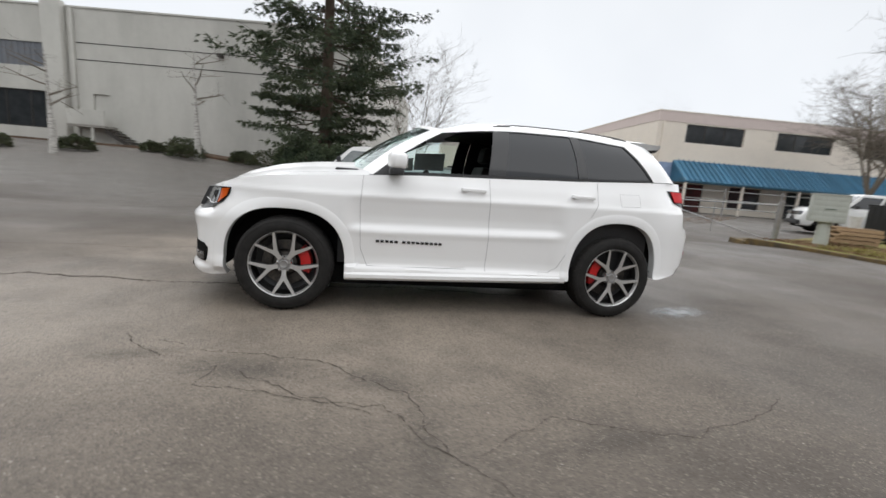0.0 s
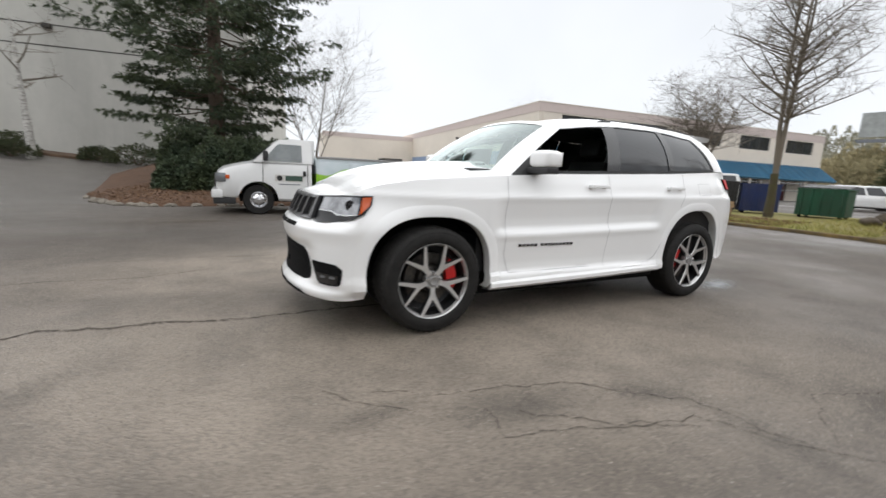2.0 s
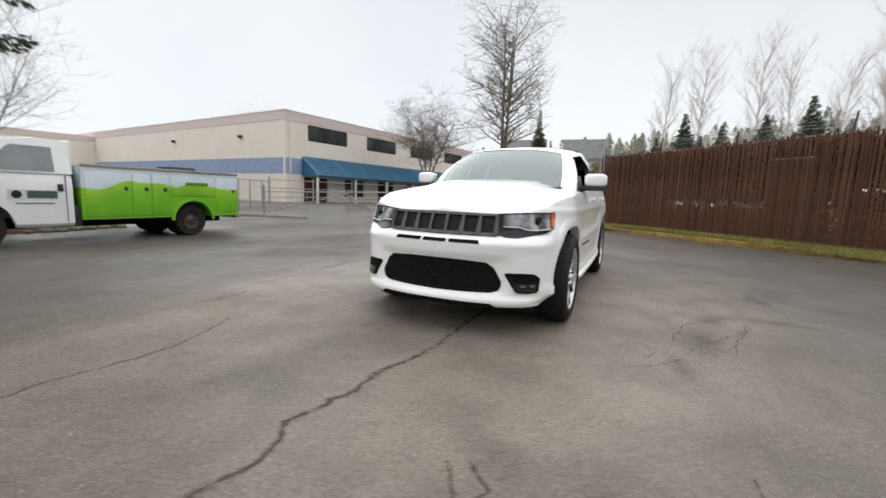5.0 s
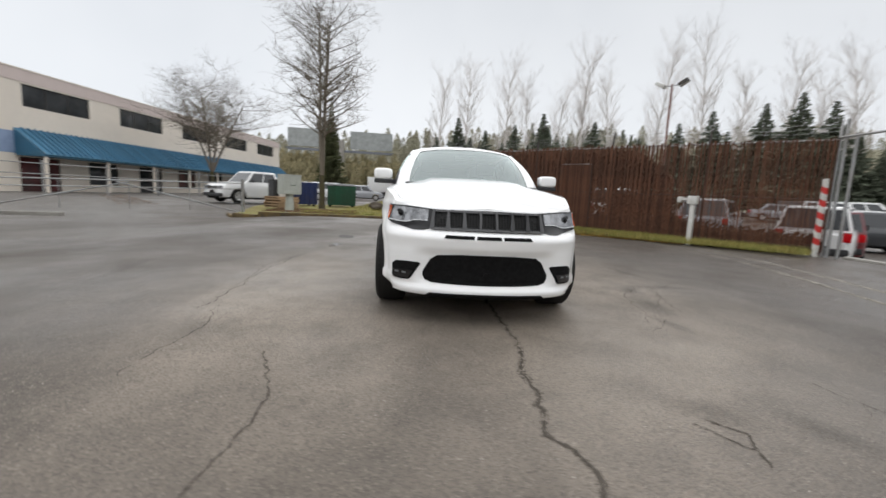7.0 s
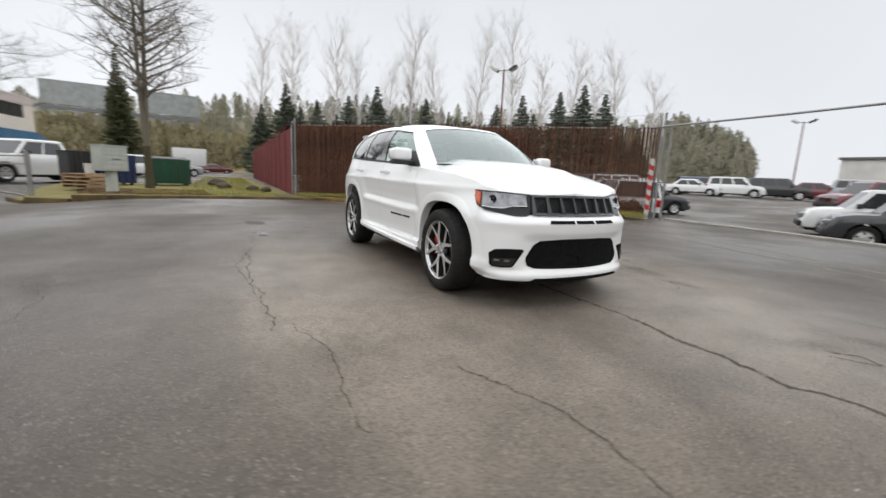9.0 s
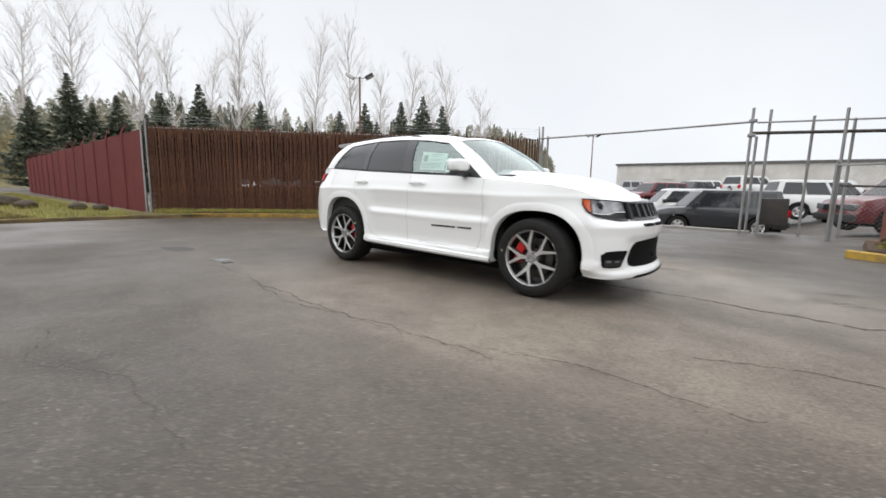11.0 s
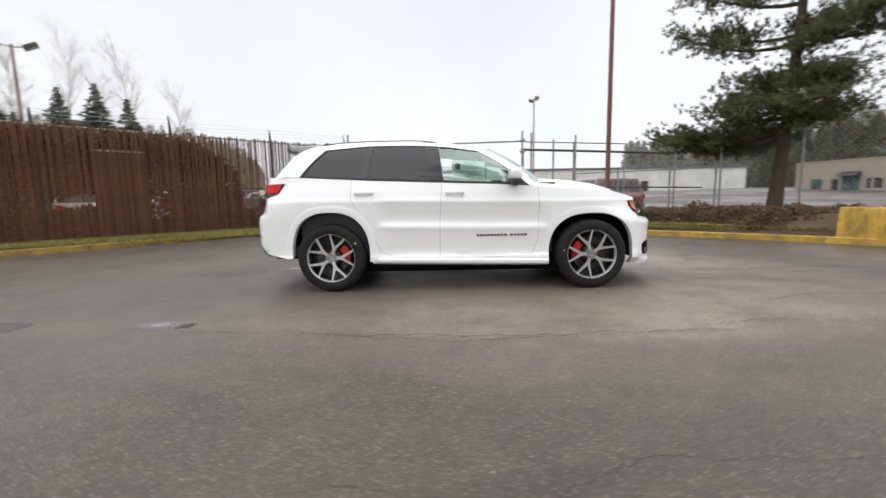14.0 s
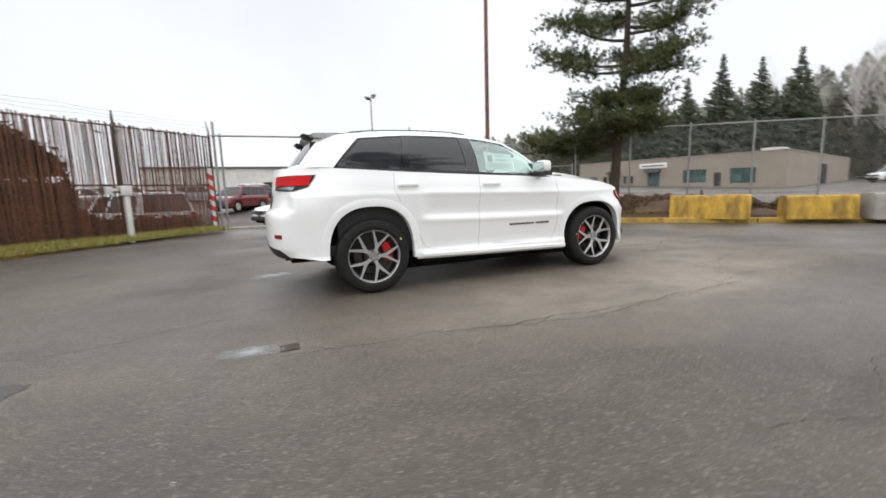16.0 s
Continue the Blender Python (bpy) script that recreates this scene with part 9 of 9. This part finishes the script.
vehicle("suv", 44, 6.5, 95, P_SILVER, "silver station car parked beyond the lawn", "cars beyond the lawn")
vehicle("suv", -56.5, -15.6, 150, P_WHITE, "white station car parked beside the tan building")
vehicle("suv", 26.0, 40.0, 80, P_WHITE, "white van-like car parked beside the cream building")


# service truck with a painted utility body
def wrap_material():
    m = bpy.data.materials.new("landscape_wrap")
    m.use_nodes = True
    nt = m.node_tree
    p = nt.nodes["Principled BSDF"]
    tc = nt.nodes.new("ShaderNodeTexCoord")
    sp = nt.nodes.new("ShaderNodeSeparateXYZ")
    nt.links.new(tc.outputs["Object"], sp.inputs[0])
    n = nt.nodes.new("ShaderNodeTexNoise")
    n.noise_dimensions = '1D'
    n.inputs["Scale"].default_value = 0.85
    n.inputs["Detail"].default_value = 1.0
    nt.links.new(sp.outputs[0], n.inputs["W"])
    ad = nt.nodes.new("ShaderNodeMath")
    ad.operation = 'MULTIPLY_ADD'
    ad.inputs[1].default_value = -0.55
    nt.links.new(n.outputs[0], ad.inputs[0])
    nt.links.new(sp.outputs[2], ad.inputs[2])
    r = nt.nodes.new("ShaderNodeValToRGB")
    r.color_ramp.elements[0].position = 0.0
    r.color_ramp.elements[0].color = (0.13, 0.36, 0.010, 1)
    r.color_ramp.elements[1].position = 1.0
    r.color_ramp.elements[1].color = (0.60, 0.66, 0.69, 1)
    for pos, c in ((0.60, (0.17, 0.47, 0.012, 1)), (0.97, (0.30, 0.56, 0.03, 1)), (0.985, (0.62, 0.68, 0.70, 1))):
        e = r.color_ramp.elements.new(pos)
        e.color = c
    nt.links.new(ad.outputs[0], r.inputs[0])
    n2 = nt.nodes.new("ShaderNodeTexNoise")
    n2.inputs["Scale"].default_value = 1.4
    nt.links.new(tc.outputs["Object"], n2.inputs["Vector"])
    mx = nt.nodes.new("ShaderNodeMix")
    mx.data_type = 'RGBA'
    mx.blend_type = 'MULTIPLY'
    mx.inputs[0].default_value = 0.5
    rr = nt.nodes.new("ShaderNodeValToRGB")
    rr.color_ramp.elements[0].position, rr.color_ramp.elements[1].position = 0.35, 0.6
    rr.color_ramp.elements[0].color, rr.color_ramp.elements[1].color = (0.55, 0.75, 0.7, 1), (1, 1, 1, 1)
    nt.links.new(n2.outputs[0], rr.inputs[0])
    nt.links.new(r.outputs[0], mx.inputs[6])
    nt.links.new(rr.outputs[0], mx.inputs[7])
    nt.links.new(mx.outputs[2], p.inputs["Base Color"])
    p.inputs["Roughness"].default_value = 0.35
    p.inputs["Coat Weight"].default_value = 0.4
    return m


WRAP = wrap_material()
truck = empty("service_truck", Matrix.Translation((0.257, 9.61, -0.275)) @ Matrix.Scale(1.057, 4), label="white service truck with a green and sky-blue utility body", category="truck")
TW = 2.02
bm = bmesh.new()
sec = [(-3.16, 0.55, 0.99, 0.80), (-3.12, 0.50, 1.12, 0.92), (-3.0, 0.47, 1.22, 0.97), (-2.8, 0.45, 1.29, 0.99), (-2.55, 0.45, 1.355, 1.0), (-2.30, 0.42, 1.41, 1.0), (-2.0, 0.40, 1.45, 1.0), (-1.4, 0.38, 1.45, 1.0), (-0.74, 0.38, 1.45, 1.0)]
for s in (1, -1):
    rows = []
    for x, z0, z1, w in [tuple(np.array(a) + (np.array(b) - np.array(a)) * k / 8) for a, b in zip(sec, sec[1:]) for k in range(8)] + [sec[-1]]:
        hw = TW / 2 * w
        col = [(x, s * hw * 0.95, z0), (x, s * hw, z0 + 0.06), (x, s * hw, (z0 + z1) / 2), (x, s * hw * 0.985, z1 - 0.16), (x, s * hw * 0.93, z1 - 0.03), (x, s * hw * 0.5, z1 + 0.03), (x, 0, z1 + 0.04)]
        out = []
        for p in col:
            dx = p[0] + 2.14
            q = list(p)
            if abs(dx) < 0.50 and abs(p[1]) > hw * 0.8:
                q[2] = max(q[2], 0.40 + math.sqrt(max(0.0, 0.50 ** 2 - dx * dx)))
            out.append((q[0], q[1] + TW / 2, q[2]))
        rows.append(out)
    grid_faces(bm, rows)
bmesh.ops.remove_doubles(bm, verts=bm.verts[:], dist=0.001)
part("cab_body", bm, P_WHITE, truck, "white cab lower body", angle=40)
# cab upper: windscreen, roof and pillars
bm = bmesh.new()
prof = [(-2.27, 1.42, 0.97), (-1.70, 1.96, 0.86), (-1.58, 2.04, 0.84), (-1.2, 2.09, 0.83), (-0.85, 2.08, 0.83), (-0.74, 2.02, 0.85), (-0.72, 1.42, 0.97)]
rows = []
for x, z, w in prof:
    rows.append([(x, TW / 2 * (1 + w * t), z + 0.03 * (1 - t * t)) for t in np.linspace(-1, 1, 9)])
grid_faces(bm, rows)
for s in (1, -1):
    bm.faces.new([bm.verts.new((x, TW / 2 * (1 + s * w), z)) for x, z, w in prof])
bmesh.ops.remove_doubles(bm, verts=bm.verts[:], dist=0.001)
part("cab_roof", bm, P_WHITE, truck, angle=30)
# opaque pane: its pale base stands for reflected sky and the bright cab inside
CAB_GLASS = material("cab_glass", (0.12, 0.14, 0.142), 0.06, coat=1.0, grain=(2.5, (0.05, 0.056, 0.058), 0.7))


def tp(x, z, s, out=0.012):
    w = 0.97 + (0.845 - 0.97) * (z - 1.42) / 0.60
    return (x, TW / 2 * (1 + s * w) + s * out, z)
for s in (1, -1):
    bm = bmesh.new()
    prism(bm, [tp(-2.02, 1.46, s), tp(-1.00, 1.46, s), tp(-1.00, 1.93, s), tp(-1.58, 1.93, s), tp(-1.66, 1.88, s)], (0, 0.004 * s, 0))
    part("door_window", bm, CAB_GLASS, truck, "cab door glass", smooth=False)
    y0 = TW / 2 * (1 + s)
    part("door_handle", box(-0.98, -0.90, y0 - 0.03, y0 + 0.03, 1.08, 1.22, 0.01), BLACK_PLASTIC, truck)
    for dx in (-2.03, -0.86):
        part("door_gap", box(dx, dx + 0.014, y0 - 0.004, y0 + 0.004, 0.46, 1.40), FRAME_DARK, truck)
    mi = part("mirror", box(-2.02, -1.90, y0 + (0.05 if s > 0 else -0.33), y0 + (0.33 if s > 0 else -0.05), 1.46, 1.72, 0.04), BLACK_PLASTIC, truck, "black tow mirror")
    part("mirror_arm", box(-1.95, -1.90, min(y0, y0 + 0.1 * s), max(y0, y0 + 0.1 * s), 1.50, 1.54), BLACK_PLASTIC, mi)
    lg = part("door_logo", box(-1.72, -0.98, y0 + (-0.006 if s < 0 else 0.0), y0 + (0.0 if s < 0 else 0.006), 0.92, 1.10), WHITE_STEEL, truck, "door lettering panel")
    part("logo_bar", box(-1.45, -1.00, y0 + s * 0.004 - 0.006, y0 + s * 0.004 + 0.006, 0.94, 1.08), INK, lg)
    part("logo_mark", tube([(-1.60, y0 - 0.007, 1.01), (-1.60, y0 + 0.007, 1.01)], 0.075, 16), GLOSS_BLACK, lg)
    part("logo_line", box(-1.62, -1.05, y0 + s * 0.004 - 0.003, y0 + s * 0.004 + 0.003, 0.83, 0.855), SLAT_METAL, lg)
    part("headlight", box(-3.17, -2.92, y0 - (0.02 if s > 0 else -0.0) - (0.30 if s > 0 else 0), y0 + (0.30 if s < 0 else 0) - 0.02 * s, 0.86, 1.10, 0.03), LAMP_LENS, truck, "clear headlight")
    part("marker_light", box(-2.93, -2.83, y0 - 0.03 if s > 0 else y0 + 0.005, y0 - 0.005 if s > 0 else y0 + 0.03, 0.95, 1.05, 0.01), AMBER_LENS, truck)
bm = bmesh.new()
prism(bm, [(-2.235, 0.22, 1.475), (-2.235, TW - 0.22, 1.475), (-1.76, TW - 0.28, 1.925), (-1.76, 0.28, 1.925)], (-0.012, 0, 0.012))
part("windscreen", bm, TINT_GLASS, truck, smooth=False)
part("grille", box(-3.19, -3.10, 0.34, TW - 0.34, 0.72, 1.08, 0.03), BLACK_PLASTIC, truck, "dark grille")
for k in range(3):
    part("grille_bar", box(-3.205, -3.17, 0.36, TW - 0.36, 0.78 + 0.1 * k, 0.82 + 0.1 * k, 0.008), STEEL, truck)
part("front_bumper", box(-3.28, -3.0, 0.02, TW - 0.02, 0.44, 0.66, 0.05), P_WHITE, truck, "white front bumper")
part("bumper_valance", box(-3.24, -2.7, 0.06, TW - 0.06, 0.28, 0.45, 0.03), BLACK_PLASTIC, truck)
part("fairing", box(-0.80, -0.62, 0.20, TW - 0.20, 1.40, 2.10, 0.06), P_WHITE, truck, "white roof fairing behind the cab")
part("frame_rail", box(-2.6, 2.9, 0.55, TW - 0.55, 0.32, 0.48), MATTE_BLACK, truck)
part("tank_step", box(-0.72, -0.60, 0.03, TW - 0.03, 0.38, 0.80, 0.02), BLACK_PLASTIC, truck)
# utility body: panels with a wheel opening
for s in (0, 1):
    y0 = -0.04 if s == 0 else TW + 0.04
    bm = bmesh.new()
    top, rows = 1.62, []
    for k in range(121):
        x = -0.62 + (3.05 + 0.62) * k / 120
        dx = x - 1.745
        zb = 0.50
        if abs(dx) < 0.52:
            zb = max(zb, 0.40 + math.sqrt(max(0.0, 0.52 ** 2 - dx * dx)) * 0.95)
        rows.append([(x, y0 + (0.5 if s == 0 else -0.5), zb), (x, y0, zb)] + [(x, y0, zb + (top - zb) * j / 5) for j in range(1, 6)] + [(x, y0 + (0.5 if s == 0 else -0.5), top)])
    grid_faces(bm, rows)
    ub = part("utility_body", bm, WRAP, truck, "printed green hill and sky panel", smooth=False)
    for x0, x1, z0, z1 in ((-0.56, 0.30, 0.56, 1.50), (0.34, 0.72, 0.56, 1.50), (0.76, 1.14, 0.56, 1.50), (1.18, 2.34, 1.02, 1.50), (2.38, 2.98, 0.60, 1.50)):
        d = part("compartment_door", box(x0, x1, y0 - 0.014 if s == 0 else y0 - 0.002, y0 + 0.002 if s == 0 else y0 + 0.014, z0, z1, 0.006), WRAP, ub)
        if x1 - x0 < 1.0:
            ys = y0 - 0.02 if s == 0 else y0 + 0.02
            part("latch", box(x1 - 0.13, x1 - 0.05, min(ys, y0) - 0.004, max(ys, y0) + 0.004, 1.12, 1.21, 0.01), STEEL, d)
    bm = bmesh.new()
    rows = []
    for k in range(25):
        a = math.pi * k / 24
        ys = -0.02 if s == 0 else 0.02
        rows.append([(1.745 + rr * math.cos(a), y0 + ys * f, 0.42 + rr * 0.95 * math.sin(a)) for rr, f in ((0.49, 0), (0.50, 1.6), (0.56, 1.6), (0.57, 0))])
    grid_faces(bm, rows)
    part("wheel_trim", bm, WRAP, ub, "green wheel-arch flare")
    part("vent_line", box(1.55, 2.15, y0 - 0.02, y0 + 0.02, 1.28, 1.36), material("wrap_dark", (0.08, 0.22, 0.02), 0.5) if s == 0 else bpy.data.materials["wrap_dark"], ub)
    part("top_rail", box(-0.62, 3.05, y0 - 0.02, y0 + 0.02, 1.60, 1.66, 0.01), GALV, ub)
part("bed_floor", box(-0.60, 3.0, 0.4, TW - 0.4, 0.70, 0.78), GALV, truck)
part("tailgate", box(2.98, 3.05, 0.0, TW, 0.52, 1.45, 0.01), WRAP, truck)
part("rear_bumper", box(3.02, 3.22, 0.05, TW - 0.05, 0.42, 0.56, 0.02), GALV, truck)
part("bed_front", box(-0.62, -0.56, 0.0, TW, 0.52, 1.62), WRAP, truck)
for x, y in ((0.1, 0.55), (0.8, 0.65), (1.3, 0.5), (2.4, 1.2)):
    part("ladder_bar", box(x, x + 0.9, y, y + 0.05, 1.62, 1.68, 0.01), DARK_PIPE, truck)
part("tool_crate", box(1.6, 2.2, 0.5, 1.2, 0.78, 1.75, 0.02), DARK_PIPE, truck, "dark tool crate in the bed")
for ax, dual in ((-2.14, False), (1.745, True)):
    for s in (0, 1):
        for off in ((0.0, 0.30) if dual else (0.0,)):
            yc = (0.16 + off) if s == 0 else (TW - 0.16 - off)
            w = empty("wheel", Matrix.Translation((ax, yc, 0.40)))
            w.parent = truck
            b = bmesh.new()
            add_lathe(b, [(0.22, -0.11), (0.37, -0.12), (0.40, -0.08), (0.40, 0.08), (0.37, 0.12), (0.22, 0.11)], 36)
            part("tyre", b, RUBBER, w, "black truck tyre")
            o = -1 if s == 0 else 1
            b = bmesh.new()
            add_lathe(b, [(0.235, 0.08 * o), (0.225, 0.115 * o), (0.20, 0.07 * o), (0.13, 0.05 * o if dual else 0.12 * o), (0.10, 0.06 * o if dual else 0.15 * o), (0.0005, 0.07 * o if dual else 0.16 * o)], 28)
            part("rim", b, CHROME if not dual else STEEL, w, "bright steel wheel")
            if off == 0.0:
                for k in range(8):
                    a = 2 * math.pi * k / 8
                    b = bmesh.new()
                    add_lathe(b, [(0.016, 0.05 * o), (0.016, (0.13 if not dual else 0.08) * o), (0.0005, (0.135 if not dual else 0.085) * o)], 8, 'y', Matrix.Translation((0.165 * math.cos(a), 0, 0.165 * math.sin(a))))
                    part("wheel_nut", b, RIM_DARK, w)
vehicle("suv", 22.3, -5.2, 84, P_RED, "red station car parked behind the slatted fence", "cars in the lot")
vehicle("suv", 20.8, -11.6, 62, P_WHITE, "white station car parked behind the slatted fence", "cars in the lot")
vehicle("suv", 26.4, -8.9, 70, P_WHITE, "white station car parked behind the slatted fence", "cars in the lot")


# white box trailer parked far beyond the lawn
bt = empty("box_trailer", Matrix.Translation((74.5, 7.1, terrain(74.5, 7.1))) @ Matrix.Rotation(radians(4), 4, 'Z'), label="white box trailer parked far beyond the lawn", category="trailer")
part("body", box(-1.3, 1.3, -2.3, 2.3, 1.05, 3.75, 0.05), P_WHITE, bt)
for yy in (-1.5, -0.75, 0.0, 0.75, 1.5):
    part("rib", box(-1.33, -1.30, yy - 0.03, yy + 0.03, 1.1, 3.7, 0.004), P_WHITE, bt)
part("chassis", box(-1.1, 1.1, -2.2, 2.2, 0.75, 1.05, 0.03), DARK_PIPE, bt, "dark steel chassis")
for yy in (-1.7, -0.7):
    for xx in (-1.1, 0.85):
        bm = bmesh.new()
        add_lathe(bm, [(0.0005, -0.12), (0.30, -0.12), (0.48, -0.10), (0.50, -0.06), (0.50, 0.06), (0.48, 0.10), (0.30, 0.12), (0.0005, 0.12)], 20, 'x', Matrix.Translation((xx + 0.12, yy, 0.5)))
        part("wheel", bm, RUBBER, bt)
part("landing_leg", box(-0.9, -0.8, 1.6, 1.7, 0.0, 0.78), DARK_PIPE, bt)
part("landing_leg", box(0.8, 0.9, 1.6, 1.7, 0.0, 0.78), DARK_PIPE, bt)

# rust-brown store box and wire fence behind the service truck
st = empty("store_box", Matrix.Translation((11.3, 21.0, terrain(11.3, 21.0))) @ Matrix.Rotation(radians(-32), 4, 'Z'), label="rust-brown metal store box on a dark open frame", category="storage box")
RUST_BOX = material("rust_box_paint", (0.30, 0.115, 0.055), 0.8, grain=(4, (0.22, 0.085, 0.045), 0.7), stain=(1.2, (0.16, 0.08, 0.05), 0.6))
bx = part("body", box(-0.62, 0.62, -0.55, 0.55, 1.20, 2.05, 0.02), RUST_BOX, st)
for k in range(5):
    part("rib", box(-0.56 + 0.26 * k, -0.52 + 0.26 * k, -0.575, -0.55, 1.22, 2.02), RUST_BOX, bx)
part("lid", box(-0.80, 0.86, -0.62, 0.62, 2.05, 2.13, 0.02), WHITE_STEEL, st, "white flat lid")
for xx in (-0.56, 0.56):
    for yy in (-0.48, 0.48):
        part("leg", box(xx - 0.05, xx + 0.05, yy - 0.05, yy + 0.05, -0.2, 1.20), DARK_PIPE, st)
part("shelf", box(-0.58, 0.58, -0.50, 0.50, 0.45, 0.52), DARK_PIPE, st)
part("back_sheet", box(-0.58, 0.58, 0.46, 0.50, 0.0, 1.20), DARK_PIPE, st)
parts_fence("wire_yard_fence", [(11.95, 20.2), (13.6, 21.2), (15.4, 22.2), (16.9, 23.1)], 1.85, "galvanised wire fence beside the store box", z=-0.25)
